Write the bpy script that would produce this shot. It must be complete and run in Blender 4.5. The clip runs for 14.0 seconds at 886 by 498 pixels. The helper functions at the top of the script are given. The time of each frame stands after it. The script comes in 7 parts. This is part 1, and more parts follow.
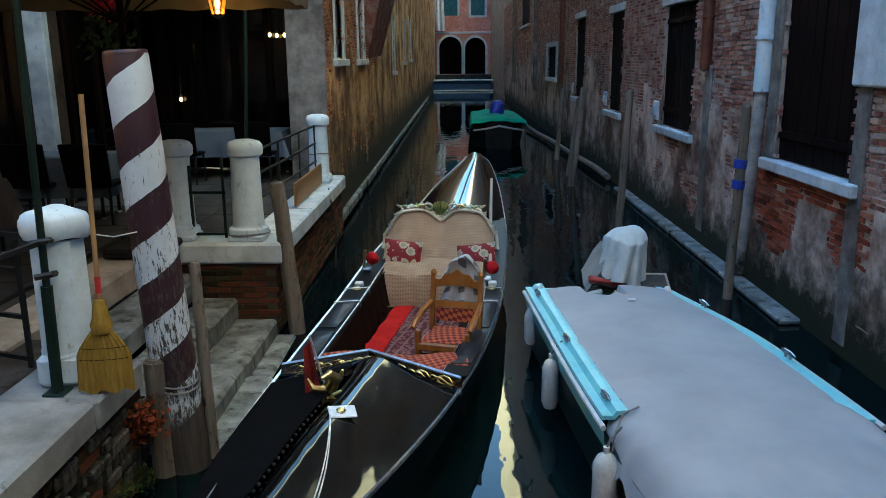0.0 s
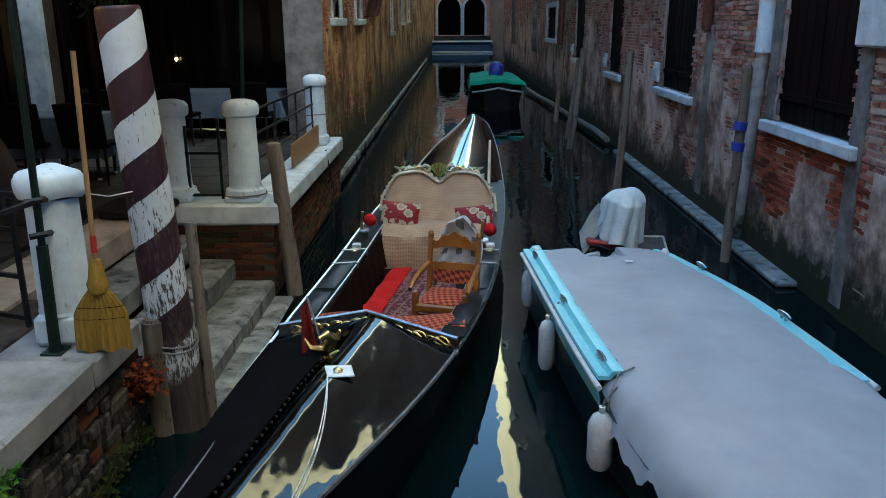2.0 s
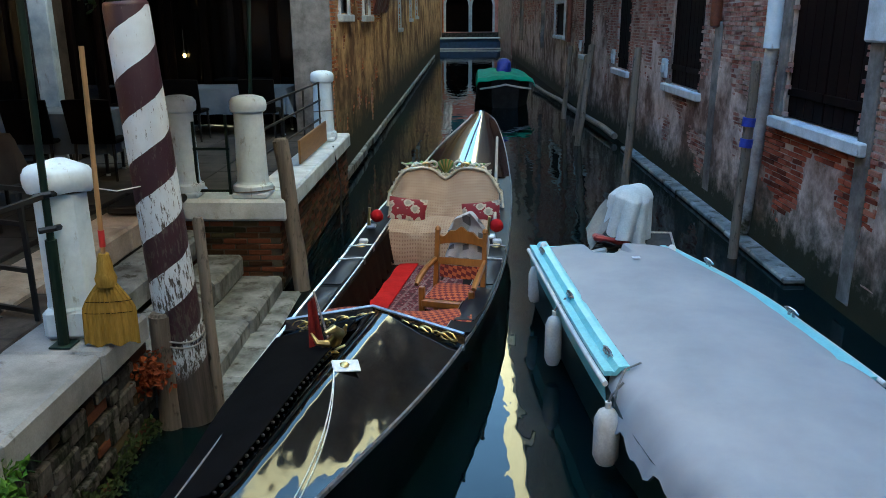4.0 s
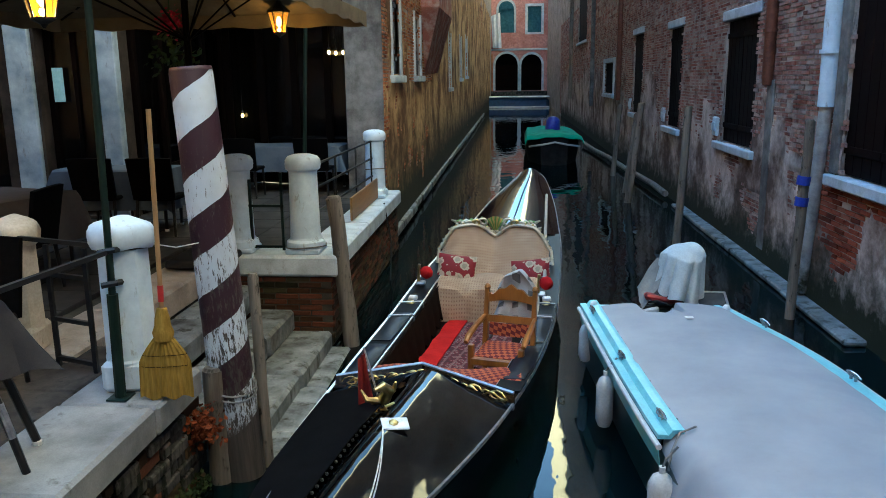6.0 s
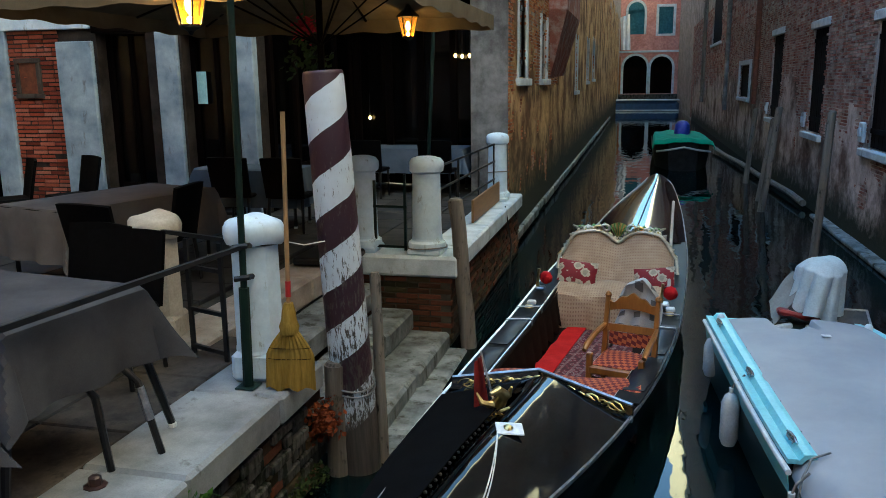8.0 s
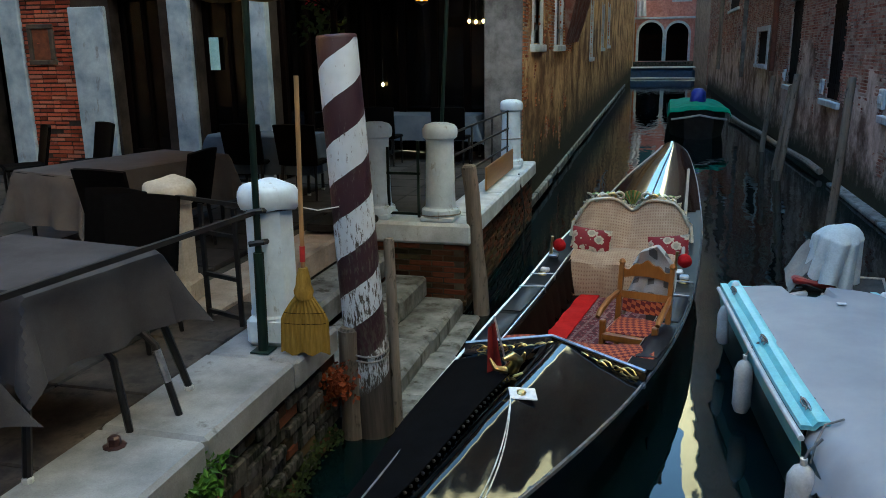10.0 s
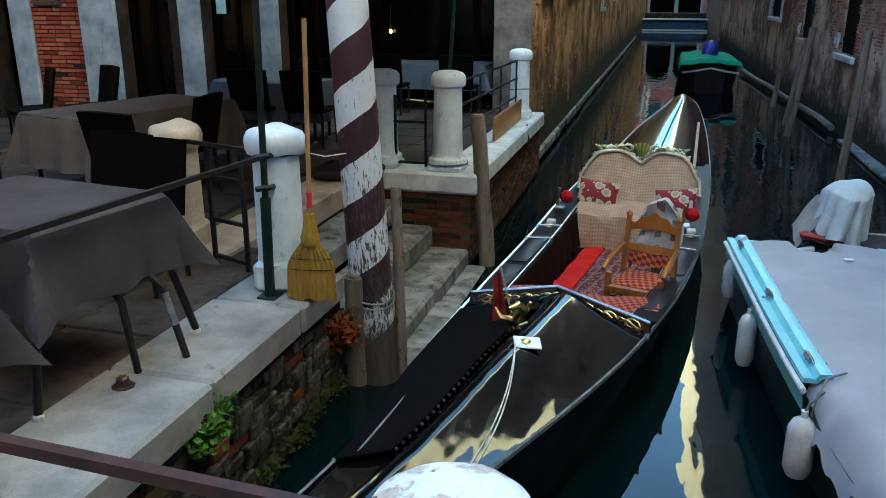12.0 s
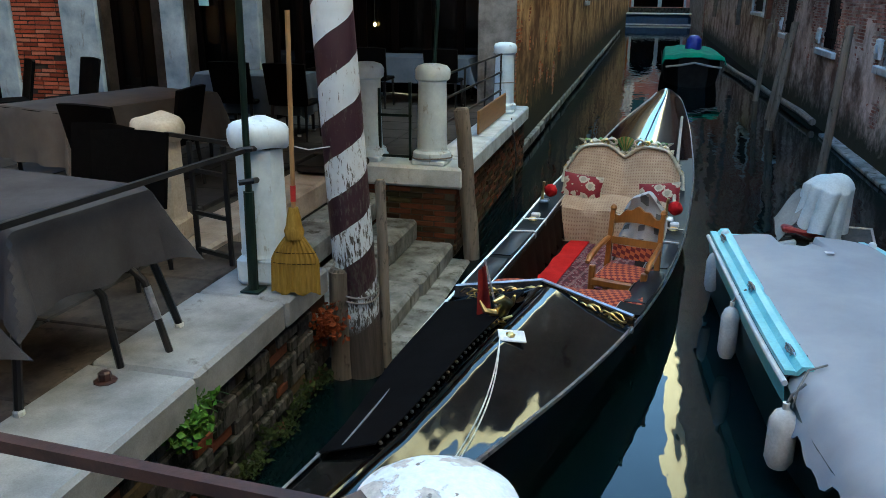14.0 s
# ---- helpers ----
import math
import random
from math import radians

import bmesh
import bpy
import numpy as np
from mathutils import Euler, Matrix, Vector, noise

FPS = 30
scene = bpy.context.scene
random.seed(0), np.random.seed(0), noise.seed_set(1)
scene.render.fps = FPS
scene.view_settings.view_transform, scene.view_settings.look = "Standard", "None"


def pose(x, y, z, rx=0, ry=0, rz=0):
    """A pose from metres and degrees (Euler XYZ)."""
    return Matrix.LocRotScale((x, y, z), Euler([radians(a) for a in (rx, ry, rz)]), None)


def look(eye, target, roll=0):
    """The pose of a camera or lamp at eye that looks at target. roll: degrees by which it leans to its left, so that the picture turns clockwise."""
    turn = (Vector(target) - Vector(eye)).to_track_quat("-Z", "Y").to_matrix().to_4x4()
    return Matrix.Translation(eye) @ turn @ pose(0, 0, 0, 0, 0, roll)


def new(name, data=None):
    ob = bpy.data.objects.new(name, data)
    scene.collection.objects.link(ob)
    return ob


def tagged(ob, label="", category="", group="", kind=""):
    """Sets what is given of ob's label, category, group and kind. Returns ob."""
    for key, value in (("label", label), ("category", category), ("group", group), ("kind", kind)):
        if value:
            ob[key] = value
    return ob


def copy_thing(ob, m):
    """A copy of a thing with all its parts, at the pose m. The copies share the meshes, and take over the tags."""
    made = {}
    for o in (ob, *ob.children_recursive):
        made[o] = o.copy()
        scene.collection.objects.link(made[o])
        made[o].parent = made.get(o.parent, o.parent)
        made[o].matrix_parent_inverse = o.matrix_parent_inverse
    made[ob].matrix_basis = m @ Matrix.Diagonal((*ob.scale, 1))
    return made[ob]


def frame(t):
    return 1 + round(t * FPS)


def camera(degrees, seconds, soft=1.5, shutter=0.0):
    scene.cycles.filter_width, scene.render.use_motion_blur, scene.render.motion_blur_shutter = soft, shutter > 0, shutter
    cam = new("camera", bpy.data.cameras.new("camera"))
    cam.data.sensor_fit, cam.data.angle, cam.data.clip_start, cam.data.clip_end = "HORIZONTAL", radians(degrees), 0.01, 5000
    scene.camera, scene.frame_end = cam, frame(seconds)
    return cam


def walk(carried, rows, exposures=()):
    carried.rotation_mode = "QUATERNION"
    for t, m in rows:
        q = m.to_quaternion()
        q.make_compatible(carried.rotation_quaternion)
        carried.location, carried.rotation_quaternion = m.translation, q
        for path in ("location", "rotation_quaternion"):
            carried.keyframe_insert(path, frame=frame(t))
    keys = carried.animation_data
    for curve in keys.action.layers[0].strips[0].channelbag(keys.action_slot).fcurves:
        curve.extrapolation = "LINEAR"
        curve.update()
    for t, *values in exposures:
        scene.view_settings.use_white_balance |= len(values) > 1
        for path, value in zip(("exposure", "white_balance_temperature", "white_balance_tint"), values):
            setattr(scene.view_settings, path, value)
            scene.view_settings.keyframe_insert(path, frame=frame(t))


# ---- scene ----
cam = camera(58.51, 14.0, soft=0.9)
PATH = [
    (0, pose(0.030, 0.034, 2.806, 76.63, 0.50, 0.85)),
    (0.5, pose(0.031, 0.041, 2.808, 76.67, 0.25, 0.69)),
    (1, pose(0.035, 0.041, 2.801, 75.11, 0.32, 0.74)),
    (1.5, pose(0.030, 0.048, 2.791, 74.51, 0.35, 0.77)),
    (2, pose(0.037, 0.045, 2.784, 73.99, 0.32, 0.77)),
    (4.3, pose(0.044, 0.036, 2.774, 73.78, 0.38, 1.61)),
    (4.5, pose(0.039, 0.042, 2.775, 73.93, 0.25, 2.30)),
    (5, pose(0.030, 0.041, 2.781, 75.62, 0.41, 4.44)),
    (5.5, pose(0.029, 0.030, 2.791, 76.72, 0.66, 4.51)),
    (6, pose(0.029, 0.018, 2.794, 77.84, 0.72, 4.81)),
    (6.5, pose(0.022, 0.008, 2.798, 78.78, 0.69, 6.29)),
    (7, pose(0.021, 0.005, 2.799, 78.51, 0.52, 8.35)),
    (7.5, pose(0.020, 0.021, 2.803, 78.28, 0.41, 11.59)),
    (8, pose(0.023, 0.030, 2.800, 78.14, 0.72, 13.65)),
    (8.5, pose(0.023, 0.039, 2.794, 77.48, 1.04, 13.85)),
    (8.7, pose(0.015, 0.037, 2.784, 77.37, 0.91, 14.17)),
    (10.8, pose(0.009, 0.028, 2.771, 74.69, 0.55, 14.90)),
    (11, pose(0.001, 0.032, 2.765, 74.34, -0.05, 15.09)),
    (11.5, pose(-0.003, 0.029, 2.760, 73.48, 0.09, 15.15)),
    (12, pose(-0.003, 0.031, 2.751, 72.45, -0.04, 15.14)),
    (12.5, pose(-0.008, 0.034, 2.744, 71.59, -0.25, 14.70)),
    (13, pose(-0.002, 0.033, 2.745, 71.35, -0.12, 14.22)),
    (13.5, pose(-0.006, 0.035, 2.746, 71.58, -0.34, 14.16)),
    (14, pose(-0.004, 0.035, 2.748, 72.01, -0.34, 14.06)),
]
walk(cam, PATH, exposures=[(0.0, 3.42, 6200, -9.5), (2.0, 3.42, 6200, -9.5), (4.5, 3.72, 6200, -9.5), (6.5, 3.75, 6200, -9.5), (7.2, 3.67, 6200, -9.5), (8.0, 3.49, 6200, -9.5), (11.0, 3.37, 6200, -9.5), (12.0, 3.64, 6200, -9.5), (14.0, 3.62, 6200, -9.5)])

# ---------------------------------------------------------------- light
SUN_EL, SUN_AZ = radians(22), radians(-62)
world = bpy.data.worlds.new("sky")
scene.world = world
world.use_nodes = True
wn = world.node_tree
sky = wn.nodes.new("ShaderNodeTexSky")
sky.sky_type = "NISHITA"
sky.sun_disc = False
sky.sun_elevation = SUN_EL
sky.sun_rotation = SUN_AZ
sky.ozone_density = 3.0
sky.dust_density = 0.1
wn.nodes["Background"].inputs[1].default_value = 0.15
wn.links.new(sky.outputs[0], wn.nodes["Background"].inputs[0])
sun = new("sun", bpy.data.lights.new("sun", "SUN"))
sun.data.energy = 5.0
sun.data.angle = radians(0.5)
sun.data.color = (1.0, 0.9, 0.7)
sd = Vector((math.sin(SUN_AZ) * math.cos(SUN_EL), math.cos(SUN_AZ) * math.cos(SUN_EL), math.sin(SUN_EL)))
sun.matrix_world = look(sd * 60, (0, 0, 0))


# ---------------------------------------------------------------- materials
def nodes_of(name):
    m = bpy.data.materials.new(name)
    m.use_nodes = True
    return m, m.node_tree, m.node_tree.nodes["Principled BSDF"]


def coords(nt, scale=(1, 1, 1), turn=(0, 0, 0)):
    tc = nt.nodes.new("ShaderNodeTexCoord")
    mp = nt.nodes.new("ShaderNodeMapping")
    mp.inputs["Scale"].default_value = scale
    mp.inputs["Rotation"].default_value = turn
    nt.links.new(tc.outputs["Object"], mp.inputs[0])
    return mp.outputs[0]


def noise_tex(nt, vec, scale, detail=6, rough=0.6):
    n = nt.nodes.new("ShaderNodeTexNoise")
    n.inputs["Scale"].default_value = scale
    n.inputs["Detail"].default_value = detail
    n.inputs["Roughness"].default_value = rough
    nt.links.new(vec, n.inputs["Vector"])
    return n.outputs["Fac"]


def ramp(nt, fac, stops):
    r = nt.nodes.new("ShaderNodeValToRGB")
    el = r.color_ramp.elements
    while len(el) < len(stops):
        el.new(0.5)
    for e, (p, c) in zip(el, stops):
        e.position = p
        e.color = (*c, 1) if len(c) == 3 else c
    nt.links.new(fac, r.inputs[0])
    return r.outputs[0]


def mix(nt, fac, a, b, blend="MIX"):
    m = nt.nodes.new("ShaderNodeMix")
    m.data_type = "RGBA"
    m.blend_type = blend
    for sock, v in ((m.inputs[0], fac), (m.inputs[6], a), (m.inputs[7], b)):
        if hasattr(v, "links"):
            nt.links.new(v, sock)
        elif isinstance(v, (int, float)):
            sock.default_value = v
        else:
            sock.default_value = (*v, 1)
    return m.outputs[2]


def calc(nt, op, a, b=0.0, c=0.0):
    m = nt.nodes.new("ShaderNodeMath")
    m.operation = op
    for sock, v in zip(m.inputs, (a, b, c)):
        if hasattr(v, "links"):
            nt.links.new(v, sock)
        else:
            sock.default_value = v
    return m.outputs[0]


def bump(nt, bsdf, height, strength=0.3, dist=0.01):
    b = nt.nodes.new("ShaderNodeBump")
    b.inputs["Strength"].default_value = strength
    b.inputs["Distance"].default_value = dist
    nt.links.new(height, b.inputs["Height"])
    nt.links.new(b.outputs[0], bsdf.inputs["Normal"])


def plain(name, lo, hi, scale=6, rough=0.7, metal=0.0, grain=60, bumpy=0.25, dist=0.006, dirt=None, dirt_at=0.6,
          stretch=(1, 1, 1), speck=0.35, random=0.0, spec=None, island=False, sheen=0.0):
    """A surface of two tones at two scales, with grain relief and optional stains."""
    m, nt, b = nodes_of(name)
    v = coords(nt, stretch)
    big = noise_tex(nt, v, scale, 8, 0.62)
    fine = noise_tex(nt, v, grain, 4, 0.6)
    col = ramp(nt, big, [(0.32, lo), (0.68, hi)])
    col = mix(nt, speck, col, ramp(nt, fine, [(0.3, (0.45, 0.45, 0.45)), (0.7, (1, 1, 1))]), "MULTIPLY")
    if dirt:
        d = noise_tex(nt, coords(nt, (1.0, 1.0, 0.35)), scale * 1.7 + 1, 10, 0.7)
        col = mix(nt, ramp(nt, d, [(dirt_at, (0, 0, 0)), (dirt_at + 0.12, (1, 1, 1))]), col, dirt)
    if random:
        if island:
            g = nt.nodes.new("ShaderNodeNewGeometry")
            rnd = g.outputs["Random Per Island"]
        else:
            g = nt.nodes.new("ShaderNodeObjectInfo")
            rnd = g.outputs["Random"]
        col = mix(nt, 1.0, col, ramp(nt, rnd, [(0, (1 - random,) * 3), (1, (1, 1, 1))]), "MULTIPLY")
    nt.links.new(col, b.inputs["Base Color"])
    b.inputs["Roughness"].default_value = rough
    b.inputs["Metallic"].default_value = metal
    b.inputs["Specular IOR Level"].default_value = (0.5 if rough < 0.58 else 0.18) if spec is None else spec
    if sheen:
        b.inputs["Sheen Weight"].default_value = sheen
    if bumpy:
        h = mix(nt, 0.5, fine, big)
        bump(nt, b, h, bumpy, dist)
    return m


def brick_mat(name, stops, pale_at=0.5, pale_by=0.65):
    m, nt, b = nodes_of(name)
    v = coords(nt)
    g = nt.nodes.new("ShaderNodeNewGeometry")
    info = nt.nodes.new("ShaderNodeObjectInfo")
    rnd = calc(nt, "FRACT", calc(nt, "ADD", g.outputs["Random Per Island"], info.outputs["Random"]))
    col = ramp(nt, rnd, stops)
    big = noise_tex(nt, v, 1.3, 8)
    fine = noise_tex(nt, v, 45, 5, 0.65)
    col = mix(nt, 0.5, col, ramp(nt, big, [(0.34, (0.26, 0.24, 0.24)), (0.66, (1.0, 0.98, 0.95))]), "MULTIPLY")
    col = mix(nt, 0.45, col, ramp(nt, fine, [(0.3, (0.4, 0.4, 0.4)), (0.65, (1, 1, 1))]), "MULTIPLY")
    pale = noise_tex(nt, v, 3.2, 8, 0.7)
    col = mix(nt, calc(nt, "MULTIPLY", ramp(nt, pale, [(pale_at, (0, 0, 0)), (pale_at + 0.2, (1, 1, 1))]), pale_by), col, (0.44, 0.385, 0.36))
    nt.links.new(col, b.inputs["Base Color"])
    b.inputs["Roughness"].default_value = 0.88
    b.inputs["Specular IOR Level"].default_value = 0.18
    bump(nt, b, fine, 0.5, 0.006)
    return m


def plaster_mat(name, lo, hi, stain, algae=True, low=0.25, high=0.95):
    """Weathered render: blotches, running streaks, green-black growth near the waterline."""
    m, nt, b = nodes_of(name)
    v = coords(nt)
    big = noise_tex(nt, v, 0.9, 9, 0.65)
    med = noise_tex(nt, v, 5, 8, 0.7)
    fine = noise_tex(nt, v, 55, 4)
    run = noise_tex(nt, coords(nt, (1.4, 1.4, 0.5)), 1.3, 10, 0.72)
    col = ramp(nt, big, [(0.40, lo), (0.58, hi)])
    col = mix(nt, 0.75, col, ramp(nt, med, [(0.3, (0.35, 0.33, 0.32)), (0.6, (1, 1, 1))]), "MULTIPLY")
    col = mix(nt, ramp(nt, run, [(0.55, (0, 0, 0)), (0.72, (0.85, 0.85, 0.85))]), col, stain)
    if algae:
        sep = nt.nodes.new("ShaderNodeSeparateXYZ")
        nt.links.new(v, sep.inputs[0])
        edge = calc(nt, "ADD", sep.outputs[2], calc(nt, "MULTIPLY", calc(nt, "SUBTRACT", med, 0.5), 1.1))
        col = mix(nt, ramp(nt, calc(nt, "DIVIDE", edge, 2.0), [(low / 2, (1, 1, 1)), (high / 2, (0, 0, 0))]), col, (0.025, 0.028, 0.016))
    nt.links.new(col, b.inputs["Base Color"])
    b.inputs["Roughness"].default_value = 0.9
    b.inputs["Specular IOR Level"].default_value = 0.18
    bump(nt, b, mix(nt, 0.5, med, fine), 0.55, 0.012)
    return m


WHITE_STONE = plain("istrian_stone", (0.42, 0.48, 0.53), (0.68, 0.76, 0.82), 4, 0.75, grain=70, dirt=(0.10, 0.10, 0.095), dirt_at=0.60, random=0.12)
PAINT_STONE = plain("whitewashed_stone", (0.50, 0.62, 0.73), (0.68, 0.80, 0.90), 5, 0.6, grain=40, speck=0.08, bumpy=0.12, dirt=(0.16, 0.17, 0.17), dirt_at=0.58)
PALE_SLAB = plain("pale_quay_stone", (0.16, 0.165, 0.17), (0.37, 0.38, 0.392), 2.2, 0.8, grain=110, dirt=(0.10, 0.092, 0.08), dirt_at=0.6, random=0.2)
STEP_STONE = plain("worn_step_stone", (0.075, 0.08, 0.078), (0.36, 0.385, 0.39), 3, 0.7, grain=60, dirt=(0.045, 0.042, 0.03), dirt_at=0.52, random=0.25)
# dark brown tone holds the shade under the quay tables; blotches are dirt
TERRACE_STONE = plain("shade_brown_stone", (0.03, 0.024, 0.02), (0.12, 0.10, 0.084), 3, 0.8, grain=70, dirt=(0.035, 0.03, 0.026), dirt_at=0.54, random=0.25)
# lighter, warmer step stone: the lantern's glow is put into the colour
WARM_STEP = plain("lamplit_step_stone", (0.32, 0.27, 0.22), (0.56, 0.49, 0.42), 3, 0.75, grain=60, dirt=(0.12, 0.10, 0.08), dirt_at=0.6, random=0.15)
FLOOR_STONE = plain("terrace_paving", (0.025, 0.024, 0.023), (0.075, 0.07, 0.066), 3, 0.7, grain=60, dirt=(0.04, 0.04, 0.04), dirt_at=0.6, random=0.35)
BRICK_R = brick_mat("red_brick", [(0.0, (0.16, 0.05, 0.04)), (0.3, (0.33, 0.12, 0.09)), (0.6, (0.42, 0.19, 0.15)), (0.85, (0.42, 0.28, 0.235)), (1.0, (0.54, 0.42, 0.37))], 0.46, 0.75)
BRICK_L = brick_mat("orange_brick", [(0.0, (0.22, 0.06, 0.025)), (0.3, (0.46, 0.15, 0.06)), (0.6, (0.58, 0.23, 0.10)), (0.85, (0.48, 0.28, 0.15)), (1.0, (0.62, 0.40, 0.22))])
BRICK_F = brick_mat("deep_red_brick", [(0.0, (0.13, 0.03, 0.018)), (0.4, (0.31, 0.07, 0.04)), (0.8, (0.42, 0.12, 0.075)), (1.0, (0.40, 0.17, 0.12))], 0.6, 0.4)
BRICK_D = brick_mat("damp_brick", [(0.0, (0.02, 0.02, 0.01)), (0.35, (0.07, 0.03, 0.016)), (0.7, (0.17, 0.055, 0.03)), (1.0, (0.06, 0.062, 0.03))], 0.66, 0.3)
MORTAR = plain("lime_mortar", (0.24, 0.20, 0.18), (0.56, 0.49, 0.44), 2, 0.95, grain=50, bumpy=0.6, dirt=(0.05, 0.045, 0.04), dirt_at=0.55)
# mortar darkened so that the door jambs' shade sits in its colour
DARK_MORTAR = plain("shaded_mortar", (0.012, 0.009, 0.008), (0.05, 0.04, 0.035), 3, 0.95, grain=50, bumpy=0.6)
MORTAR_D = plain("damp_mortar", (0.03, 0.03, 0.025), (0.10, 0.09, 0.07), 3, 0.9, grain=50, bumpy=0.6)
PLASTER_R = plaster_mat("grey_pink_render", (0.15, 0.095, 0.075), (0.62, 0.51, 0.46), (0.06, 0.038, 0.03), low=0.3, high=0.95)
PLASTER_L = plaster_mat("ochre_render", (0.17, 0.09, 0.045), (0.66, 0.44, 0.22), (0.07, 0.04, 0.022), low=0.7, high=2.0)
PLASTER_W = plaster_mat("pale_render", (0.11, 0.105, 0.10), (0.25, 0.245, 0.235), (0.07, 0.06, 0.05), algae=False)
PLASTER_V = plaster_mat("scuffed_pale_paint", (0.34, 0.35, 0.36), (0.52, 0.54, 0.56), (0.24, 0.23, 0.22), algae=True, low=0.1, high=0.5)
PLASTER_P = plaster_mat("rose_render", (0.52, 0.22, 0.19), (0.64, 0.31, 0.27), (0.42, 0.2, 0.16), algae=False)
PLASTER_O = plaster_mat("orange_render", (0.30, 0.10, 0.04), (0.42, 0.16, 0.06), (0.2, 0.08, 0.04), algae=False)
RUBBLE = plain("damp_rubble", (0.022, 0.021, 0.02), (0.15, 0.14, 0.132), 5, 0.8, grain=60, bumpy=0.6, dirt=(0.008, 0.011, 0.005), dirt_at=0.46, random=0.5)
SHUTTER = plain("dark_shutter_paint", (0.003, 0.0015, 0.0012), (0.008, 0.0032, 0.0026), 4, 0.8, spec=0.08, grain=90, stretch=(1, 1, 0.2))
# far darker than timber: the recess's shade is put into the wood colour
DARK_WOOD = plain("shade_dark_wood", (0.0006, 0.0003, 0.0002), (0.0032, 0.0011, 0.0006), 4, 0.6, spec=0.05, grain=40, stretch=(1, 1, 0.12))
OLD_WOOD = plain("grey_pile_wood", (0.10, 0.085, 0.07), (0.26, 0.225, 0.19), 9, 0.85, grain=70, stretch=(1, 1, 0.07), bumpy=0.7, dist=0.012, dirt=(0.03, 0.028, 0.022), dirt_at=0.55)
IRON = plain("black_iron", (0.008, 0.008, 0.009), (0.025, 0.024, 0.024), 10, 0.5, metal=0.3, dirt=(0.07, 0.03, 0.015), dirt_at=0.68)
GREEN_IRON = plain("dark_green_paint", (0.003, 0.012, 0.008), (0.008, 0.024, 0.017), 10, 0.45, spec=0.3)
RUST_IRON = plain("brown_painted_iron", (0.025, 0.010, 0.009), (0.06, 0.025, 0.02), 14, 0.42, metal=0.2)
# near-black: the shade of unlit interiors is put into the colour
DARK_ROOM = plain("room_shade_black", (0.0005, 0.0004, 0.0003), (0.0012, 0.0008, 0.0007), 2, 0.9, spec=0.03)
ROOF_TILE = plain("roof_tile", (0.2, 0.08, 0.05), (0.36, 0.16, 0.1), 3, 0.9)
BLUE_PAINT = plain("blue_band_paint", (0.01, 0.03, 0.30), (0.02, 0.06, 0.45), 10, 0.5)
COPPER = plain("rusty_downpipe", (0.10, 0.03, 0.018), (0.20, 0.065, 0.035), 12, 0.55, metal=0.2)
MOSS = plain("wet_moss", (0.012, 0.02, 0.006), (0.05, 0.07, 0.02), 8, 0.9, grain=40, bumpy=1.0, dist=0.02)


def water_mat():
    m, nt, b = nodes_of("canal_water")
    b.inputs["Base Color"].default_value = (0.0015, 0.006, 0.0068, 1)
    b.inputs["Roughness"].default_value = 0.015
    b.inputs["IOR"].default_value = 1.33
    b.inputs["Specular IOR Level"].default_value = 0.36
    a = noise_tex(nt, coords(nt, (1.0, 0.5, 1)), 2.6, 2, 0.45)
    c = noise_tex(nt, coords(nt, (1.0, 0.6, 1)), 6.5, 2, 0.4)
    bump(nt, b, calc(nt, "ADD", a, calc(nt, "MULTIPLY", c, 0.12)), 0.20, 0.03)
    return m


def glass_mat(name, tint=(0.003, 0.003, 0.003), rough=0.05):
    m, nt, b = nodes_of(name)
    b.inputs["Base Color"].default_value = (*tint, 1)
    b.inputs["Roughness"].default_value = rough
    b.inputs["Transmission Weight"].default_value = 0.3
    b.inputs["Specular IOR Level"].default_value = 0.06
    return m


def glow_mat(name, color, strength):
    m, nt, b = nodes_of(name)
    b.inputs["Base Color"].default_value = (*color, 1)
    b.inputs["Emission Color"].default_value = (*color, 1)
    b.inputs["Emission Strength"].default_value = strength
    return m


WATER = water_mat()
GLASS = glass_mat("dark_window_glass")


# ---------------------------------------------------------------- building tools
def thing(name, label="", category="", group="", m=None, kind=""):
    ob = new(name)
    if m is not None:
        ob.matrix_basis = m
    return tagged(ob, label, category, group, kind)


def part(name, bm, material, parent=None, label="", smooth=False, kind=""):
    me = bpy.data.meshes.new(name)
    bmesh.ops.recalc_face_normals(bm, faces=bm.faces)
    bm.to_mesh(me)
    bm.free()
    me.materials.append(material)
    if smooth:
        me.shade_smooth()
        me.set_sharp_from_angle(angle=radians(38))
    ob = new(name, me)
    if parent:
        ob.parent = parent
    if label:
        ob["label"] = label
    if kind:
        ob["kind"] = kind
    return ob


def structure(name, bm, material, label, category, smooth=False):
    return tagged(part(name, bm, material, None, "", smooth), label, category, "", "structure")


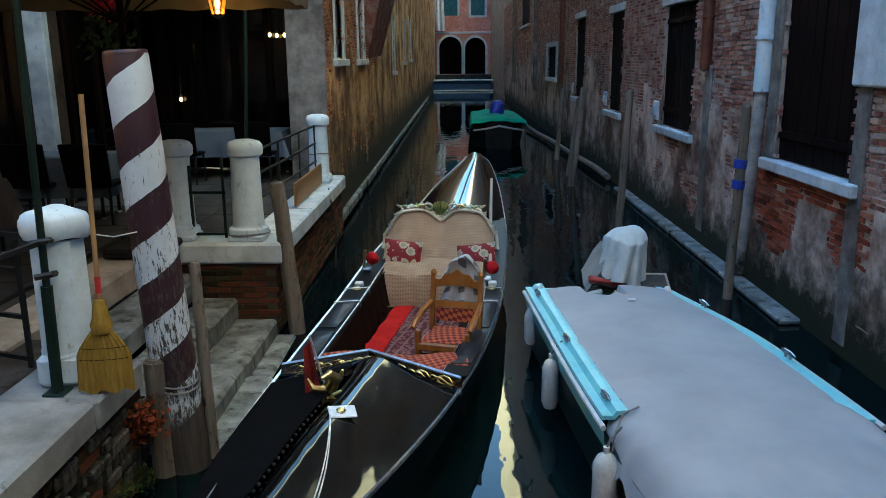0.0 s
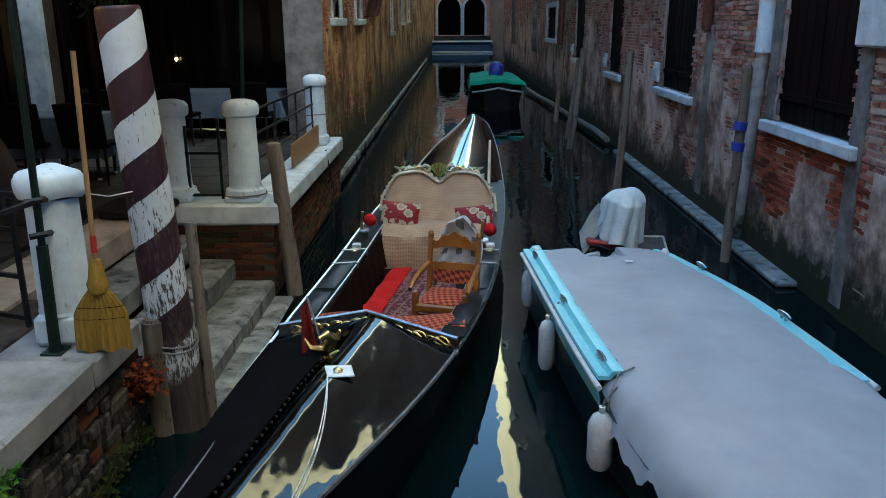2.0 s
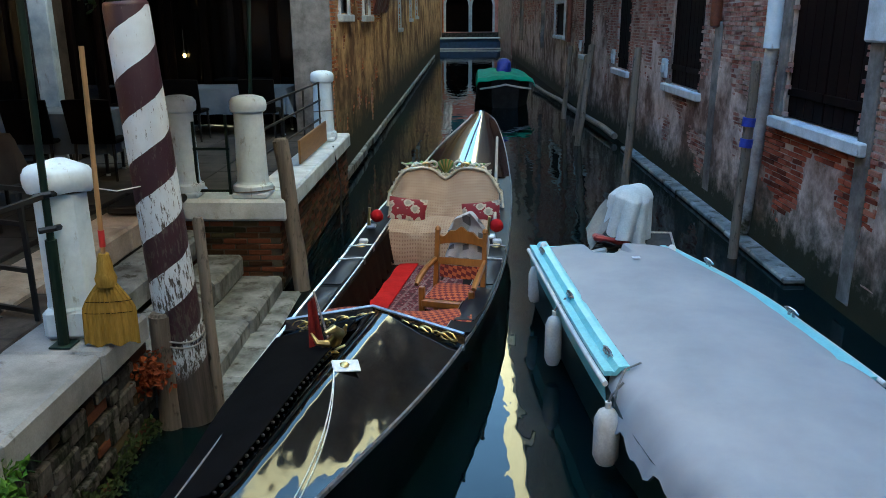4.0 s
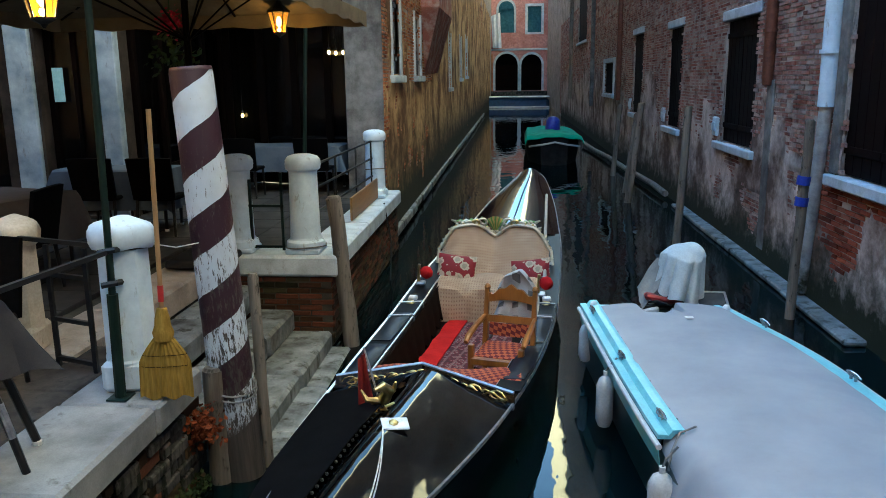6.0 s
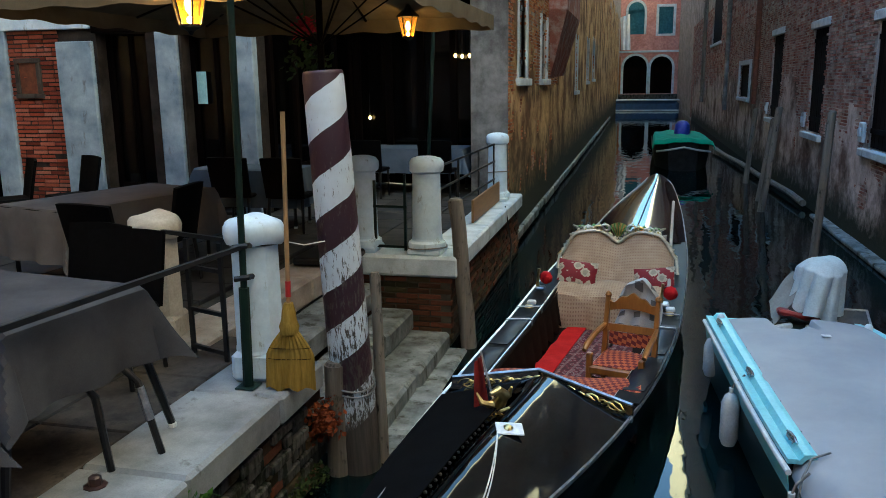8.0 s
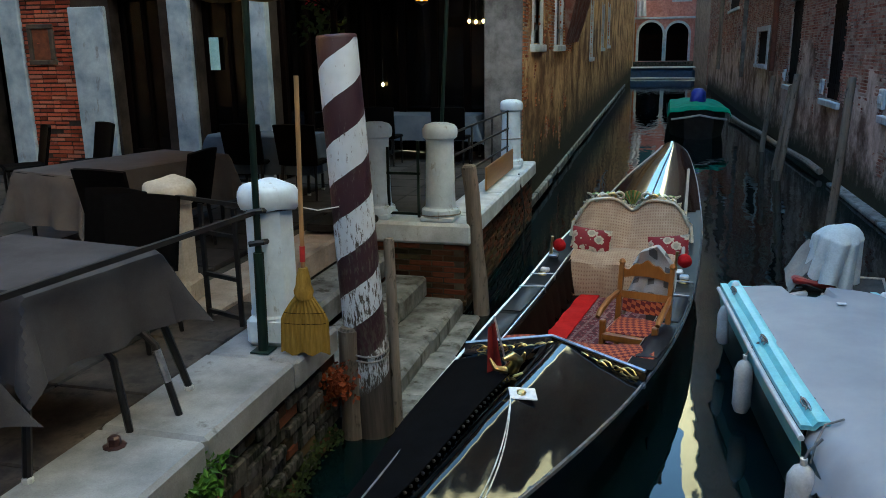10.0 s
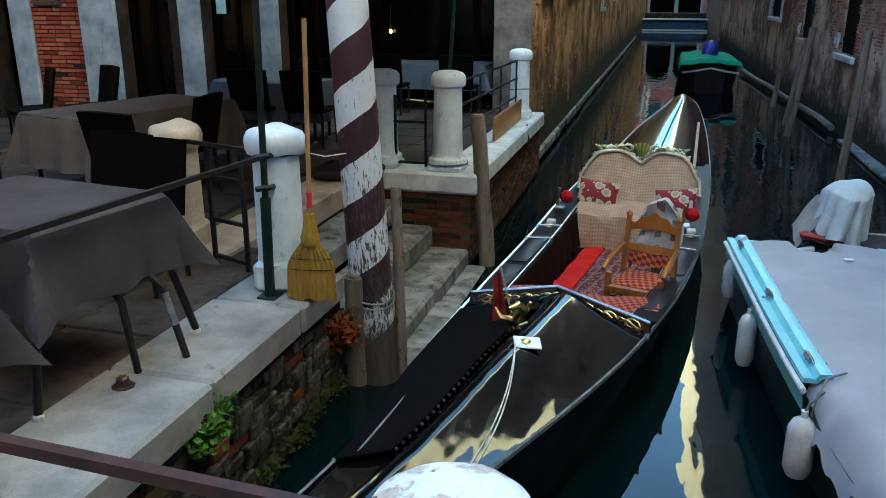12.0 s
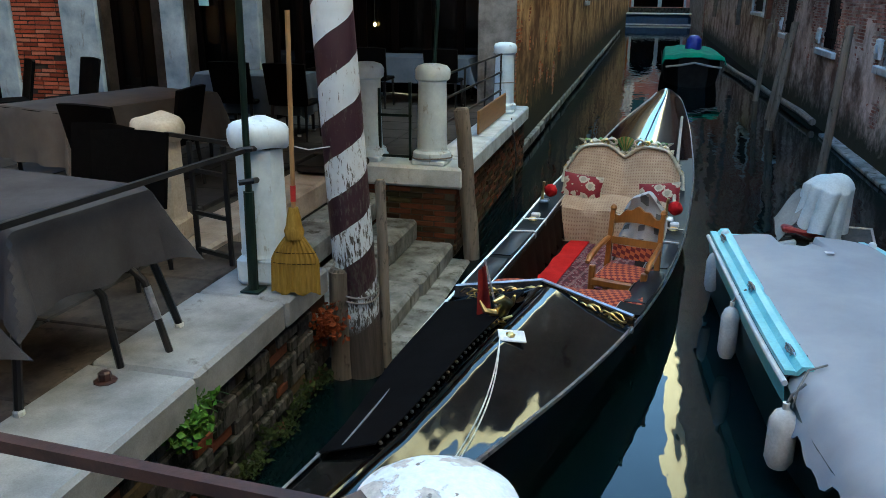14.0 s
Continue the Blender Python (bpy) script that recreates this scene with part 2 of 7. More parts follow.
def box(bm, c, s, bevel=0.0, m=None):
    hx, hy, hz = s[0] / 2, s[1] / 2, s[2] / 2
    m = m or Matrix()
    at = Matrix.Translation(c)
    b = min(bevel, hx * 0.9, hy * 0.9, hz * 0.9)
    if b <= 0:
        v = [bm.verts.new(m @ (at @ Vector((x * hx, y * hy, z * hz)))) for x in (-1, 1) for y in (-1, 1) for z in (-1, 1)]
        for f in ((0, 1, 3, 2), (4, 6, 7, 5), (0, 4, 5, 1), (2, 3, 7, 6), (0, 2, 6, 4), (1, 5, 7, 3)):
            bm.faces.new([v[i] for i in f])
        return v
    v = []
    for x in (-1, 1):
        for y in (-1, 1):
            for z in (-1, 1):
                for q in ((hx, hy - b, hz - b), (hx - b, hy, hz - b), (hx - b, hy - b, hz)):
                    v.append(bm.verts.new(m @ (at @ Vector((x * q[0], y * q[1], z * q[2])))))
    bmesh.ops.convex_hull(bm, input=v)
    return v


def span(bm, a, b, bevel=0.0, m=None):
    """A box between two opposite corners."""
    return box(bm, [(p + q) / 2 for p, q in zip(a, b)], [abs(q - p) for p, q in zip(a, b)], bevel, m)


def tube(bm, pts, r, seg=8, cap=True):
    """A round bar along points; r is one radius or one a point."""
    pts = [Vector(p) for p in pts]
    rs = r if isinstance(r, (list, tuple)) else [r] * len(pts)
    rings = []
    side = None
    for i, p in enumerate(pts):
        d = (pts[min(i + 1, len(pts) - 1)] - pts[max(i - 1, 0)]).normalized()
        if side is None:
            side = d.orthogonal().normalized()
        side = (side - d * side.dot(d)).normalized()
        other = d.cross(side)
        rings.append([bm.verts.new(p + rs[i] * (math.cos(2 * math.pi * k / seg) * side + math.sin(2 * math.pi * k / seg) * other)) for k in range(seg)])
    for a, b in zip(rings, rings[1:]):
        for k in range(seg):
            bm.faces.new((a[k], a[(k + 1) % seg], b[(k + 1) % seg], b[k]))
    if cap:
        bm.faces.new(rings[0][::-1])
        bm.faces.new(rings[-1])


def lathe(bm, profile, seg=20, at=(0, 0, 0), squash=1.0, wobble=0.0, m=None):
    """Turns (radius, height) pairs round z."""
    m = m or Matrix()
    rings = []
    for r, z in profile:
        ring = []
        for k in range(seg):
            a = 2 * math.pi * k / seg
            w = 1 + wobble * noise.noise((math.cos(a) * 2, math.sin(a) * 2, z * 6 + at[0]))
            ring.append(bm.verts.new(m @ Vector((at[0] + r * w * math.cos(a), at[1] + r * w * squash * math.sin(a), at[2] + z))))
        rings.append(ring)
    for a, b in zip(rings, rings[1:]):
        for k in range(seg):
            bm.faces.new((a[k], a[(k + 1) % seg], b[(k + 1) % seg], b[k]))
    bm.faces.new(rings[0][::-1])
    bm.faces.new(rings[-1])


def sheet(bm, fn, nu, nv, thick=0.0):
    """A surface fn(u, v) for u, v in 0..1, with optional thickness along its normals."""
    g = [[Vector(fn(i / nu, j / nv)) for j in range(nv + 1)] for i in range(nu + 1)]
    top = [[bm.verts.new(p) for p in row] for row in g]
    for i in range(nu):
        for j in range(nv):
            bm.faces.new((top[i][j], top[i + 1][j], top[i + 1][j + 1], top[i][j + 1]))
    if thick:
        low = []
        for i in range(nu + 1):
            row = []
            for j in range(nv + 1):
                du = g[min(i + 1, nu)][j] - g[max(i - 1, 0)][j]
                dv = g[i][min(j + 1, nv)] - g[i][max(j - 1, 0)]
                n = du.cross(dv)
                n = n.normalized() if n.length > 1e-9 else Vector((0, 0, 1))
                row.append(bm.verts.new(g[i][j] - n * thick))
            low.append(row)
        for i in range(nu):
            for j in range(nv):
                bm.faces.new((low[i][j], low[i][j + 1], low[i + 1][j + 1], low[i + 1][j]))
        for i in range(nu):
            bm.faces.new((top[i][0], low[i][0], low[i + 1][0], top[i + 1][0]))
            bm.faces.new((top[i][nv], top[i + 1][nv], low[i + 1][nv], low[i][nv]))
        for j in range(nv):
            bm.faces.new((top[0][j], top[0][j + 1], low[0][j + 1], low[0][j]))
            bm.faces.new((top[nu][j], low[nu][j], low[nu][j + 1], top[nu][j + 1]))


def inside(holes, u, v, pad=0.0):
    return any(a - pad < u < b + pad and c - pad < v < d + pad for a, b, c, d in holes)


def holed_wall(bm, m, u0, u1, v0, v1, n0, n1, holes):
    """A wall in u (along), n (outwards) and v (up), cut by rectangular openings."""
    us = sorted({u0, u1, *[min(max(h[i], u0), u1) for h in holes for i in (0, 1)]})
    vs = sorted({v0, v1, *[min(max(h[i], v0), v1) for h in holes for i in (2, 3)]})
    for a, b in zip(us, us[1:]):
        run = None
        for c, d in zip(vs, vs[1:]):
            if inside(holes, (a + b) / 2, (c + d) / 2):
                if run:
                    span(bm, (a, n0, run[0]), (b, n1, run[1]), 0, m)
                run = None
            else:
                run = (run[0], d) if run else (c, d)
        if run:
            span(bm, (a, n0, run[0]), (b, n1, run[1]), 0, m)


def bricks(name, parent, material, m, u0, u1, v0, v1, holes=(), n=0.0, size=(0.255, 0.062), gap=0.011, seed=1, rough=0.004, skip=0.03, keep=None):
    """A field of bricks in running bond, joined; each brick stands a little proud or shy of the next."""
    rng = random.Random(seed)
    verts, faces = [], []
    row, v = 0, v0
    while v < v1:
        u = u0 - (0.5 * size[0] if row % 2 else 0) - rng.random() * 0.02
        while u < u1:
            w = size[0] * (1 if rng.random() > 0.16 else 0.5)
            a, b = max(u, u0), min(u + w - gap, u1)
            c, d = v + rng.uniform(-1, 1) * 0.003, v + size[1] - gap + rng.uniform(-1, 1) * 0.003
            mid = ((a + b) / 2, (c + d) / 2)
            if b - a > 0.03 and not inside(holes, *mid, 0.02) and rng.random() > skip and (keep is None or keep(*mid)):
                out = n + rng.gauss(0, rough)
                q = [rng.uniform(-1, 1) * 0.004 for _ in range(8)]
                i = len(verts)
                e = 0.005
                verts += [m @ Vector(p) for p in ((a, n - 0.03, c), (b, n - 0.03, c), (b, n - 0.03, d), (a, n - 0.03, d),
                          (a + e, out + q[0], c + e), (b - e, out + q[1], c + e), (b - e, out + q[2], d - e), (a + e, out + q[3], d - e))]
                faces += [(i + 4, i + 5, i + 6, i + 7), (i, i + 1, i + 5, i + 4), (i + 1, i + 2, i + 6, i + 5), (i + 2, i + 3, i + 7, i + 6), (i + 3, i, i + 4, i + 7)]
            u += w
        v += size[1]
        row += 1
    me = bpy.data.meshes.new(name)
    me.from_pydata(verts, [], faces)
    me.materials.append(material)
    ob = new(name, me)
    ob.parent = parent
    ob["kind"] = "stuff"
    return ob


def render_coat(name, parent, material, m, u0, u1, v0, v1, holes, cover, step=0.07, n=0.0):
    """A coat of render that dives behind the bricks wherever cover(u, v) falls below nought, so that it ends in a ragged edge."""
    nu, nv = max(2, int((u1 - u0) / step)), max(2, int((v1 - v0) / step))
    verts, faces = [], []
    for i in range(nu + 1):
        for j in range(nv + 1):
            u, v = u0 + (u1 - u0) * i / nu, v0 + (v1 - v0) * j / nv
            c = cover(u, v)
            off = max(-0.03, min(0.014, c * 0.10)) + 0.004 * noise.noise((u * 5, v * 5, 3.0))
            verts.append(m @ Vector((u, n + off, v)))
    for i in range(nu):
        for j in range(nv):
            u, v = u0 + (u1 - u0) * (i + 0.5) / nu, v0 + (v1 - v0) * (j + 0.5) / nv
            k = i * (nv + 1) + j
            if not inside(holes, u, v, -0.02) and max(cover(u, v), cover(u + step, v), cover(u - step, v), cover(u, v + step), cover(u, v - step)) > -0.5:
                faces.append((k, k + 1, k + nv + 2, k + nv + 1))
    me = bpy.data.meshes.new(name)
    me.from_pydata(verts, [], faces)
    me.materials.append(material)
    me.shade_smooth()
    ob = new(name, me)
    ob.parent = parent
    ob["kind"] = "stuff"
    return ob


def brick_parts(parent, material, at, turn, u0, u1, v0, v1, n=0.0, size=(0.255, 0.062), gap=0.011, seed=1, skip=0.02, name="brick"):
    """Single bricks on shared meshes; at is the field's origin, turn its heading in degrees, u along and n outwards (local -y)."""
    rng = random.Random(seed)
    shapes = {}
    for half in (1.0, 0.5):
        for k in range(3):
            bm = bmesh.new()
            vs = box(bm, (0, 0.03, 0), (size[0] * half - gap, 0.06, size[1] - gap), 0.006)
            for v in bm.verts:
                v.co += Vector((rng.uniform(-1, 1), rng.uniform(-1, 1), rng.uniform(-1, 1))) * 0.0025
            bmesh.ops.recalc_face_normals(bm, faces=bm.faces)
            me = bpy.data.meshes.new(name)
            bm.to_mesh(me)
            bm.free()
            me.materials.append(material)
            shapes[half, k] = me
    m0 = pose(*at, 0, 0, turn)
    row, v = 0, v0
    while v + size[1] <= v1 + 0.02:
        u = u0 + (0.5 * size[0] if row % 2 else 0)
        if row % 2:
            ob = new(name, shapes[0.5, rng.randrange(3)])
            ob.parent = parent
            ob.matrix_basis = m0 @ pose(u0 + 0.25 * size[0], -n, v + size[1] / 2)
        while u + 0.5 * size[0] <= u1:
            w = 1.0 if u + size[0] <= u1 + 0.03 else 0.5
            if rng.random() > skip:
                ob = new(name, shapes[w, rng.randrange(3)])
                ob.parent = parent
                ob.matrix_basis = m0 @ pose(u + w * size[0] / 2, -n + rng.gauss(0, 0.004), v + size[1] / 2, 0, rng.gauss(0, 0.5), 0)
            u += w * size[0]
        v += size[1]
        row += 1


def fbm(u, v, s, seed=0.0):
    return noise.noise((u * s, v * s, seed)) + 0.5 * noise.noise((u * s * 2.1, v * s * 2.1, seed + 5)) + 0.3 * noise.noise((u * s * 4.7, v * s * 4.7, seed + 9))


# ---------------------------------------------------------------- water and walls
MR = Matrix(((0, -1, 0, 3.75), (1, 0, 0, 0), (0, 0, 1, 0), (0, 0, 0, 1)))     # right bank: u along the canal, n towards the water
ML = Matrix(((0, 1, 0, -2.03), (1, 0, 0, 0), (0, 0, 1, 0), (0, 0, 0, 1)))     # left bank beyond the terrace
MF = Matrix(((1, 0, 0, 0), (0, -1, 0, 10.2), (0, 0, 1, 0), (0, 0, 0, 1)))     # restaurant front, facing the bridge
ME = Matrix(((1, 0, 0, 0), (0, -1, 0, 85.0), (0, 0, 1, 0), (0, 0, 0, 1)))     # house that closes the canal

# unseen upper walls, raised to narrow the sky slit and place the sunlit band
RIGHT_TOP, LEFT_TOP = 29.0, 23.5
bm = bmesh.new()
bmesh.ops.create_grid(bm, x_segments=2, y_segments=2, size=400)
structure("water", bm, WATER, "dark still canal water with faint ripples", "water")

R_HOLES = [(7.5, 9.35, 1.66, 4.3), (12.75, 14.6, 1.64, 3.7), (18.2, 19.65, 1.62, 3.86), (23.5, 25.2, 1.70, 4.0), (29.9, 32.6, 2.15, 3.3),
           (41.0, 46.0, 4.6, 7.4), (12.7, 14.5, 5.2, 7.2), (18.2, 19.6, 5.2, 7.2)]
L_HOLES = [(13.95, 15.0, 2.86, 4.35), (17.3, 18.35, 2.86, 4.1), (26.7, 27.6, 2.5, 4.2), (32.4, 33.5, 2.8, 4.4), (36.4, 37.8, 2.9, 4.6), (15.0, 16.2, 6.0, 7.6), (22.0, 23.2, 6.0, 7.6)]

wall_right = thing("wall_right", "weathered brick canal house wall with peeling grey-pink render", "wall", kind="structure")
bm = bmesh.new()
holed_wall(bm, MR, -8, 85, -1.2, RIGHT_TOP, -0.5, -0.014, R_HOLES)
part("masonry", bm, MORTAR, wall_right)
bricks("brickwork", wall_right, BRICK_R, MR, 6.2, 36, 0.12, 4.9, R_HOLES, seed=3, keep=lambda u, v: not (7.05 < u < 10.6 and v < 1.5))
bricks("upper_brickwork", wall_right, BRICK_R, MR, 2.0, 40, 4.9, 10.1, R_HOLES, seed=4, size=(0.52, 0.124))


def cover_right(u, v):
    c = 0.98 - 0.56 * v + 0.55 * fbm(u, v, 0.55, 2) + 0.35 * fbm(u, v, 1.7, 4)
    if u > 21:
        c += 0.25
    if u > 27:
        c += 0.3
    if 7 < u < 11 and v < 1.55:
        c -= 0.55
    if 12 < u < 17 and 0.35 < v < 1.0:
        c -= 0.35 + 0.3 * math.sin(u * 2.2)
    return c


bricks("far_brickwork", wall_right, BRICK_R, MR, 36, 62, 0.12, 6.5, R_HOLES, seed=5, size=(0.52, 0.124))
render_coat("render_coat", wall_right, PLASTER_R, MR, 6.0, 60, -0.3, 6.0, R_HOLES, cover_right, 0.075)

# unseen pale coat, added to brighten the sunlit streak mirrored in the water
bm = bmesh.new()
span(bm, (6.0, -0.01, 19.6), (85, 0.03, RIGHT_TOP - 0.05), 0, MR)
part("attic_render", bm, plain("pale_yellow_render", (0.66, 0.58, 0.40), (0.86, 0.79, 0.58), 1.5, 0.9, grain=30), wall_right, "unseen pale yellow coat added to brighten the reflection")

wall_left = thing("wall_left", "ochre rendered canal house wall with bare brick corners", "wall", kind="structure")
bm = bmesh.new()
holed_wall(bm, ML, 13.0, 85, -1.2, LEFT_TOP, -0.5, -0.014, L_HOLES)
part("masonry", bm, MORTAR, wall_left)
bricks("brickwork", wall_left, BRICK_L, ML, 13.0, 34, 0.1, 6.2, L_HOLES, seed=8)
bricks("far_brickwork", wall_left, BRICK_L, ML, 34, 60, 0.1, 7.5, L_HOLES, seed=9, size=(0.52, 0.124))


def cover_left(u, v):
    c = 0.42 + 0.7 * fbm(u, v, 0.5, 21) + 0.5 * fbm(u, v, 1.7, 24) - 0.16 * max(0, v - 2.4)
    if u < 14:
        c -= (14 - u) * 0.7
    if 14 < u < 21 and v > 2.7:
        c -= 0.75
    if v < 1.0:
        c += 0.75 * (1.0 - v)
    if u > 24:
        c += 0.5
    return c


render_coat("render_coat", wall_left, PLASTER_L, ML, 13.0, 80, -0.2, 8.5, L_HOLES, cover_left, 0.09)
bm = bmesh.new()
rng = random.Random(5)
u = 13.2
while u < 60:
    w = rng.uniform(0.7, 1.5)
    span(bm, (u, -0.02, 0.05 + rng.uniform(-0.02, 0.02)), (u + w - 0.03, 0.07 + rng.uniform(-0.02, 0.03), 0.22), 0.02, ML)
    u += w
part("footing_stone", bm, STEP_STONE, wall_left, "pale worn stone course at the waterline")
# corbelled chimney breast
bm = bmesh.new()
pts = [(19.4, 0.0, 2.9), (22.6, 0.0, 2.9), (19.3, 0.0, 2.95), (22.6, 0.0, 2.95), (18.7, 0.42, 4.4), (22.6, 0.42, 4.4), (18.7, 0.0, 4.4), (22.6, 0.0, 4.4), (18.7, 0.42, 9.2), (22.6, 0.42, 9.2), (18.7, 0.0, 9.2), (22.6, 0.0, 9.2)]
bmesh.ops.convex_hull(bm, input=[bm.verts.new(ML @ Vector(p)) for p in pts])
part("chimney_breast", bm, BRICK_R, wall_left, "sloping red brick corbel")

# ---------------------------------------------------------------- windows of the canal houses
def shuttered_window(name, m, hole, label, deep=0.05, lintel=True, leaves=2, mat=None, sill=True, stops=True):
    u0, u1, v0, v1 = hole
    w = thing(name, label, "window", kind="structure")
    bm = bmesh.new()
    # black sheet standing in for the unlit room behind the opening
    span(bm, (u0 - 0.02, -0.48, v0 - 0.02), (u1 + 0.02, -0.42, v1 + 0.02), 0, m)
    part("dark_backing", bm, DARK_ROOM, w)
    for k in range(leaves):
        a, b = u0 + (u1 - u0) * k / leaves + 0.012, u0 + (u1 - u0) * (k + 1) / leaves - 0.012
        bm = bmesh.new()
        n = 4
        for q in range(n):
            span(bm, (a + (b - a) * q / n + 0.004, -deep - 0.035, v0 + 0.02), (a + (b - a) * (q + 1) / n - 0.004, -deep, v1 - 0.015), 0.006, m)
        for zz in (v0 + 0.25, v1 - 0.3):
            span(bm, (a, -deep - 0.002, zz), (b, -deep + 0.02, zz + 0.09), 0.006, m)
        part("shutter", bm, mat or SHUTTER, w)
    if sill:
        bm = bmesh.new()
        span(bm, (u0 - 0.22, -0.14, v0 - 0.13), (u1 + 0.2, 0.10, v0), 0.015, m)
        part("sill", bm, WHITE_STONE, w, "pale stone sill")
    if lintel:
        bm = bmesh.new()
        span(bm, (u0 - 0.16, -0.12, v1), (u1 + 0.16, 0.035, v1 + 0.17), 0.015, m)
        part("lintel", bm, WHITE_STONE, w, "pale stone lintel")
    if stops:
        bm = bmesh.new()
        span(bm, (u1 + 0.12, -0.03, v0 + 0.08), (u1 + 0.42, 0.05, v0 + 0.42), 0.02, m)
        box(bm, m @ Vector((u1 + 0.27, 0.06, v0 + 0.25)), (0.05, 0.12, 0.16), 0.015)
        part("hinge_block", bm, WHITE_STONE, w, "squared pale stone hinge block")
    return w


shuttered_window("window_1", MR, R_HOLES[0], "tall opening with dark closed shutters and stone surround", lintel=False, stops=False)
shuttered_window("window_2", MR, R_HOLES[1], "window with dark brown closed shutters and stone sill")
shuttered_window("window_3", MR, R_HOLES[2], "window with dark brown closed shutters and stone sill")
shuttered_window("window_4", MR, R_HOLES[3], "window with dark brown closed shutters and stone sill")
shuttered_window("window_5", MR, R_HOLES[4], "small barred window in a pale stone frame", stops=False, leaves=1)
shuttered_window("window_6", MR, R_HOLES[5], "wide dark upper opening with a stone sill", stops=False)
for k, h in enumerate(L_HOLES[:5]):
    shuttered_window("window_%d" % (k + 7), ML, h, "dark window in a thin pale stone frame", stops=False, lintel=False, leaves=1, mat=GLASS)
    wn_ = bpy.data.objects["window_%d" % (k + 7)]
    for a, b in ((h[0] - 0.13, h[0]), (h[1], h[1] + 0.13)):
        bm = bmesh.new()
        span(bm, (a, -0.1, h[2]), (b, 0.035, h[3] + 0.1), 0.01, ML)
        part("jamb", bm, WHITE_STONE, wn_)
for k, h in enumerate(R_HOLES[6:]):
    shuttered_window("window_%d" % (k + 12), MR, h, "upper window with closed dark shutters", stops=False)
for k, h in enumerate(L_HOLES[5:]):
    shuttered_window("window_%d" % (k + 14), ML, h, "upper window with closed dark shutters", stops=False)
w5 = bpy.data.objects["window_5"]
for a, b in ((29.5, 29.9), (32.6, 33.0)):
    bm = bmesh.new()
    span(bm, (a, -0.1, 2.0), (b, 0.04, 3.47), 0.01, MR)
    part("jamb", bm, WHITE_STONE, w5)
w1 = bpy.data.objects["window_1"]
bm = bmesh.new()
span(bm, (9.37, -0.1, 1.66), (9.58, 0.03, 4.4), 0.015, MR)
part("jamb", bm, PLASTER_W, w1, "chipped pale rendered jamb")
bm = bmesh.new()
span(bm, (7.24, -0.1, 0.1), (7.48, 0.03, 2.55), 0.015, MR)
part("jamb", bm, PLASTER_W, w1, "chipped pale rendered jamb")
bm = bmesh.new()
span(bm, (6.5, -0.1, 2.55), (7.48, 0.10, 4.4), 0.02, MR)
part("block", bm, WHITE_STONE, w1, "large pale stone block")

# stone ledge, drain and downpipes on the right bank
bm = bmesh.new()
rng = random.Random(9)
u = 8.2
while u < 17:
    w = rng.uniform(1.6, 2.6)
    span(bm, (u, 0.0, 0.0), (u + w - 0.02, 0.25 + rng.uniform(-0.02, 0.02), 0.085 + rng.uniform(-0.02, 0.01)), 0.02, MR)
    u += w
structure("kerb_ledge", bm, STEP_STONE, "grey stone ledge along the foot of the wall", "ledge")
bm = bmesh.new()
tube(bm, [MR @ Vector((u, 0.16 + 0.55 * max(0, (u - 19) / 13) ** 1.2, 0.14 + 0.02 * math.sin(u))) for u in (18.5, 20, 22, 24, 27, 30, 33)], 0.075, 8)
structure("fender_log", bm, OLD_WOOD, "long pale weathered log lying along the wall foot", "log", True)


def wall_pipe(name, u, v0, v1, r, material, label, n=0.06):
    p = thing(name, label, "pipe")
    bm = bmesh.new()
    tube(bm, [MR @ Vector((u, n, v0)), MR @ Vector((u, n, v1))], r, 12)
    part("pipe_run", bm, material, p, smooth=True)
    v = v0 + 0.6
    while v < v1:
        bm = bmesh.new()
        tube(bm, [MR @ Vector((u, n, v)), MR @ Vector((u, n, v + 0.045))], r * 1.25, 12)
        span(bm, (u - 0.02, -0.02, v), (u + 0.02, n, v + 0.045), 0, MR)
        part("bracket", bm, material, p)
        v += 1.7
    return p


dp = wall_pipe("downpipe", 11.95, 2.78, 10.0, 0.085, COPPER, "rusty brown downpipe ending above the water")
bm = bmesh.new()
lathe(bm, [(0.03, -0.12), (0.075, -0.1), (0.09, 0.0), (0.085, 0.06)], 12, MR @ Vector((11.95, 0.06, 2.75)))
part("pipe_shoe", bm, COPPER, dp, smooth=True)
vp = wall_pipe("vent_pipe", 9.70, 2.42, 10.0, 0.105, PAINT_STONE, "thick pale painted pipe with worn collars")
bm = bmesh.new()
tube(bm, [MR @ Vector((10.02, 0.05, 0.1)), MR @ Vector((9.86, 0.05, 1.3)), MR @ Vector((9.72, 0.055, 2.44))], [0.078, 0.074, 0.08], 12)
part("lower_run", bm, PLASTER_V, vp, "narrower scuffed pale lower length", True)
bm = bmesh.new()
span(bm, (11.78, -0.01, 0.25), (12.08, 0.022, 2.72), 0.012, MR)
structure("render_strip", bm, PLASTER_W, "pale strip of patching below the downpipe", "wall patch")
wall_pipe("thin_pipe", 28.0, 2.0, 9.5, 0.10, COPPER, "thin dark rusty downpipe")
wall_pipe("thin_pipe", 37.0, 1.5, 9.5, 0.12, PLASTER_W, "thin pale downpipe on the wall")
wall_pipe("thin_pipe", 50.0, 1.5, 9.5, 0.16, OLD_WOOD, "thin grey rusty downpipe on the wall")

# ---------------------------------------------------------------- house at the end of the canal
CURTAIN = plain("teal_curtain", (0.02, 0.09, 0.12), (0.05, 0.16, 0.2), 5)
end_house = thing("house", "rose rendered house with a pair of dark round arches", "house")
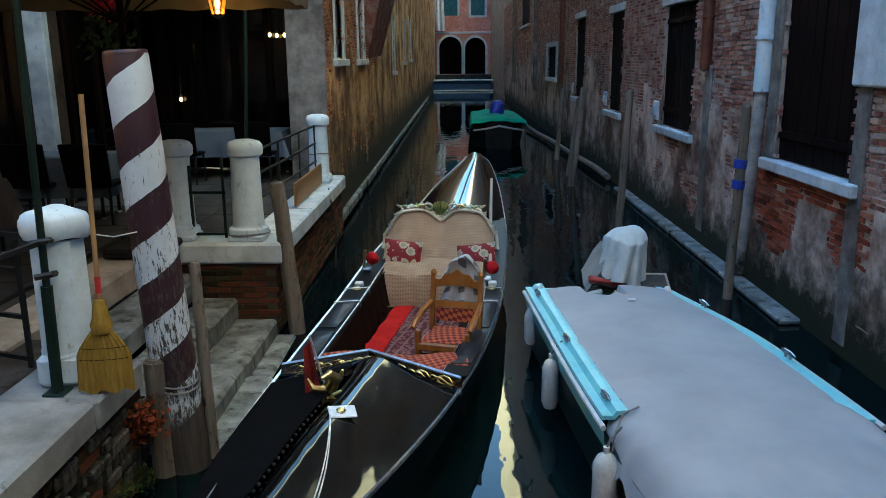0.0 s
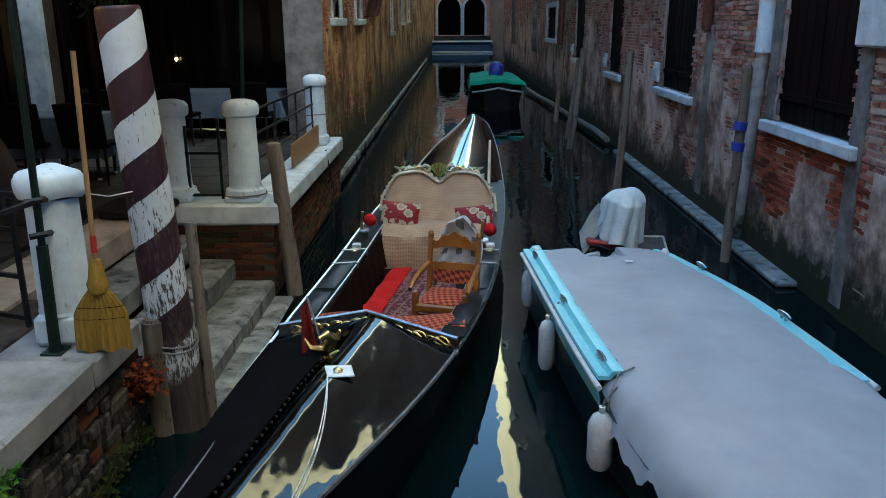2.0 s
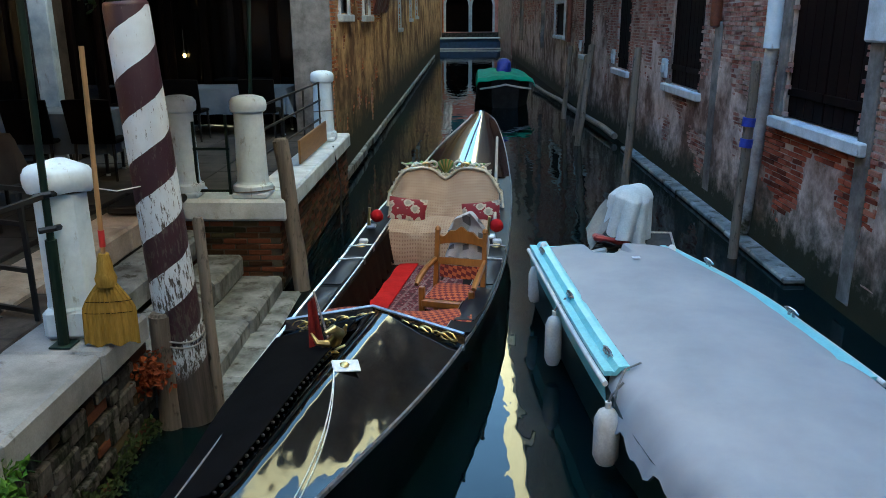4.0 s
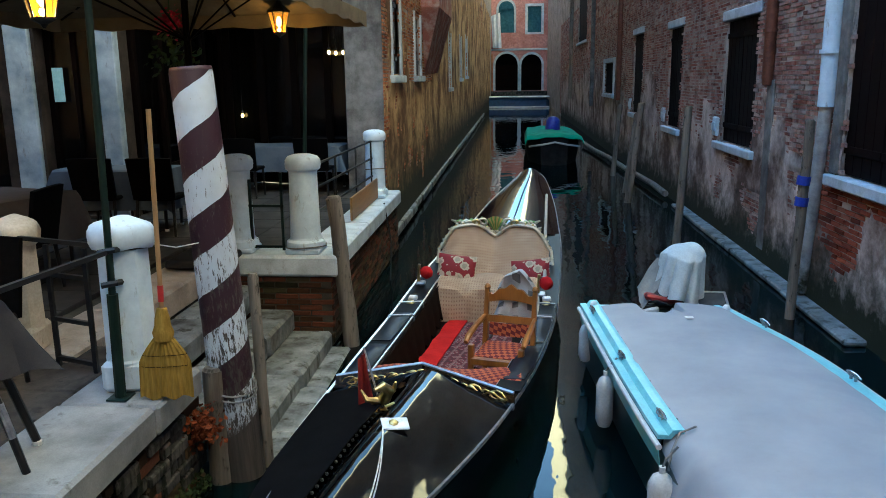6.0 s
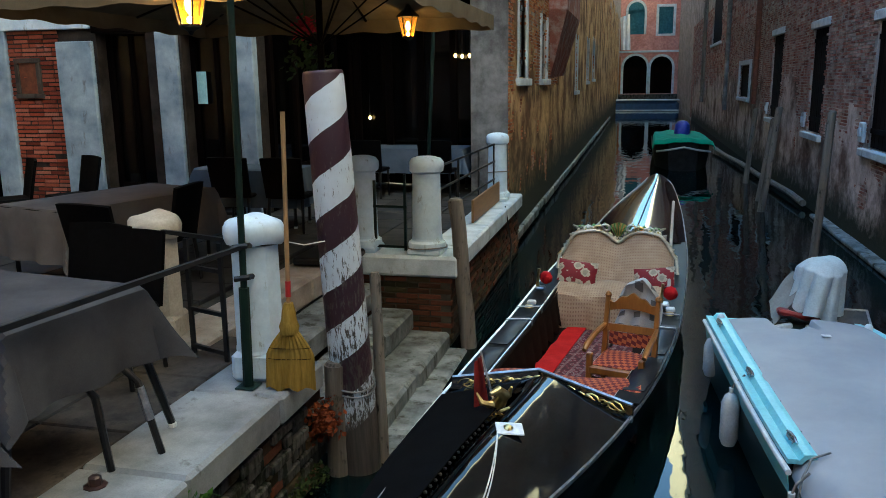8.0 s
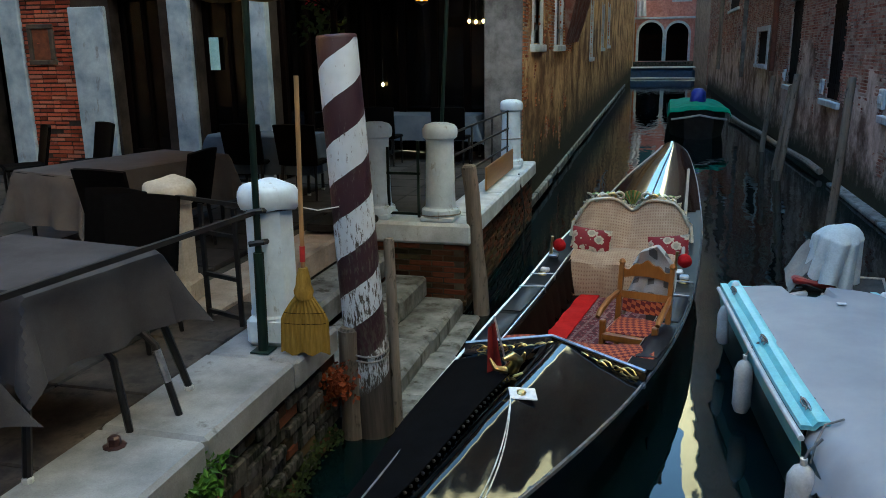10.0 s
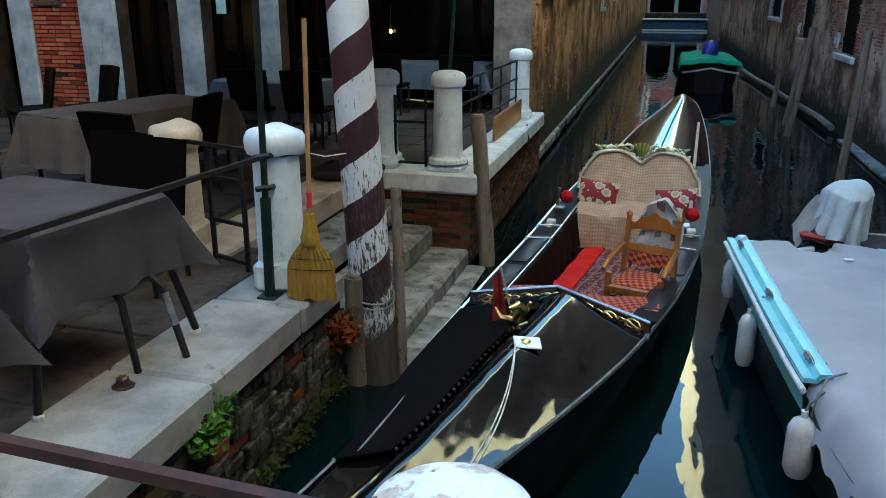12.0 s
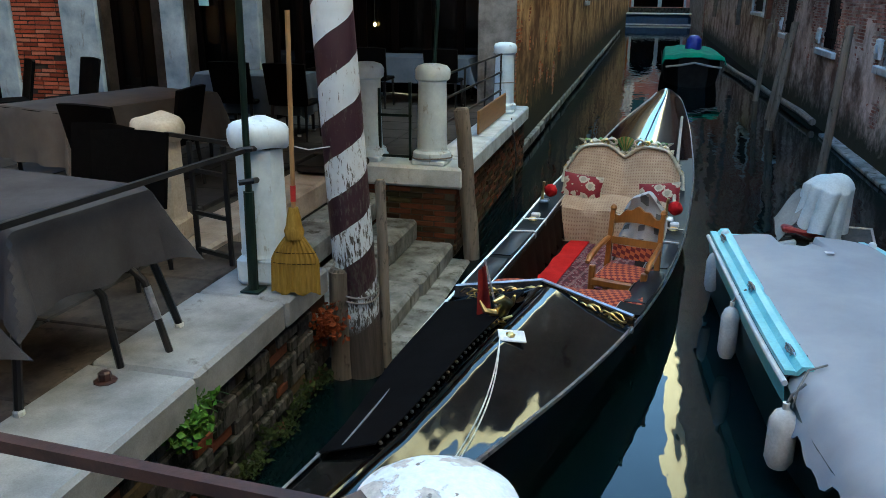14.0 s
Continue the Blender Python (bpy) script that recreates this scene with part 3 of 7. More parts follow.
E_HOLES = [(-1.62, 0.72, 1.45, 4.3), (1.08, 3.2, 1.45, 4.3), (-1.3, 0.3, 7.35, 9.8), (1.7, 3.1, 7.35, 9.95), (-5.0, -3.6, 7.35, 9.9)]
bm = bmesh.new()
holed_wall(bm, ME, -12, 14, -1, 13.5, -0.5, 0, E_HOLES)
part("wall", bm, PLASTER_P, end_house)
# blackened back and floor carry the passage's shade
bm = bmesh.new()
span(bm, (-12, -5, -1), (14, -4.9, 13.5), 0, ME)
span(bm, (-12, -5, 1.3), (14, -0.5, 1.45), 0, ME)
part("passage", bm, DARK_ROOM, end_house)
bm = bmesh.new()
span(bm, (-4.5, 0, 0.2), (-1.9, 0.02, 5.2), 0, ME)
part("orange_panel", bm, PLASTER_O, end_house, "orange rendered wall patch")
bm = bmesh.new()
span(bm, (-12, 0, 5.55), (14, 0.10, 5.75), 0.02, ME)
part("string_course", bm, WHITE_STONE, end_house)
bm = bmesh.new()
span(bm, (-12, 0, 0.3), (14, 1.2, 1.42), 0.03, ME)
part("quay_edge", bm, RUBBLE, end_house)


def stone_arch(bm, m, cx, half, base, spring, w=0.22, n=0.08):
    for sx in (-1, 1):
        span(bm, (cx + sx * half, -0.1, base), (cx + sx * (half + w), n, spring), 0.02, m)
    seg = 12
    for k in range(seg):
        a, b = math.pi * k / seg, math.pi * (k + 1) / seg
        pts = [(cx + r * math.cos(t), d, spring + r * math.sin(t)) for t in (a, b) for r in (half - 0.01, half + w) for d in (-0.1, n)]
        bmesh.ops.convex_hull(bm, input=[bm.verts.new(m @ Vector(p)) for p in pts])


for cx, half, base, spring, top in ((-0.45, 1.17, 1.45, 4.1, 5.3), (2.14, 1.06, 1.45, 4.1, 5.2), (-0.5, 0.8, 7.35, 9.7, 10.6)):
    bm = bmesh.new()
    stone_arch(bm, ME, cx, half, base, spring)
    part("arch", bm, WHITE_STONE, end_house, "pale stone round arch")
    # flat fan over the wall; on the lower arches its black paints the shade inside
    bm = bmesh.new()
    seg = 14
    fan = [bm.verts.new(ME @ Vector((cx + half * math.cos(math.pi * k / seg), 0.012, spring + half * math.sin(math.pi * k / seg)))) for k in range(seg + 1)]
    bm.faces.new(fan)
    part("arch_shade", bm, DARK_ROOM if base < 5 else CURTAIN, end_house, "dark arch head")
for h, t in ((E_HOLES[2], 0.1), (E_HOLES[3], 0.16), (E_HOLES[4], 0.16)):
    win = part("window", bmesh.new(), WHITE_STONE, end_house)
    bm = bmesh.new()
    span(bm, (h[0], -0.35, h[2]), (h[1], -0.3, h[3]), 0, ME)
    part("pane", bm, CURTAIN, win, "teal curtained pane")
    if t > 0.1:
        bm = bmesh.new()
        for a, b, c, d in ((h[0] - 0.25, h[0], h[2] - 0.2, h[3] + 0.25), (h[1], h[1] + 0.25, h[2] - 0.2, h[3] + 0.25), (h[0], h[1], h[3], h[3] + 0.25), (h[0], h[1], h[2] - 0.2, h[2])):
            span(bm, (a, -0.1, c), (b, 0.07, d), 0.01, ME)
        part("frame", bm, WHITE_STONE, win)
        bm = bmesh.new()
        for q in range(5):
            a = h[0] + (h[1] - h[0]) * q / 5
            span(bm, (a + 0.03, -0.28, h[2]), (a + 0.22, -0.24, h[3]), 0.01, ME)
        part("curtain", bm, CURTAIN, win)
bm = bmesh.new()
span(bm, (-12.3, -3, 13.5), (14.3, 0.5, 13.8), 0.03, ME)
part("roof", bm, ROOF_TILE, end_house)
# laundry hung before it
bm = bmesh.new()
sheet(bm, lambda u, v: (-2.05 + 0.9 * u + 0.2 * v, 84.3 + 0.16 * math.sin(u * 14 + v * 2), 9.0 - 3.2 * v + 0.3 * u * (1 - v)), 14, 12, 0.02)
lau = part("hanging_cloth", bm, plain("white_cloth", (0.62, 0.62, 0.68), (0.8, 0.8, 0.84), 3, 0.9), None, smooth=True)
tagged(lau, "white cloth hanging from a line at the window", "cloth")

# unseen walls that close the place, added to cut low skylight
bm = bmesh.new()
span(bm, (-11.0, -12, -1), (-10.5, 15.2, 16))
structure("wall_west", bm, PLASTER_L, "unseen wall added beyond the terrace to limit skylight", "wall")
bm = bmesh.new()
span(bm, (-11, -6.5, -1), (12, -6, 15))
structure("wall_south", bm, PLASTER_R, "unseen wall added behind the bridge to limit skylight", "wall")


# ---------------------------------------------------------------- restaurant front and terrace
PIER_STONE = plain("grey_pier_stone", (0.16, 0.22, 0.28), (0.36, 0.45, 0.54), 3, 0.7, grain=50, speck=0.15, dirt=(0.12, 0.12, 0.12), dirt_at=0.58)
F_HOLES = [(-7.55, -6.75, 1.08, 3.55), (-6.2, -5.4, 1.02, 3.55), (-9.9, -9.4, 1.0, 3.6)]
front = thing("wall_restaurant", "restaurant front of brick, pale piers and dark glazing", "wall", kind="structure")
bm = bmesh.new()
# the unseen upper height is added to keep sun off the near right wall
holed_wall(bm, MF, -10.5, -5.12, 0.5, 13.0, -0.4, -0.014, F_HOLES)
part("masonry", bm, DARK_MORTAR, front)
bricks("brickwork", front, BRICK_F, MF, -9.05, -8.15, 0.9, 6, F_HOLES, seed=12)
bricks("brickwork", front, BRICK_F, MF, -8.15, -5.2, 3.85, 6.5, F_HOLES, seed=13)


def pier(u0, u1, top, label):
    bm = bmesh.new()
    span(bm, (u0, -0.10, 0.95), (u1, 0.05, top), 0.015, MF)
    part("pier", bm, PIER_STONE, front, label)


pier(-9.42, -9.05, 4.4, "pale painted stone pier")
pier(-8.2, -7.6, 3.45, "pale stone pier with grey patches")
pier(-6.58, -6.24, 3.55, "pale grey stone pier")
pier(-5.345, -5.09, 3.6, "pale grey stone pier")
bm = bmesh.new()
for a, b in (((-8.95, 2.72), (-8.88, 3.16)), ((-8.58, 2.72), (-8.51, 3.16)), ((-8.95, 3.16), (-8.51, 3.23)), ((-8.97, 2.65), (-8.49, 2.72))):
    span(bm, (a[0], -0.02, a[1]), (b[0], 0.04, b[1]), 0.008, MF)
niche = part("niche_frame", bm, TERRACE_STONE, front, "small brown stone niche frame")
bm = bmesh.new()
span(bm, (-8.88, -0.02, 2.72), (-8.58, 0.014, 3.16), 0.004, MF)
part("niche_plate", bm, COPPER, niche, "dull red plate")
bm = bmesh.new()
span(bm, (-10.4, -0.3, 3.62), (-7.6, 0.06, 3.85), 0.01, MF)
part("stone_band", bm, PAINT_STONE, front)
bm = bmesh.new()
span(bm, (-7.6, -0.3, 3.56), (-5.12, 0.03, 3.84), 0.01, MF)
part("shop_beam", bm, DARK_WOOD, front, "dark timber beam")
bm = bmesh.new()
span(bm, (-7.62, -0.34, 0.92), (-6.7, 0.14, 1.06), 0.015, MF)
part("door_sill", bm, WHITE_STONE, front)
for a, b in ((-7.55, -6.75), (-6.2, -5.4)):
    bm = bmesh.new()
    for q in ((a, a + 0.09), (b - 0.09, b), ((a + b) / 2 - 0.03, (a + b) / 2 + 0.03)):
        span(bm, (q[0], -0.30, 1.07), (q[1], -0.22, 3.55), 0.008, MF)
    span(bm, (a, -0.31, 1.07), (b, -0.23, 1.4), 0.008, MF)
    part("glazed_door", bm, DARK_WOOD, front, "dark timber glazed door")
    bm = bmesh.new()
    span(bm, (a + 0.05, -0.275, 1.35), (b - 0.05, -0.265, 3.52), 0, MF)
    part("pane", bm, GLASS, front)
bm = bmesh.new()
span(bm, (-6.1, -0.2, 2.55), (-5.95, -0.19, 3.0), 0, MF)
part("menu_card", bm, plain("pale_blue_card", (0.25, 0.5, 0.55), (0.4, 0.65, 0.68), 8), front, "pale blue notice behind the glass")
# recess: dark timber shopfront along its side and back
recess = thing("wall_recess", "dark timber and glass shopfront of the covered recess", "wall", kind="structure")
# recess walls coloured near-black in place of deep shade
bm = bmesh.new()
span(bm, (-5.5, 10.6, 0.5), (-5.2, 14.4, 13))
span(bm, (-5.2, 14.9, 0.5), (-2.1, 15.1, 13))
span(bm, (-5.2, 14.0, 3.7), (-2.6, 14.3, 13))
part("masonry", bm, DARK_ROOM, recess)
for k in range(5):
    bm = bmesh.new()
    y = 10.62 + k * 0.84
    span(bm, (-5.2, y, 1.0), (-5.06, y + 0.12, 3.7), 0.01)
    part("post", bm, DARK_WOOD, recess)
for k in range(5):
    bm = bmesh.new()
    x = -5.05 + k * 0.6
    span(bm, (x, 14.0, 1.0), (x + 0.13, 14.14, 3.7), 0.01)
    part("post", bm, DARK_WOOD, recess)
bm = bmesh.new()
span(bm, (-5.1, 14.02, 1.0), (-2.65, 14.08, 1.7))
span(bm, (-5.16, 10.6, 1.0), (-5.1, 14.0, 1.6))
part("panelling", bm, DARK_WOOD, recess)
bm = bmesh.new()
span(bm, (-5.1, 14.06, 1.7), (-2.65, 14.075, 3.7))
span(bm, (-5.14, 10.7, 1.6), (-5.125, 14.0, 3.6))
part("pane", bm, GLASS, recess)
bm = bmesh.new()
span(bm, (-2.66, 12.98, 0.9), (-2.04, 13.3, 5.0), 0.01)
part("corner_pier", bm, PLASTER_W, recess, "pale rendered corner pier with stains")
bm = bmesh.new()
span(bm, (-2.6, 13.3, 0.9), (-2.5, 14.9, 16))
part("return_wall", bm, MORTAR, recess)
bm = bmesh.new()
span(bm, (-2.62, 13.0, 5.0), (-2.04, 13.3, 16))
part("pier_head", bm, BRICK_R, recess)
bm = bmesh.new()
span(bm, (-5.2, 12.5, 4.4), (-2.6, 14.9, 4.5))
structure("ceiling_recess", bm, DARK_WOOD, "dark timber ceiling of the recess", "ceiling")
# black box whose colour stands in for the room's darkness
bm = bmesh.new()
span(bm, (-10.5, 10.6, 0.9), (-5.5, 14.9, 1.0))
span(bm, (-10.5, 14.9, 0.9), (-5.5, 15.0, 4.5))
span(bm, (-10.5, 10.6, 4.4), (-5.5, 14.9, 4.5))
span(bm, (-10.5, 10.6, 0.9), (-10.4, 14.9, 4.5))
structure("room_shell", bm, DARK_ROOM, "near-black box standing in for the unlit dining room", "room")

# terrace floor
bm = bmesh.new()
span(bm, (-10.5, 5.35, 0.2), (-3.05, 10.2, 0.93))
span(bm, (-5.2, 8.36, 0.2), (-2.31, 14.9, 0.93))
span(bm, (-5.2, 7.95, 0.2), (-2.86, 8.36, 0.93))
span(bm, (-10.5, -3, 0.2), (-2.68, 5.35, 0.85))
structure("floor", bm, MORTAR_D, "terrace floor bed", "floor")
bm = bmesh.new()
span(bm, (-2.68, -3, -0.6), (-2.16, 4.95, 0.72))
structure("quay_core", bm, MORTAR_D, "dark damp quay masonry", "quay wall")

# balustrade plinth
plinth = thing("plinth", "white stone kerb on a damp red brick base", "kerb", kind="structure")
bm = bmesh.new()
span(bm, (-2.85, 8.0, -0.5), (-1.86, 8.35, 0.76))
span(bm, (-2.3, 8.35, -0.5), (-1.86, 13.0, 0.76))
part("brick_base", bm, MORTAR_D, plinth)
brick_parts(plinth, BRICK_D, (-2.85, 8.0, 0.0), 0, 0.0, 1.0, 0.08, 0.76, 0.012, seed=51)
brick_parts(plinth, BRICK_D, (-1.86, 8.0, 0.0), 90, 0.0, 5.0, 0.02, 0.76, 0.012, seed=52)
for a, b in ((-3.2, -1.76),):
    bm = bmesh.new()
    span(bm, (a, 7.93, 0.77), (b, 8.40, 1.0), 0.03)
    part("kerb_stone", bm, WHITE_STONE, plinth)
y = 8.41
for w in (1.5, 1.4, 1.62):
    bm = bmesh.new()
    span(bm, (-2.26, y, 0.78), (-1.78, y + w - 0.015, 1.0), 0.025)
    part("kerb_stone", bm, WHITE_STONE, plinth)
    y += w


def column(x, y, z, h, r, label):
    c = thing("balustrade_column", label, "column", "white stone columns", pose(x, y, z))
    bm = bmesh.new()
    box(bm, (0, 0, 0.03), (r * 2.5, r * 2.5, 0.06), 0.015)
    lathe(bm, [(r * 1.36, 0.06), (r * 1.40, 0.09), (r * 1.36, 0.125), (r * 1.15, 0.145), (r * 1.10, 0.17)], 24)
    part("base", bm, PAINT_STONE, c, smooth=True)
    bm = bmesh.new()
    lathe(bm, [(r * 1.10, 0.165), (r * 1.06, 0.3), (r * 1.0, h - 0.2), (r * 1.0, h - 0.165)], 24)
    part("shaft", bm, PAINT_STONE, c, smooth=True)
    bm = bmesh.new()
    lathe(bm, [(r * 1.05, h - 0.17), (r * 1.22, h - 0.15), (r * 1.27, h - 0.10), (r * 1.25, h - 0.055), (r * 1.05, h - 0.018), (r * 0.6, h + 0.002), (0.01, h + 0.008)], 24, wobble=0.05)
    part("cap", bm, PAINT_STONE, c, "rounded worn stone cap", True)
    return c


column(-2.145, 8.15, 1.0, 1.04, 0.148, "white painted stone column with a rounded cap on the kerb")
column(-2.87, 8.17, 1.0, 1.04, 0.142, "white painted stone column with a rounded cap beside the gate")
column(-2.06, 12.1, 1.0, 1.04, 0.14, "white painted stone column beside the house corner")


def rail(name, label, bars, r=0.014, material=None, square=True):
    t = thing(name, label, "railing")
    for pts in bars:
        bm = bmesh.new()
        tube(bm, pts, r, 4 if square else 8)
        part("bar", bm, material or IRON, t)
    return t


rail("iron_railing", "black iron railing between the white columns",
     [[(-2.14, 8.3, z), (-2.08, 12.0, z)] for z in (1.35, 1.62, 1.88)] + [[(-2.12, y, 1.0), (-2.12, y, 1.88)] for y in (9.6, 10.9)] + [[(-2.09, 11.95, 1.0), (-2.09, 11.95, 2.0)]], 0.016)
rail("iron_gate", "low dark green iron gate frame between columns",
     [[(-2.72, 8.12, 1.02), (-2.72, 8.12, 1.78)], [(-2.38, 8.12, 1.02), (-2.38, 8.12, 1.85)], [(-2.74, 8.12, 1.06), (-2.36, 8.12, 1.06)], [(-2.74, 8.12, 1.5), (-2.36, 8.12, 1.5)]], 0.02, GREEN_IRON)
bm = bmesh.new()
span(bm, (-2.02, 9.9, 1.02), (-1.99, 11.9, 1.32), 0.006)
tagged(part("wooden_board", bm, plain("varnished_plank", (0.20, 0.10, 0.03), (0.34, 0.18, 0.06), 4, 0.5, stretch=(1, 0.1, 1)), None), "brown wooden board leaning on the railing", "board")

# landing steps
stairs = thing("stairs", "worn cracked stone landing steps down to the water", "stairs", kind="structure")
rng = random.Random(31)
for top, x0, x1 in ((0.70, -3.05, -2.62), (0.43, -2.66, -2.26), (0.20, -2.30, -1.86), (0.03, -1.92, -1.64)):
    ys = [4.98 if x1 < -2.3 else 5.32, 5.85 + rng.uniform(-0.2, 0.2), 6.9 + rng.uniform(-0.25, 0.25), 7.92]
    for a, b in zip(ys, ys[1:]):
        bm = bmesh.new()
        t = rng.uniform(-0.012, 0.012)
        span(bm, (x0, a + 0.008, top - 0.24), (x1 + rng.uniform(-0.015, 0.015), b - 0.008, top + t), 0.03)
        part("tread", bm, STEP_STONE, stairs)
bm = bmesh.new()
span(bm, (-3.05, 4.98, -0.6), (-1.75, 7.95, -0.25))
span(bm, (-3.05, 4.98, -0.25), (-2.4, 7.95, 0.16))
part("bed", bm, MORTAR_D, stairs)
y = 4.98
for w in (1.1, 0.95, 0.9):
    bm = bmesh.new()
    span(bm, (-3.5, y, 0.7), (-3.02, y + w - 0.01, 0.95), 0.025)
    part("top_step", bm, WARM_STEP, stairs)
    y += w

# quay slabs
quay = thing("quay_edge", "pale worn quay slabs along the terrace", "quay", kind="structure")
cuts = [-1.2, 0.6, 1.9, 3.22, 4.28, 4.97]
for a, b in zip(cuts, cuts[1:]):
    bm = bmesh.new()
    span(bm, (-2.70, a + 0.006, 0.70), (-2.07 + rng.uniform(-0.01, 0.01), b - 0.006, 0.90 + rng.uniform(-0.006, 0.004)), 0.022)
    part("slab", bm, PALE_SLAB, quay)
TABLE_GROUP = "cloth-covered restaurant tables"
for iy in range(7):
    for ix in range(9):
        x, y = -3.3 - ix * 0.78, -0.6 + iy * 0.85
        if y < 5.0:
            bm = bmesh.new()
            span(bm, (x - 0.0, y, 0.80), (x + 0.6 if ix == 0 else x + 0.77, y + 0.84, 0.895 + rng.uniform(-0.004, 0.004)), 0.01)
            part("paving_slab", bm, FLOOR_STONE if ix > 0 else TERRACE_STONE, quay)
pav = thing("terrace_paving", "grey stone paving of the upper terrace", "paving", kind="structure")
for iy in range(8):
    for ix in range(10):
        x, y = -3.62 - ix * 0.7, 5.36 + iy * 0.61
        bm = bmesh.new()
        span(bm, (x - 0.69, y, 0.85), (x, y + 0.60, 0.975 + rng.uniform(-0.004, 0.004)), 0.008)
        part("paving_slab", bm, FLOOR_STONE, pav)
for iy in range(9):
    for ix in range(4):
        x, y = -2.28 - ix * 0.72, 8.42 + iy * 0.62
        if x > -3.7 or y > 10.25:
            bm = bmesh.new()
            span(bm, (x - 0.71, y, 0.85), (x, y + 0.61, 0.972 + rng.uniform(-0.004, 0.004)), 0.008)
            part("paving_slab", bm, FLOOR_STONE, pav)

# bare brick and rubble under the quay edge
MQ = Matrix(((0, 1, 0, -2.13), (1, 0, 0, 0), (0, 0, 1, 0), (0, 0, 0, 1)))
rng = random.Random(77)
rub = thing("quay_wall", "damp rubble and brick quay wall under the slabs", "quay wall", kind="structure")
k = 0
for row in range(8):
    u = 0.9 + rng.random() * 0.2
    while u < 4.9:
        w = rng.uniform(0.11, 0.30)
        bm = bmesh.new()
        v = 0.62 - row * 0.088
        box(bm, MQ @ Vector((u + w / 2, -0.085 + rng.uniform(-0.02, 0.018), v + rng.uniform(-0.012, 0.012))), (0.2, w - 0.008, 0.088 + rng.uniform(-0.016, 0.01)), 0.012)
        part("stone", bm, RUBBLE if rng.random() < 0.8 else BRICK_D, rub)
        u += w
        k += 1
# ---------------------------------------------------------------- stone posts, railings, poles
def quay_post(x, y, z, h, warm, label):
    p = thing("stone_post", label, "post", "stone bollard posts", pose(x, y, z, 0, 0, 8))
    mat = WARM_STONE if warm else PAINT_STONE
    bm = bmesh.new()
    box(bm, (0, 0, 0.10), (0.31, 0.31, 0.20), 0.03)
    part("base", bm, mat, p)
    bm = bmesh.new()
    lathe(bm, [(0.168, 0.19), (0.162, 0.21), (0.158, h - 0.2)], 8)
    part("shaft", bm, mat, p)
    bm = bmesh.new()
    lathe(bm, [(0.145, h - 0.205), (0.178, h - 0.195), (0.192, h - 0.16), (0.196, h - 0.12), (0.190, h - 0.085), (0.175, h - 0.06), (0.150, h - 0.04), (0.115, h - 0.025), (0.06, h - 0.008), (0.01, h)], 28)
    for v in bm.verts:
        q = v.co * 9 + Vector((x, y, 0)) * 5
        v.co.x *= 1 + 0.09 * noise.noise(q) + 0.05 * noise.noise(q * 2.6)
        v.co.y *= 1 + 0.09 * noise.noise(q + Vector((3, 1, 2)))
        v.co.z += 0.022 * noise.noise(q * 0.8 + Vector((7, 0, 1)))
    part("cap", bm, mat, p, "rough rounded stone cap", True)
    return p


# post stone with warm lantern light mixed into its colour
WARM_STONE = plain("lamplit_stone", (0.42, 0.36, 0.28), (0.62, 0.56, 0.46), 4, 0.75, grain=60, dirt=(0.16, 0.13, 0.09), dirt_at=0.62)
quay_post(-2.365, 4.62, 0.9, 1.10, False, "white painted stone post with a rough cap on the quay")
quay_post(-3.42, 5.12, 0.93, 0.98, True, "stone post coloured as if lamplit, with a rough cap, on the terrace")
rail("iron_railing", "black iron railing frame beside the stone posts",
     [[(-3.3, 5.0, 1.78), (-2.62, 4.76, 1.78)], [(-3.05, 4.92, 0.9), (-3.05, 4.92, 1.75)], [(-2.72, 4.8, 0.9), (-2.72, 4.8, 1.75)], [(-3.05, 4.92, 1.55), (-2.72, 4.8, 1.55)],
      [(-3.05, 4.92, 1.24), (-2.72, 4.8, 1.24)], [(-3.05, 4.92, 0.96), (-2.72, 4.8, 0.96)], [(-2.34, 4.37, 1.82), (-2.577, 2.709, 1.80)], [(-2.577, 2.709, 1.80), (-2.74, 1.3, 1.79)]], 0.02)
gp = thing("tent_pole", "thin dark green metal pole clamped to the post", "pole")
bm = bmesh.new()
tube(bm, [(-2.35, 4.395, 0.9), (-2.275, 4.395, 4.6)], 0.022, 10)
part("tube", bm, GREEN_IRON, gp, smooth=True)
bm = bmesh.new()
tube(bm, [(-2.35, 4.395, 0.9), (-2.337, 4.395, 1.56)], 0.034, 10)
box(bm, (-2.35, 4.395, 0.906), (0.13, 0.13, 0.012), 0.003)
part("sleeve", bm, GREEN_IRON, gp)
for z in (1.62, 1.82):
    bm = bmesh.new()
    tube(bm, [(-2.38, 4.36, z), (-2.30, 4.39, z + 0.01), (-2.31, 4.46, z)], 0.02, 6)
    part("clamp", bm, IRON, gp)
gp2 = thing("tent_pole", "thin dark green metal pole beside the railing", "pole")
bm = bmesh.new()
tube(bm, [(-3.12, 11.8, 0.95), (-2.96, 11.8, 3.75)], 0.028, 10)
part("tube", bm, GREEN_IRON, gp2, smooth=True)


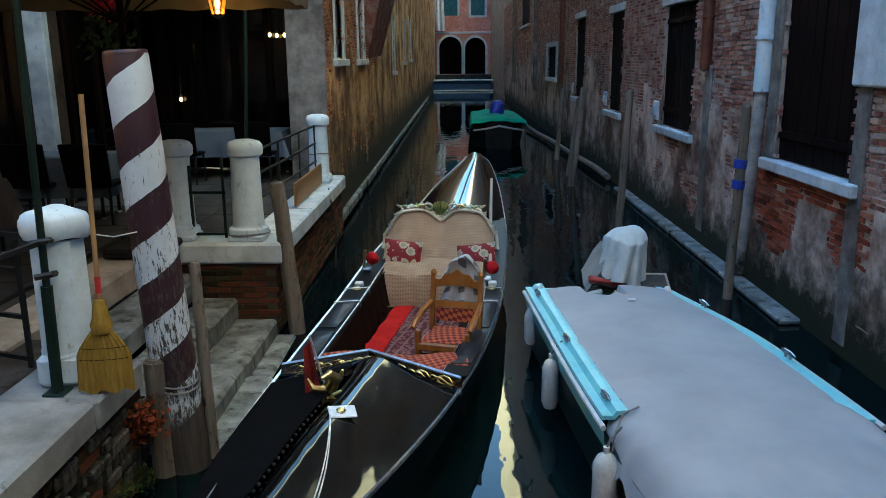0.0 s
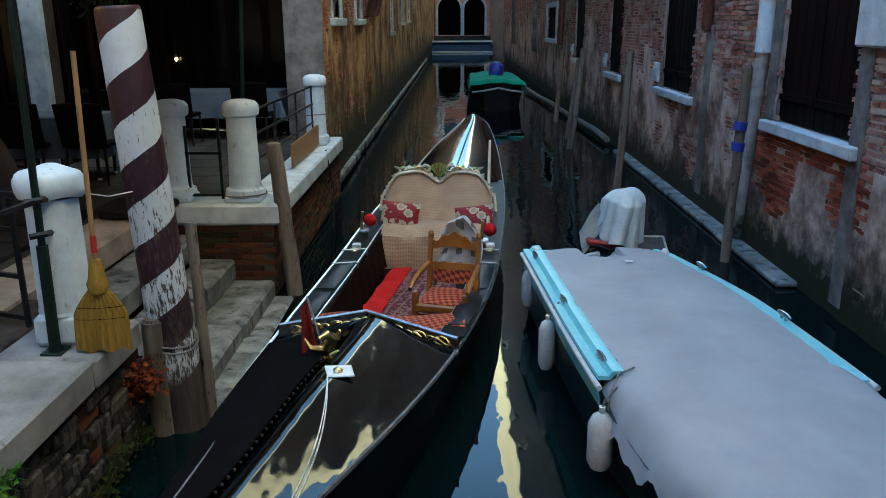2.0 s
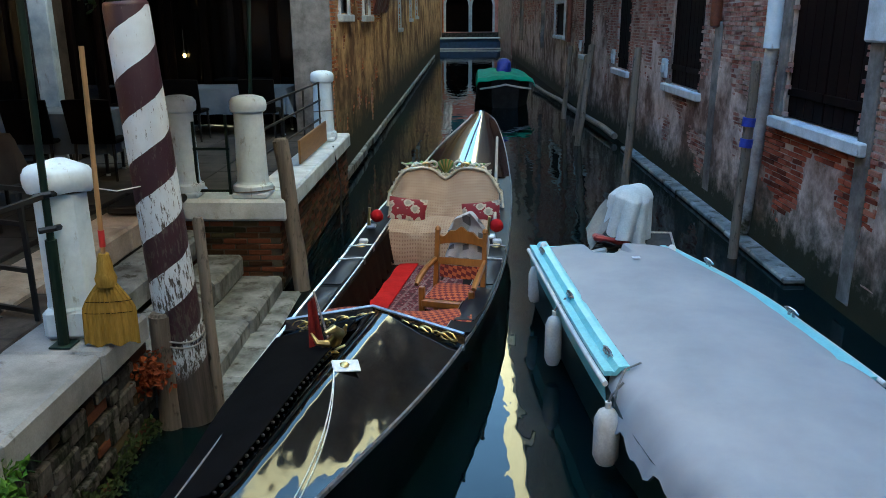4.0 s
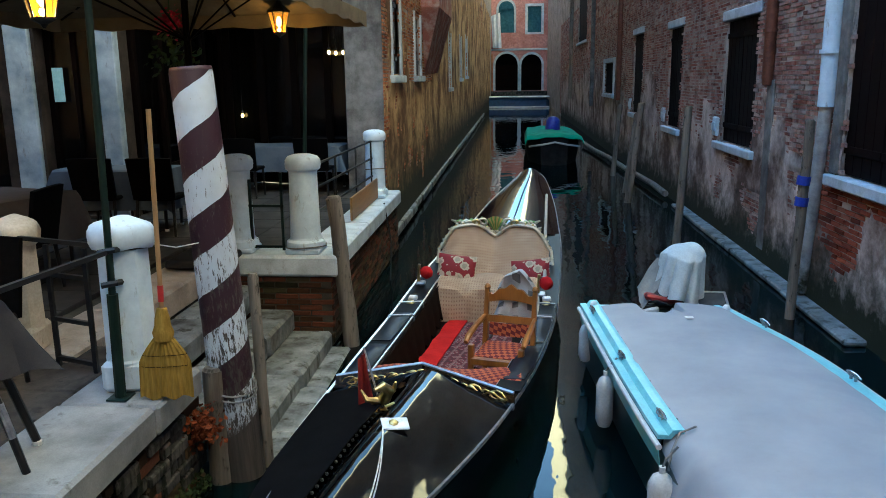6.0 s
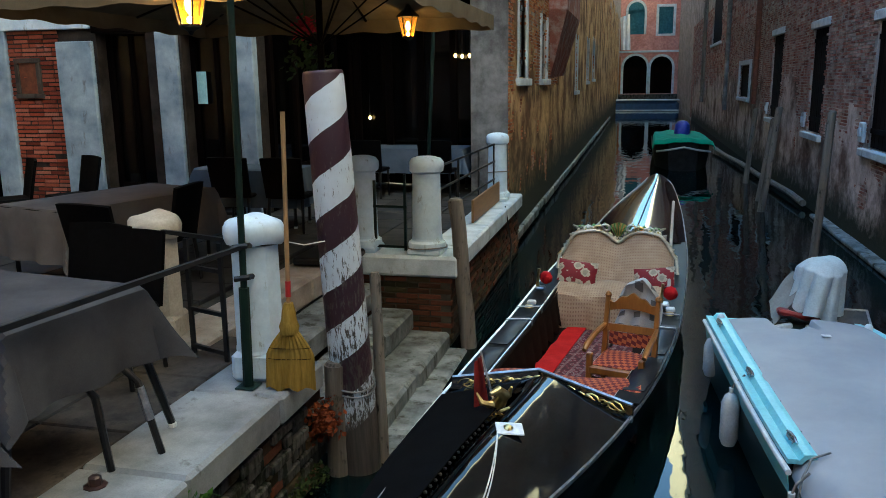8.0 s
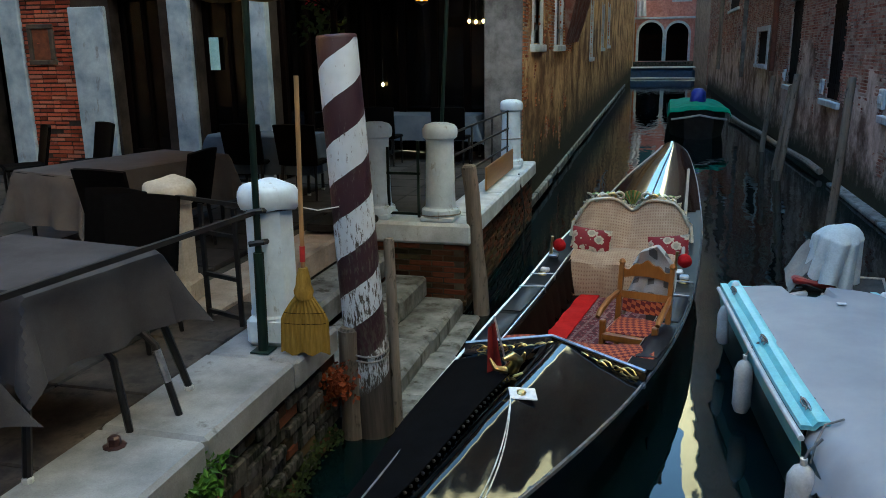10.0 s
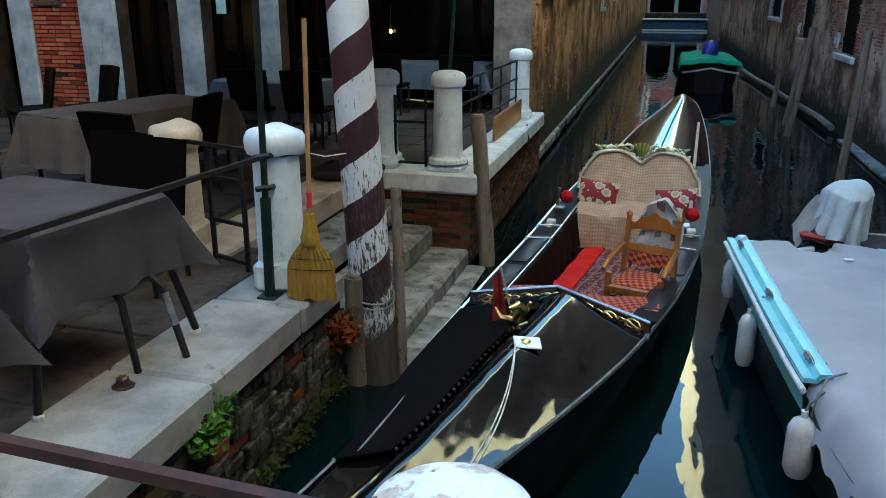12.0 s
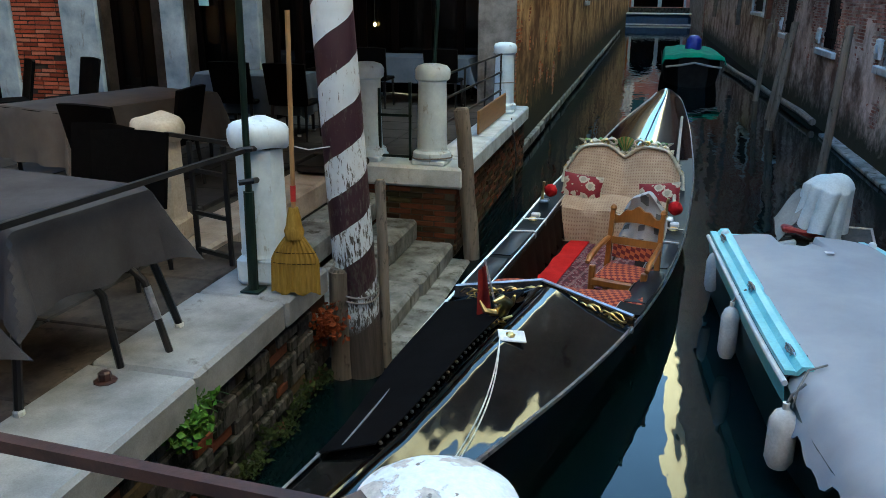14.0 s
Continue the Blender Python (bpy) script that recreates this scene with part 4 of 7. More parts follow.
def stripe_mat():
    """Spiral bands of cracked white and plum paint; bare grey wood low down."""
    m, nt, b = nodes_of("striped_pole_paint")
    v = coords(nt)
    sep = nt.nodes.new("ShaderNodeSeparateXYZ")
    nt.links.new(v, sep.inputs[0])
    ang = calc(nt, "DIVIDE", calc(nt, "ARCTAN2", sep.outputs[1], sep.outputs[0]), 2 * math.pi)
    wob = calc(nt, "MULTIPLY", calc(nt, "SUBTRACT", noise_tex(nt, v, 9, 5), 0.5), 0.05)
    s = calc(nt, "FRACT", calc(nt, "ADD", calc(nt, "ADD", calc(nt, "MULTIPLY", sep.outputs[2], 1 / STRIPE), calc(nt, "MULTIPLY", ang, -1.0)), calc(nt, "ADD", wob, STRIPE_AT)))
    band = calc(nt, "GREATER_THAN", s, 0.5)
    flake = noise_tex(nt, coords(nt, (1, 1, 0.22)), 48, 7, 0.75)
    wear = calc(nt, "ADD", flake, calc(nt, "MULTIPLY", calc(nt, "SUBTRACT", 1.6, sep.outputs[2]), 0.07))
    wood = ramp(nt, noise_tex(nt, coords(nt, (1, 1, 0.05)), 30, 6), [(0.3, (0.02, 0.018, 0.016)), (0.7, (0.10, 0.085, 0.075))])
    tone = ramp(nt, noise_tex(nt, v, 5, 6), [(0.3, (0.8, 0.8, 0.8)), (0.7, (1, 1, 1))])
    col = mix(nt, band, (0.62, 0.70, 0.78), (0.034, 0.009, 0.018))
    col = mix(nt, 1.0, col, tone, "MULTIPLY")
    col = mix(nt, ramp(nt, wear, [(0.555, (0, 0, 0)), (0.58, (1, 1, 1))]), col, wood)
    low = calc(nt, "ADD", sep.outputs[2], calc(nt, "MULTIPLY", calc(nt, "SUBTRACT", flake, 0.5), 1.2))
    col = mix(nt, ramp(nt, low, [(0.30, (1, 1, 1)), (0.42, (0, 0, 0))]), col, wood)
    nt.links.new(col, b.inputs["Base Color"])
    b.inputs["Roughness"].default_value = 0.55
    bump(nt, b, flake, 0.4, 0.008)
    return m


STRIPE, STRIPE_AT = 0.535, 0.10
pole = thing("mooring_pole", "thick mooring pole with peeling white and plum spiral stripes", "mooring pole", m=pose(-1.90, 5.18, 0.0, 0, -3.3, 0))
bm = bmesh.new()
lathe(bm, [(0.155, -0.8), (0.155, 0.4), (0.15, 1.2), (0.145, 2.2), (0.14, 2.86), (0.13, 2.885), (0.01, 2.89)], 32, wobble=0.03)
part("shaft", bm, stripe_mat(), pole, smooth=True)
bm = bmesh.new()
lathe(bm, [(0.139, 2.872), (0.136, 2.888), (0.128, 2.896), (0.01, 2.898)], 32)
part("top_band", bm, plain("plum_cap", (0.04, 0.012, 0.02), (0.05, 0.016, 0.026), 8, 0.5), pole, smooth=True)
bm = bmesh.new()
for z in (0.62, 0.66):
    tube(bm, [(0.165 * math.cos(a), 0.165 * math.sin(a), z + 0.02 * math.sin(a * 2)) for a in [k * math.pi / 12 for k in range(25)]], 0.007, 5)
part("wire", bm, plain("galvanised_wire", (0.2, 0.2, 0.2), (0.4, 0.4, 0.4), 20, 0.5, metal=0.6), pole)


def pile(x0, y0, x1, y1, z1, r, label, z0=-0.8, wob=0.03, group="weathered mooring posts"):
    p = thing("mooring_post", label, "mooring post", group)
    bm = bmesh.new()
    n = 8
    pts = [(x0 + (x1 - x0) * k / n + wob * noise.noise((k, x0, 1)), y0 + (y1 - y0) * k / n + wob * noise.noise((k, y0, 7)), z0 + (z1 - z0) * k / n) for k in range(n + 1)]
    tube(bm, pts, [r * (1.05 - 0.12 * k / n + 0.06 * noise.noise((k * 0.9, x0, 3))) for k in range(n + 1)], 12)
    part("trunk", bm, OLD_WOOD, p, smooth=True)
    bm = bmesh.new()
    d = Vector((x1 - x0, y1 - y0, z1 - z0)).normalized()
    e = Vector((x1, y1, z1))
    tube(bm, [e - d * 0.01, e + d * 0.02], [r * 0.9, r * 0.7], 12)
    part("top", bm, OLD_WOOD, p)
    return p


pile(-1.74, 5.3, -1.78, 5.3, 1.45, 0.042, "grey wooden pile beside the striped pole", -0.8, 0.01)
pile(-2.02, 5.06, -2.02, 5.06, 0.84, 0.085, "short dark wooden pile against the quay", -0.8, 0.01)
pile(-1.6, 8.02, -1.80, 8.02, 1.60, 0.085, "leaning grey wooden post beside the kerb")
pile(2.74, 13.1, 2.86, 13.1, 2.30, 0.065, "leaning grey wooden mooring post near the wall")
p2 = pile(3.26, 9.2, 3.337, 9.2, 2.28, 0.056, "leaning grey wooden mooring post with blue bands")
pile(2.60, 18.0, 2.90, 18.0, 2.20, 0.075, "leaning grey wooden mooring post near the wall")
pile(2.75, 19.6, 3.05, 19.6, 1.9, 0.07, "leaning grey wooden mooring post near the wall")
pile(2.9, 23.0, 3.1, 23.0, 2.0, 0.07, "leaning grey wooden mooring post near the wall")
for z in (1.38, 1.62):
    bm = bmesh.new()
    x = 3.26 + 0.077 * (z + 0.8) / 3.08
    tube(bm, [(x - 0.005, 9.2, z - 0.05), (x + 0.005, 9.2, z + 0.05)], 0.074, 14)
    part("blue_band", bm, BLUE_PAINT, p2, "bright blue painted band")


# ---------------------------------------------------------------- gondola
def lerp_table(table, y):
    """A smooth curve through the rows of a table, by its first column."""
    n = len(table)
    if y <= table[0][0]:
        return list(table[0][1:])
    if y >= table[-1][0]:
        return list(table[-1][1:])
    k = next(i for i in range(n - 1) if y <= table[i + 1][0])

    def slope(i, c):
        a, b = max(0, i - 1), min(n - 1, i + 1)
        return (table[b][c] - table[a][c]) / (table[b][0] - table[a][0])
    w = table[k + 1][0] - table[k][0]
    t = (y - table[k][0]) / w
    h0, h1, h2, h3 = 2 * t ** 3 - 3 * t * t + 1, t ** 3 - 2 * t * t + t, 3 * t * t - 2 * t ** 3, t ** 3 - t * t
    return [h0 * table[k][c] + h1 * w * slope(k, c) + h2 * table[k + 1][c] + h3 * w * slope(k + 1, c) for c in range(1, len(table[0]))]


# along y: left edge, right edge, height of the gunwale
HULL = [(1.2, -1.13, -1.05, 1.15), (2.2, -1.30, -0.86, 0.86), (3.2, -1.31, -0.59, 0.68), (4.3, -1.35, -0.23, 0.58), (5.2, -1.32, 0.03, 0.53), (6.3, -1.25, 0.28, 0.50),
        (7.5, -1.14, 0.47, 0.50), (8.9, -1.02, 0.60, 0.52), (10.2, -0.82, 0.69, 0.59), (11.5, -0.54, 0.72, 0.70), (12.7, -0.26, 0.71, 0.86), (13.9, 0.12, 0.63, 1.05), (14.35, 0.22, 0.55, 1.10)]


def gunwale(y):
    return lerp_table(HULL, y)


BLACK = plain("black_lacquer", (0.002, 0.002, 0.0022), (0.005, 0.005, 0.0055), 3, 0.07, grain=12, bumpy=0.05, dist=0.006, spec=0.5)


def deck_mat():
    """Black lacquer with slow waves, so that reflections break into patches."""
    m, nt, b = nodes_of("worn_black_deck")
    v = coords(nt)
    col = ramp(nt, noise_tex(nt, v, 5, 6), [(0.3, (0.0010, 0.0010, 0.0011)), (0.7, (0.0026, 0.0025, 0.0024))])
    nt.links.new(col, b.inputs["Base Color"])
    b.inputs["Specular IOR Level"].default_value = 0.14
    scuff = noise_tex(nt, v, 14, 6, 0.7)
    nt.links.new(ramp(nt, scuff, [(0.45, (0.03, 0.03, 0.03)), (0.75, (0.14, 0.14, 0.14))]), b.inputs["Roughness"])
    wave = noise_tex(nt, coords(nt, (1.0, 0.45, 1.0)), 6.5, 1, 0.4)
    slow = noise_tex(nt, coords(nt, (1.0, 0.5, 1.0)), 2.4, 1, 0.4)
    bump(nt, b, calc(nt, "ADD", slow, calc(nt, "MULTIPLY", wave, 0.4)), 0.5, 0.03)
    return m


DECK = deck_mat()
BLACK_MAT = plain("black_canvas", (0.002, 0.002, 0.0025), (0.005, 0.005, 0.006), 5, 0.8, grain=200, spec=0.03)
SATIN_BLACK = plain("satin_black_paint", (0.002, 0.002, 0.0022), (0.005, 0.005, 0.0055), 4, 0.45, grain=30, spec=0.08)
SEAT_BLACK = plain("dark_blue_leather", (0.006, 0.007, 0.011), (0.014, 0.016, 0.024), 6, 0.5, spec=0.25)
TRIM = plain("worn_metal_strip", (0.25, 0.25, 0.26), (0.55, 0.55, 0.56), 16, 0.3, metal=0.8, dirt=(0.03, 0.03, 0.03), dirt_at=0.58)
GOLD = plain("gilt_brass", (0.42, 0.30, 0.10), (0.78, 0.62, 0.30), 10, 0.32, metal=1.0)
CHAIRWOOD = plain("honey_varnished_wood", (0.22, 0.075, 0.015), (0.38, 0.15, 0.035), 5, 0.3, grain=50, stretch=(1, 1, 0.2))
HULLWOOD = plain("red_brown_hull_wood", (0.006, 0.0028, 0.002), (0.016, 0.006, 0.0035), 5, 0.6, spec=0.04)

gondola = thing("gondola", "black lacquered gondola moored in the canal with red furnishings", "gondola")
Y0, Y1, N = 1.2, 14.35, 60
bm = bmesh.new()
rows = []
for i in range(N + 1):
    y = Y0 + (Y1 - Y0) * i / N
    a, b, z = gunwale(y)
    c, h = (a + b) / 2, (b - a) / 2
    keel = -0.25 + 0.55 * max(0, (y - 11.0) / 3.35) ** 2 + 0.5 * max(0, (3.4 - y) / 2.2) ** 2
    prof = [(-1.0, z), (-0.97, z - 0.1), (-0.86, keel + 0.3 * (z - keel)), (-0.6, keel), (0.6, keel), (0.86, keel + 0.3 * (z - keel)), (0.97, z - 0.1), (1.0, z)]
    rows.append([bm.verts.new((c + p * h, y, q)) for p, q in prof])
for p, q in zip(rows, rows[1:]):
    for k in range(7):
        bm.faces.new((p[k], p[k + 1], q[k + 1], q[k]))
bm.faces.new(rows[0])
bm.faces.new(rows[-1][::-1])
part("hull", bm, BLACK, gondola, smooth=True)
for side in (0, 1):
    bm = bmesh.new()

    def rail_top(u, v):
        y = Y0 + (Y1 - Y0) * u
        g = gunwale(y)
        w = 0.018 + (0.026 if side else -0.009) * max(0.0, min(1.0, (5.6 - y) / 1.6))
        return (g[side] + (0.008 - w * v) * (1 if side else -1), y, g[2] + 0.014 - 0.006 * v)
    sheet(bm, rail_top, 110, 3, 0.02)
    part("gunwale_strip", bm, TRIM, gondola, "worn metal strip", True)


def on_deck(y, s, lift=0.0):
    """A point on the gondola's deck: s from -1 at the one gunwale to 1 at the other."""
    a, b, z = gunwale(y)
    return ((a + b) / 2 + s * (b - a) / 2, y, z + lift)


def crown_at(crown, y):
    """The fore deck rises in two hollow slopes to its ridge and flattens towards the gilt board."""
    if y > 6:
        return crown
    a, b, z = gunwale(y)
    return 0.145 * (b - a) - 0.05 * max(0.0, min(1.0, (y - 4.2) / 1.2))


def deck(name, ya, yb, crown, label, material, s0=-1, s1=1, lift=0.0, nv=16):
    bm = bmesh.new()

    def f(u, v):
        y, s = ya + (yb - ya) * u, s0 + (s1 - s0) * v
        return on_deck(y, s, crown_at(crown, y) * ((1 - abs(s)) ** 1.2 if y < 6 else 1 - abs(s) ** 1.8) + lift - 0.012)
    sheet(bm, f, 30, nv, 0.02)
    return part(name, bm, material, gondola, label, True)


deck("fore_deck", 1.3, 5.55, 0.14, "glossy black deck with a raised ridge", DECK)
deck("aft_deck", 10.8, 14.3, 0.10, "glossy black narrow deck", BLACK)
for y0, y1, lift in ((1.4, 5.5, 0.136), (10.9, 14.2, 0.098)):
    bm = bmesh.new()
    tube(bm, [on_deck(y0 + (y1 - y0) * k / 12, 0, crown_at(lift, y0 + (y1 - y0) * k / 12)) for k in range(13)], 0.014, 8)
    part("deck_ridge", bm, DECK, gondola, smooth=True)
for ds in (0.0, 0.075):
    bm = bmesh.new()
    pts = []
    for k in range(17):
        y, q = 4.45 - 1.6 * k / 16, 0.05 + 0.84 * k / 16 + ds * k / 16
        pts.append(on_deck(y, q, crown_at(0.14, y) * (1 - q) ** 1.2 + 0.012))
    tube(bm, pts, 0.0042, 6)
    part("deck_seam", bm, TRIM, gondola, "thin bright metal strip", True)
# side decks with dark padded covers
for s0, s1 in ((-1.0, -0.72), (0.72, 1.0)):
    bm = bmesh.new()
    sheet(bm, lambda u, v: on_deck(5.5 + 5.4 * u, s0 + (s1 - s0) * v, -0.006), 30, 3, 0.03)
    part("side_deck", bm, SATIN_BLACK, gondola)
    bm = bmesh.new()
    edge = s1 if s0 < 0 else s0
    sheet(bm, lambda u, v: on_deck(5.5 + 5.4 * u, edge, -0.42 * v), 30, 3, 0.025)
    part("coaming", bm, HULLWOOD, gondola, "near-black brown inner board")
    bm = bmesh.new()
    tube(bm, [on_deck(5.5 + 5.4 * k / 30, edge, 0.012) for k in range(31)], 0.012, 6)
    part("coaming_trim", bm, TRIM, gondola)
    for ya, yb in ((5.75, 6.55), (6.65, 7.5)):
        bm = bmesh.new()
        sheet(bm, lambda u, v: on_deck(ya + (yb - ya) * u, (s0 + (s1 - s0) * (0.12 + 0.76 * v)), 0.012 + 0.03 * math.sin(math.pi * u) * math.sin(math.pi * v)), 10, 6, 0.02)
        part("side_pad", bm, SEAT_BLACK, gondola, smooth=True)
bm = bmesh.new()
sheet(bm, lambda u, v: (on_deck(5.4 + 5.6 * u, -0.72 + 1.44 * v)[0], 5.4 + 5.6 * u, 0.10), 20, 6, 0.02)
part("floor_board", bm, HULLWOOD, gondola)


# ---------------------------------------------------------------- fabrics
def grid_mat(name, a, b, c, fx, fy, rough=0.85, kind="dots", turn=(0, 0, 0)):
    """Woven fabric: dots in rows, or a diagonal check, over a mottled ground."""
    m, nt, bs = nodes_of(name)
    v = coords(nt, turn=turn)
    sep = nt.nodes.new("ShaderNodeSeparateXYZ")
    nt.links.new(v, sep.inputs[0])
    up = calc(nt, "ADD", sep.outputs[1], sep.outputs[2])
    sx = calc(nt, "SINE", calc(nt, "MULTIPLY", sep.outputs[0], fx))
    sy = calc(nt, "SINE", calc(nt, "MULTIPLY", up, fy))
    if kind == "dots":
        d = calc(nt, "MULTIPLY", calc(nt, "GREATER_THAN", sx, 0.15), calc(nt, "GREATER_THAN", sy, 0.2))
    else:
        d = calc(nt, "GREATER_THAN", calc(nt, "MULTIPLY", sx, sy), 0.0)
    ground = ramp(nt, noise_tex(nt, v, 7, 6), [(0.3, a), (0.7, b)])
    col = mix(nt, d, ground, c)
    col = mix(nt, 0.4, col, ramp(nt, noise_tex(nt, v, 120, 3), [(0.3, (0.5, 0.5, 0.5)), (0.7, (1, 1, 1))]), "MULTIPLY")
    nt.links.new(col, bs.inputs["Base Color"])
    bs.inputs["Roughness"].default_value = rough
    bump(nt, bs, noise_tex(nt, v, 150, 2), 0.3, 0.004)
    return m


def spot_mat(name, ground, spot, heart, scale):
    m, nt, bs = nodes_of(name)
    v = coords(nt)
    vo = nt.nodes.new("ShaderNodeTexVoronoi")
    vo.inputs["Scale"].default_value = scale
    jit = nt.nodes.new("ShaderNodeTexNoise")
    jit.inputs["Scale"].default_value = scale * 2.6
    nt.links.new(v, jit.inputs["Vector"])
    nt.links.new(mix(nt, 0.055, v, jit.outputs["Color"]), vo.inputs["Vector"])
    col = ramp(nt, vo.outputs["Distance"], [(0.0, heart), (0.28, heart), (0.30, spot), (0.44, spot), (0.46, ground), (1.0, ground)])
    col = mix(nt, 0.4, col, ramp(nt, noise_tex(nt, v, 90, 3), [(0.3, (0.5, 0.5, 0.5)), (0.7, (1, 1, 1))]), "MULTIPLY")
    nt.links.new(col, bs.inputs["Base Color"])
    bs.inputs["Roughness"].default_value = 0.75
    return m


def carpet_mat():
    m, nt, bs = nodes_of("oriental_carpet")
    v = coords(nt, turn=(0, 0, radians(13)))
    sep = nt.nodes.new("ShaderNodeSeparateXYZ")
    nt.links.new(v, sep.inputs[0])
    vo = nt.nodes.new("ShaderNodeTexVoronoi")
    vo.inputs["Scale"].default_value = 17
    vo.distance = "MANHATTAN"
    nt.links.new(v, vo.inputs["Vector"])
    col = ramp(nt, vo.outputs["Distance"], [(0.0, (0.26, 0.05, 0.06)), (0.2, (0.18, 0.018, 0.03)), (0.34, (0.03, 0.012, 0.018)), (0.5, (0.30, 0.22, 0.20)), (0.62, (0.15, 0.012, 0.022)), (1, (0.06, 0.01, 0.015))])
    st = calc(nt, "SINE", calc(nt, "MULTIPLY", sep.outputs[0], 62))
    col = mix(nt, calc(nt, "MULTIPLY", calc(nt, "GREATER_THAN", st, 0.75), 0.45), col, (0.26, 0.17, 0.15))
    col = mix(nt, 0.4, col, ramp(nt, noise_tex(nt, v, 120, 3), [(0.3, (0.5, 0.5, 0.5)), (0.7, (1, 1, 1))]), "MULTIPLY")
    nt.links.new(col, bs.inputs["Base Color"])
    bs.inputs["Roughness"].default_value = 0.95
    return m


THROW = grid_mat("beige_woven_throw", (0.33, 0.215, 0.135), (0.50, 0.36, 0.24), (0.29, 0.18, 0.115), 210, 118)
CHECK = grid_mat("orange_check_fabric", (0.42, 0.08, 0.03), (0.52, 0.13, 0.04), (0.15, 0.012, 0.012), 85, 85, kind="check", turn=(0, 0, radians(28)))
CUSHION = spot_mat("red_floral_fabric", (0.20, 0.004, 0.010), (0.46, 0.38, 0.28), (0.30, 0.26, 0.19), 9)
CARPET = carpet_mat()
RED_PILE = plain("bright_red_runner", (0.42, 0.006, 0.008), (0.58, 0.014, 0.014), 8, 0.9)
RED_POM = plain("red_wool", (0.36, 0.006, 0.012), (0.5, 0.015, 0.02), 14, 0.95, grain=150, bumpy=0.8)
SILVERGILT = plain("worn_silver_gilt", (0.45, 0.40, 0.28), (0.75, 0.72, 0.60), 14, 0.4, metal=0.35)
GREENGILT = plain("green_gilt", (0.10, 0.22, 0.06), (0.22, 0.36, 0.12), 9, 0.4, metal=0.4)
FLAG_RED = plain("dark_red_flag", (0.10, 0.006, 0.005), (0.18, 0.014, 0.01), 8, 0.85)
WHITE_PLATE = plain("white_enamel", (0.66, 0.68, 0.70), (0.78, 0.8, 0.82), 8, 0.4)
PLAID = grid_mat("plaid_blanket", (0.42, 0.42, 0.42), (0.56, 0.56, 0.56), (0.16, 0.15, 0.15), 46, 46, kind="dots")

# ---------------------------------------------------------------- sofa on the gondola
sofa = thing("sofa", "heart-backed double seat under a beige woven throw", "sofa", m=pose(-0.19, 8.95, 0.12, 0, 0, -3))


def back_top(s):
    """Outline of the double-lobed back, s from -1 to 1."""
    return 0.855 - 0.09 * math.exp(-(s / 0.18) ** 2) - 0.42 * max(0.0, abs(s) - 0.72) ** 1.6 * 4.2 + 0.03 * math.cos((abs(s) - 0.42) * 5)


bm = bmesh.new()
sheet(bm, lambda u, v: ((2 * u - 1) * 0.66, 0.18 + 0.42 * v + 0.10 * (1 - (2 * u - 1) ** 2), 0.25 + (back_top(2 * u - 1) - 0.25) * v + 0.0), 32, 14, 0.10)
part("backrest", bm, THROW, sofa, "beige throw with rows of small marks", True)
bm = bmesh.new()


def seat_fn(u, v):
    x = (2 * u - 1) * (0.66 + 0.02 * math.sin(v * 9))
    if v < 0.55:
        t = v / 0.55
        return (x, 0.36 - 0.74 * t, 0.33 + 0.05 * math.sin(math.pi * t) + 0.012 * math.sin(u * 17))
    t = (v - 0.55) / 0.45
    return (x * (1 + 0.02 * math.sin(u * 20)), -0.38 - 0.06 * math.sin(t * 1.5) - 0.012 * math.sin(u * 26), 0.33 - 0.33 * t)


sheet(bm, seat_fn, 36, 22, 0.03)
part("seat", bm, THROW, sofa, "beige throw draped to the floor", True)
bm = bmesh.new()
box(bm, (0, 0.0, 0.14), (1.22, 0.66, 0.28), 0.03)
part("seat_box", bm, HULLWOOD, sofa)
bm = bmesh.new()
rim = []
for k in range(61):
    q = -1.03 + 2.06 * k / 60
    rim.append(Vector((q * 0.665, 0.585 + 0.10 * (1 - min(1, q * q)), back_top(max(-1, min(1, q))) + 0.02)))
rim = [rim[0] + Vector((-0.012, -0.14, -0.36)), rim[0] + Vector((-0.02, -0.06, -0.16))] + rim + [rim[-1] + Vector((0.02, -0.06, -0.16)), rim[-1] + Vector((0.012, -0.14, -0.36))]
tube(bm, rim, 0.02, 8)
part("carved_rim", bm, SILVERGILT, sofa, "worn silver-gilt carved rim", True)
for k in range(72):
    q = -1.02 + 2.04 * k / 71
    bm = bmesh.new()
    c = Vector((q * 0.668, 0.61 + 0.10 * (1 - min(1, q * q)), back_top(max(-1, min(1, q))) + 0.030 + 0.012 * math.sin(k * 1.9)))
    d = Vector((0.035 * math.cos(k * 1.3), 0.01, 0.022 + 0.014 * math.sin(k * 2.3)))
    tube(bm, [c - d, c + d * 0.2 + Vector((0, -0.012, 0.006)), c + d], [0.008, 0.021 + 0.006 * math.sin(k * 3.1), 0.007], 6)
    part("carved_leaf", bm, SILVERGILT if k % 5 else GOLD, sofa, smooth=True)
for sx in (-1, 1):
    for k in range(6):
        bm = bmesh.new()
        bmesh.ops.create_icosphere(bm, subdivisions=1, radius=0.033, matrix=Matrix.Translation((sx * (0.69 - 0.004 * k), 0.60 - 0.05 * k, 0.50 - 0.055 * k)))
        part("gilt_bead", bm, SILVERGILT, sofa, smooth=True)
crest = part("crest", bmesh.new(), GOLD, sofa)
crest.location.z = 0.01
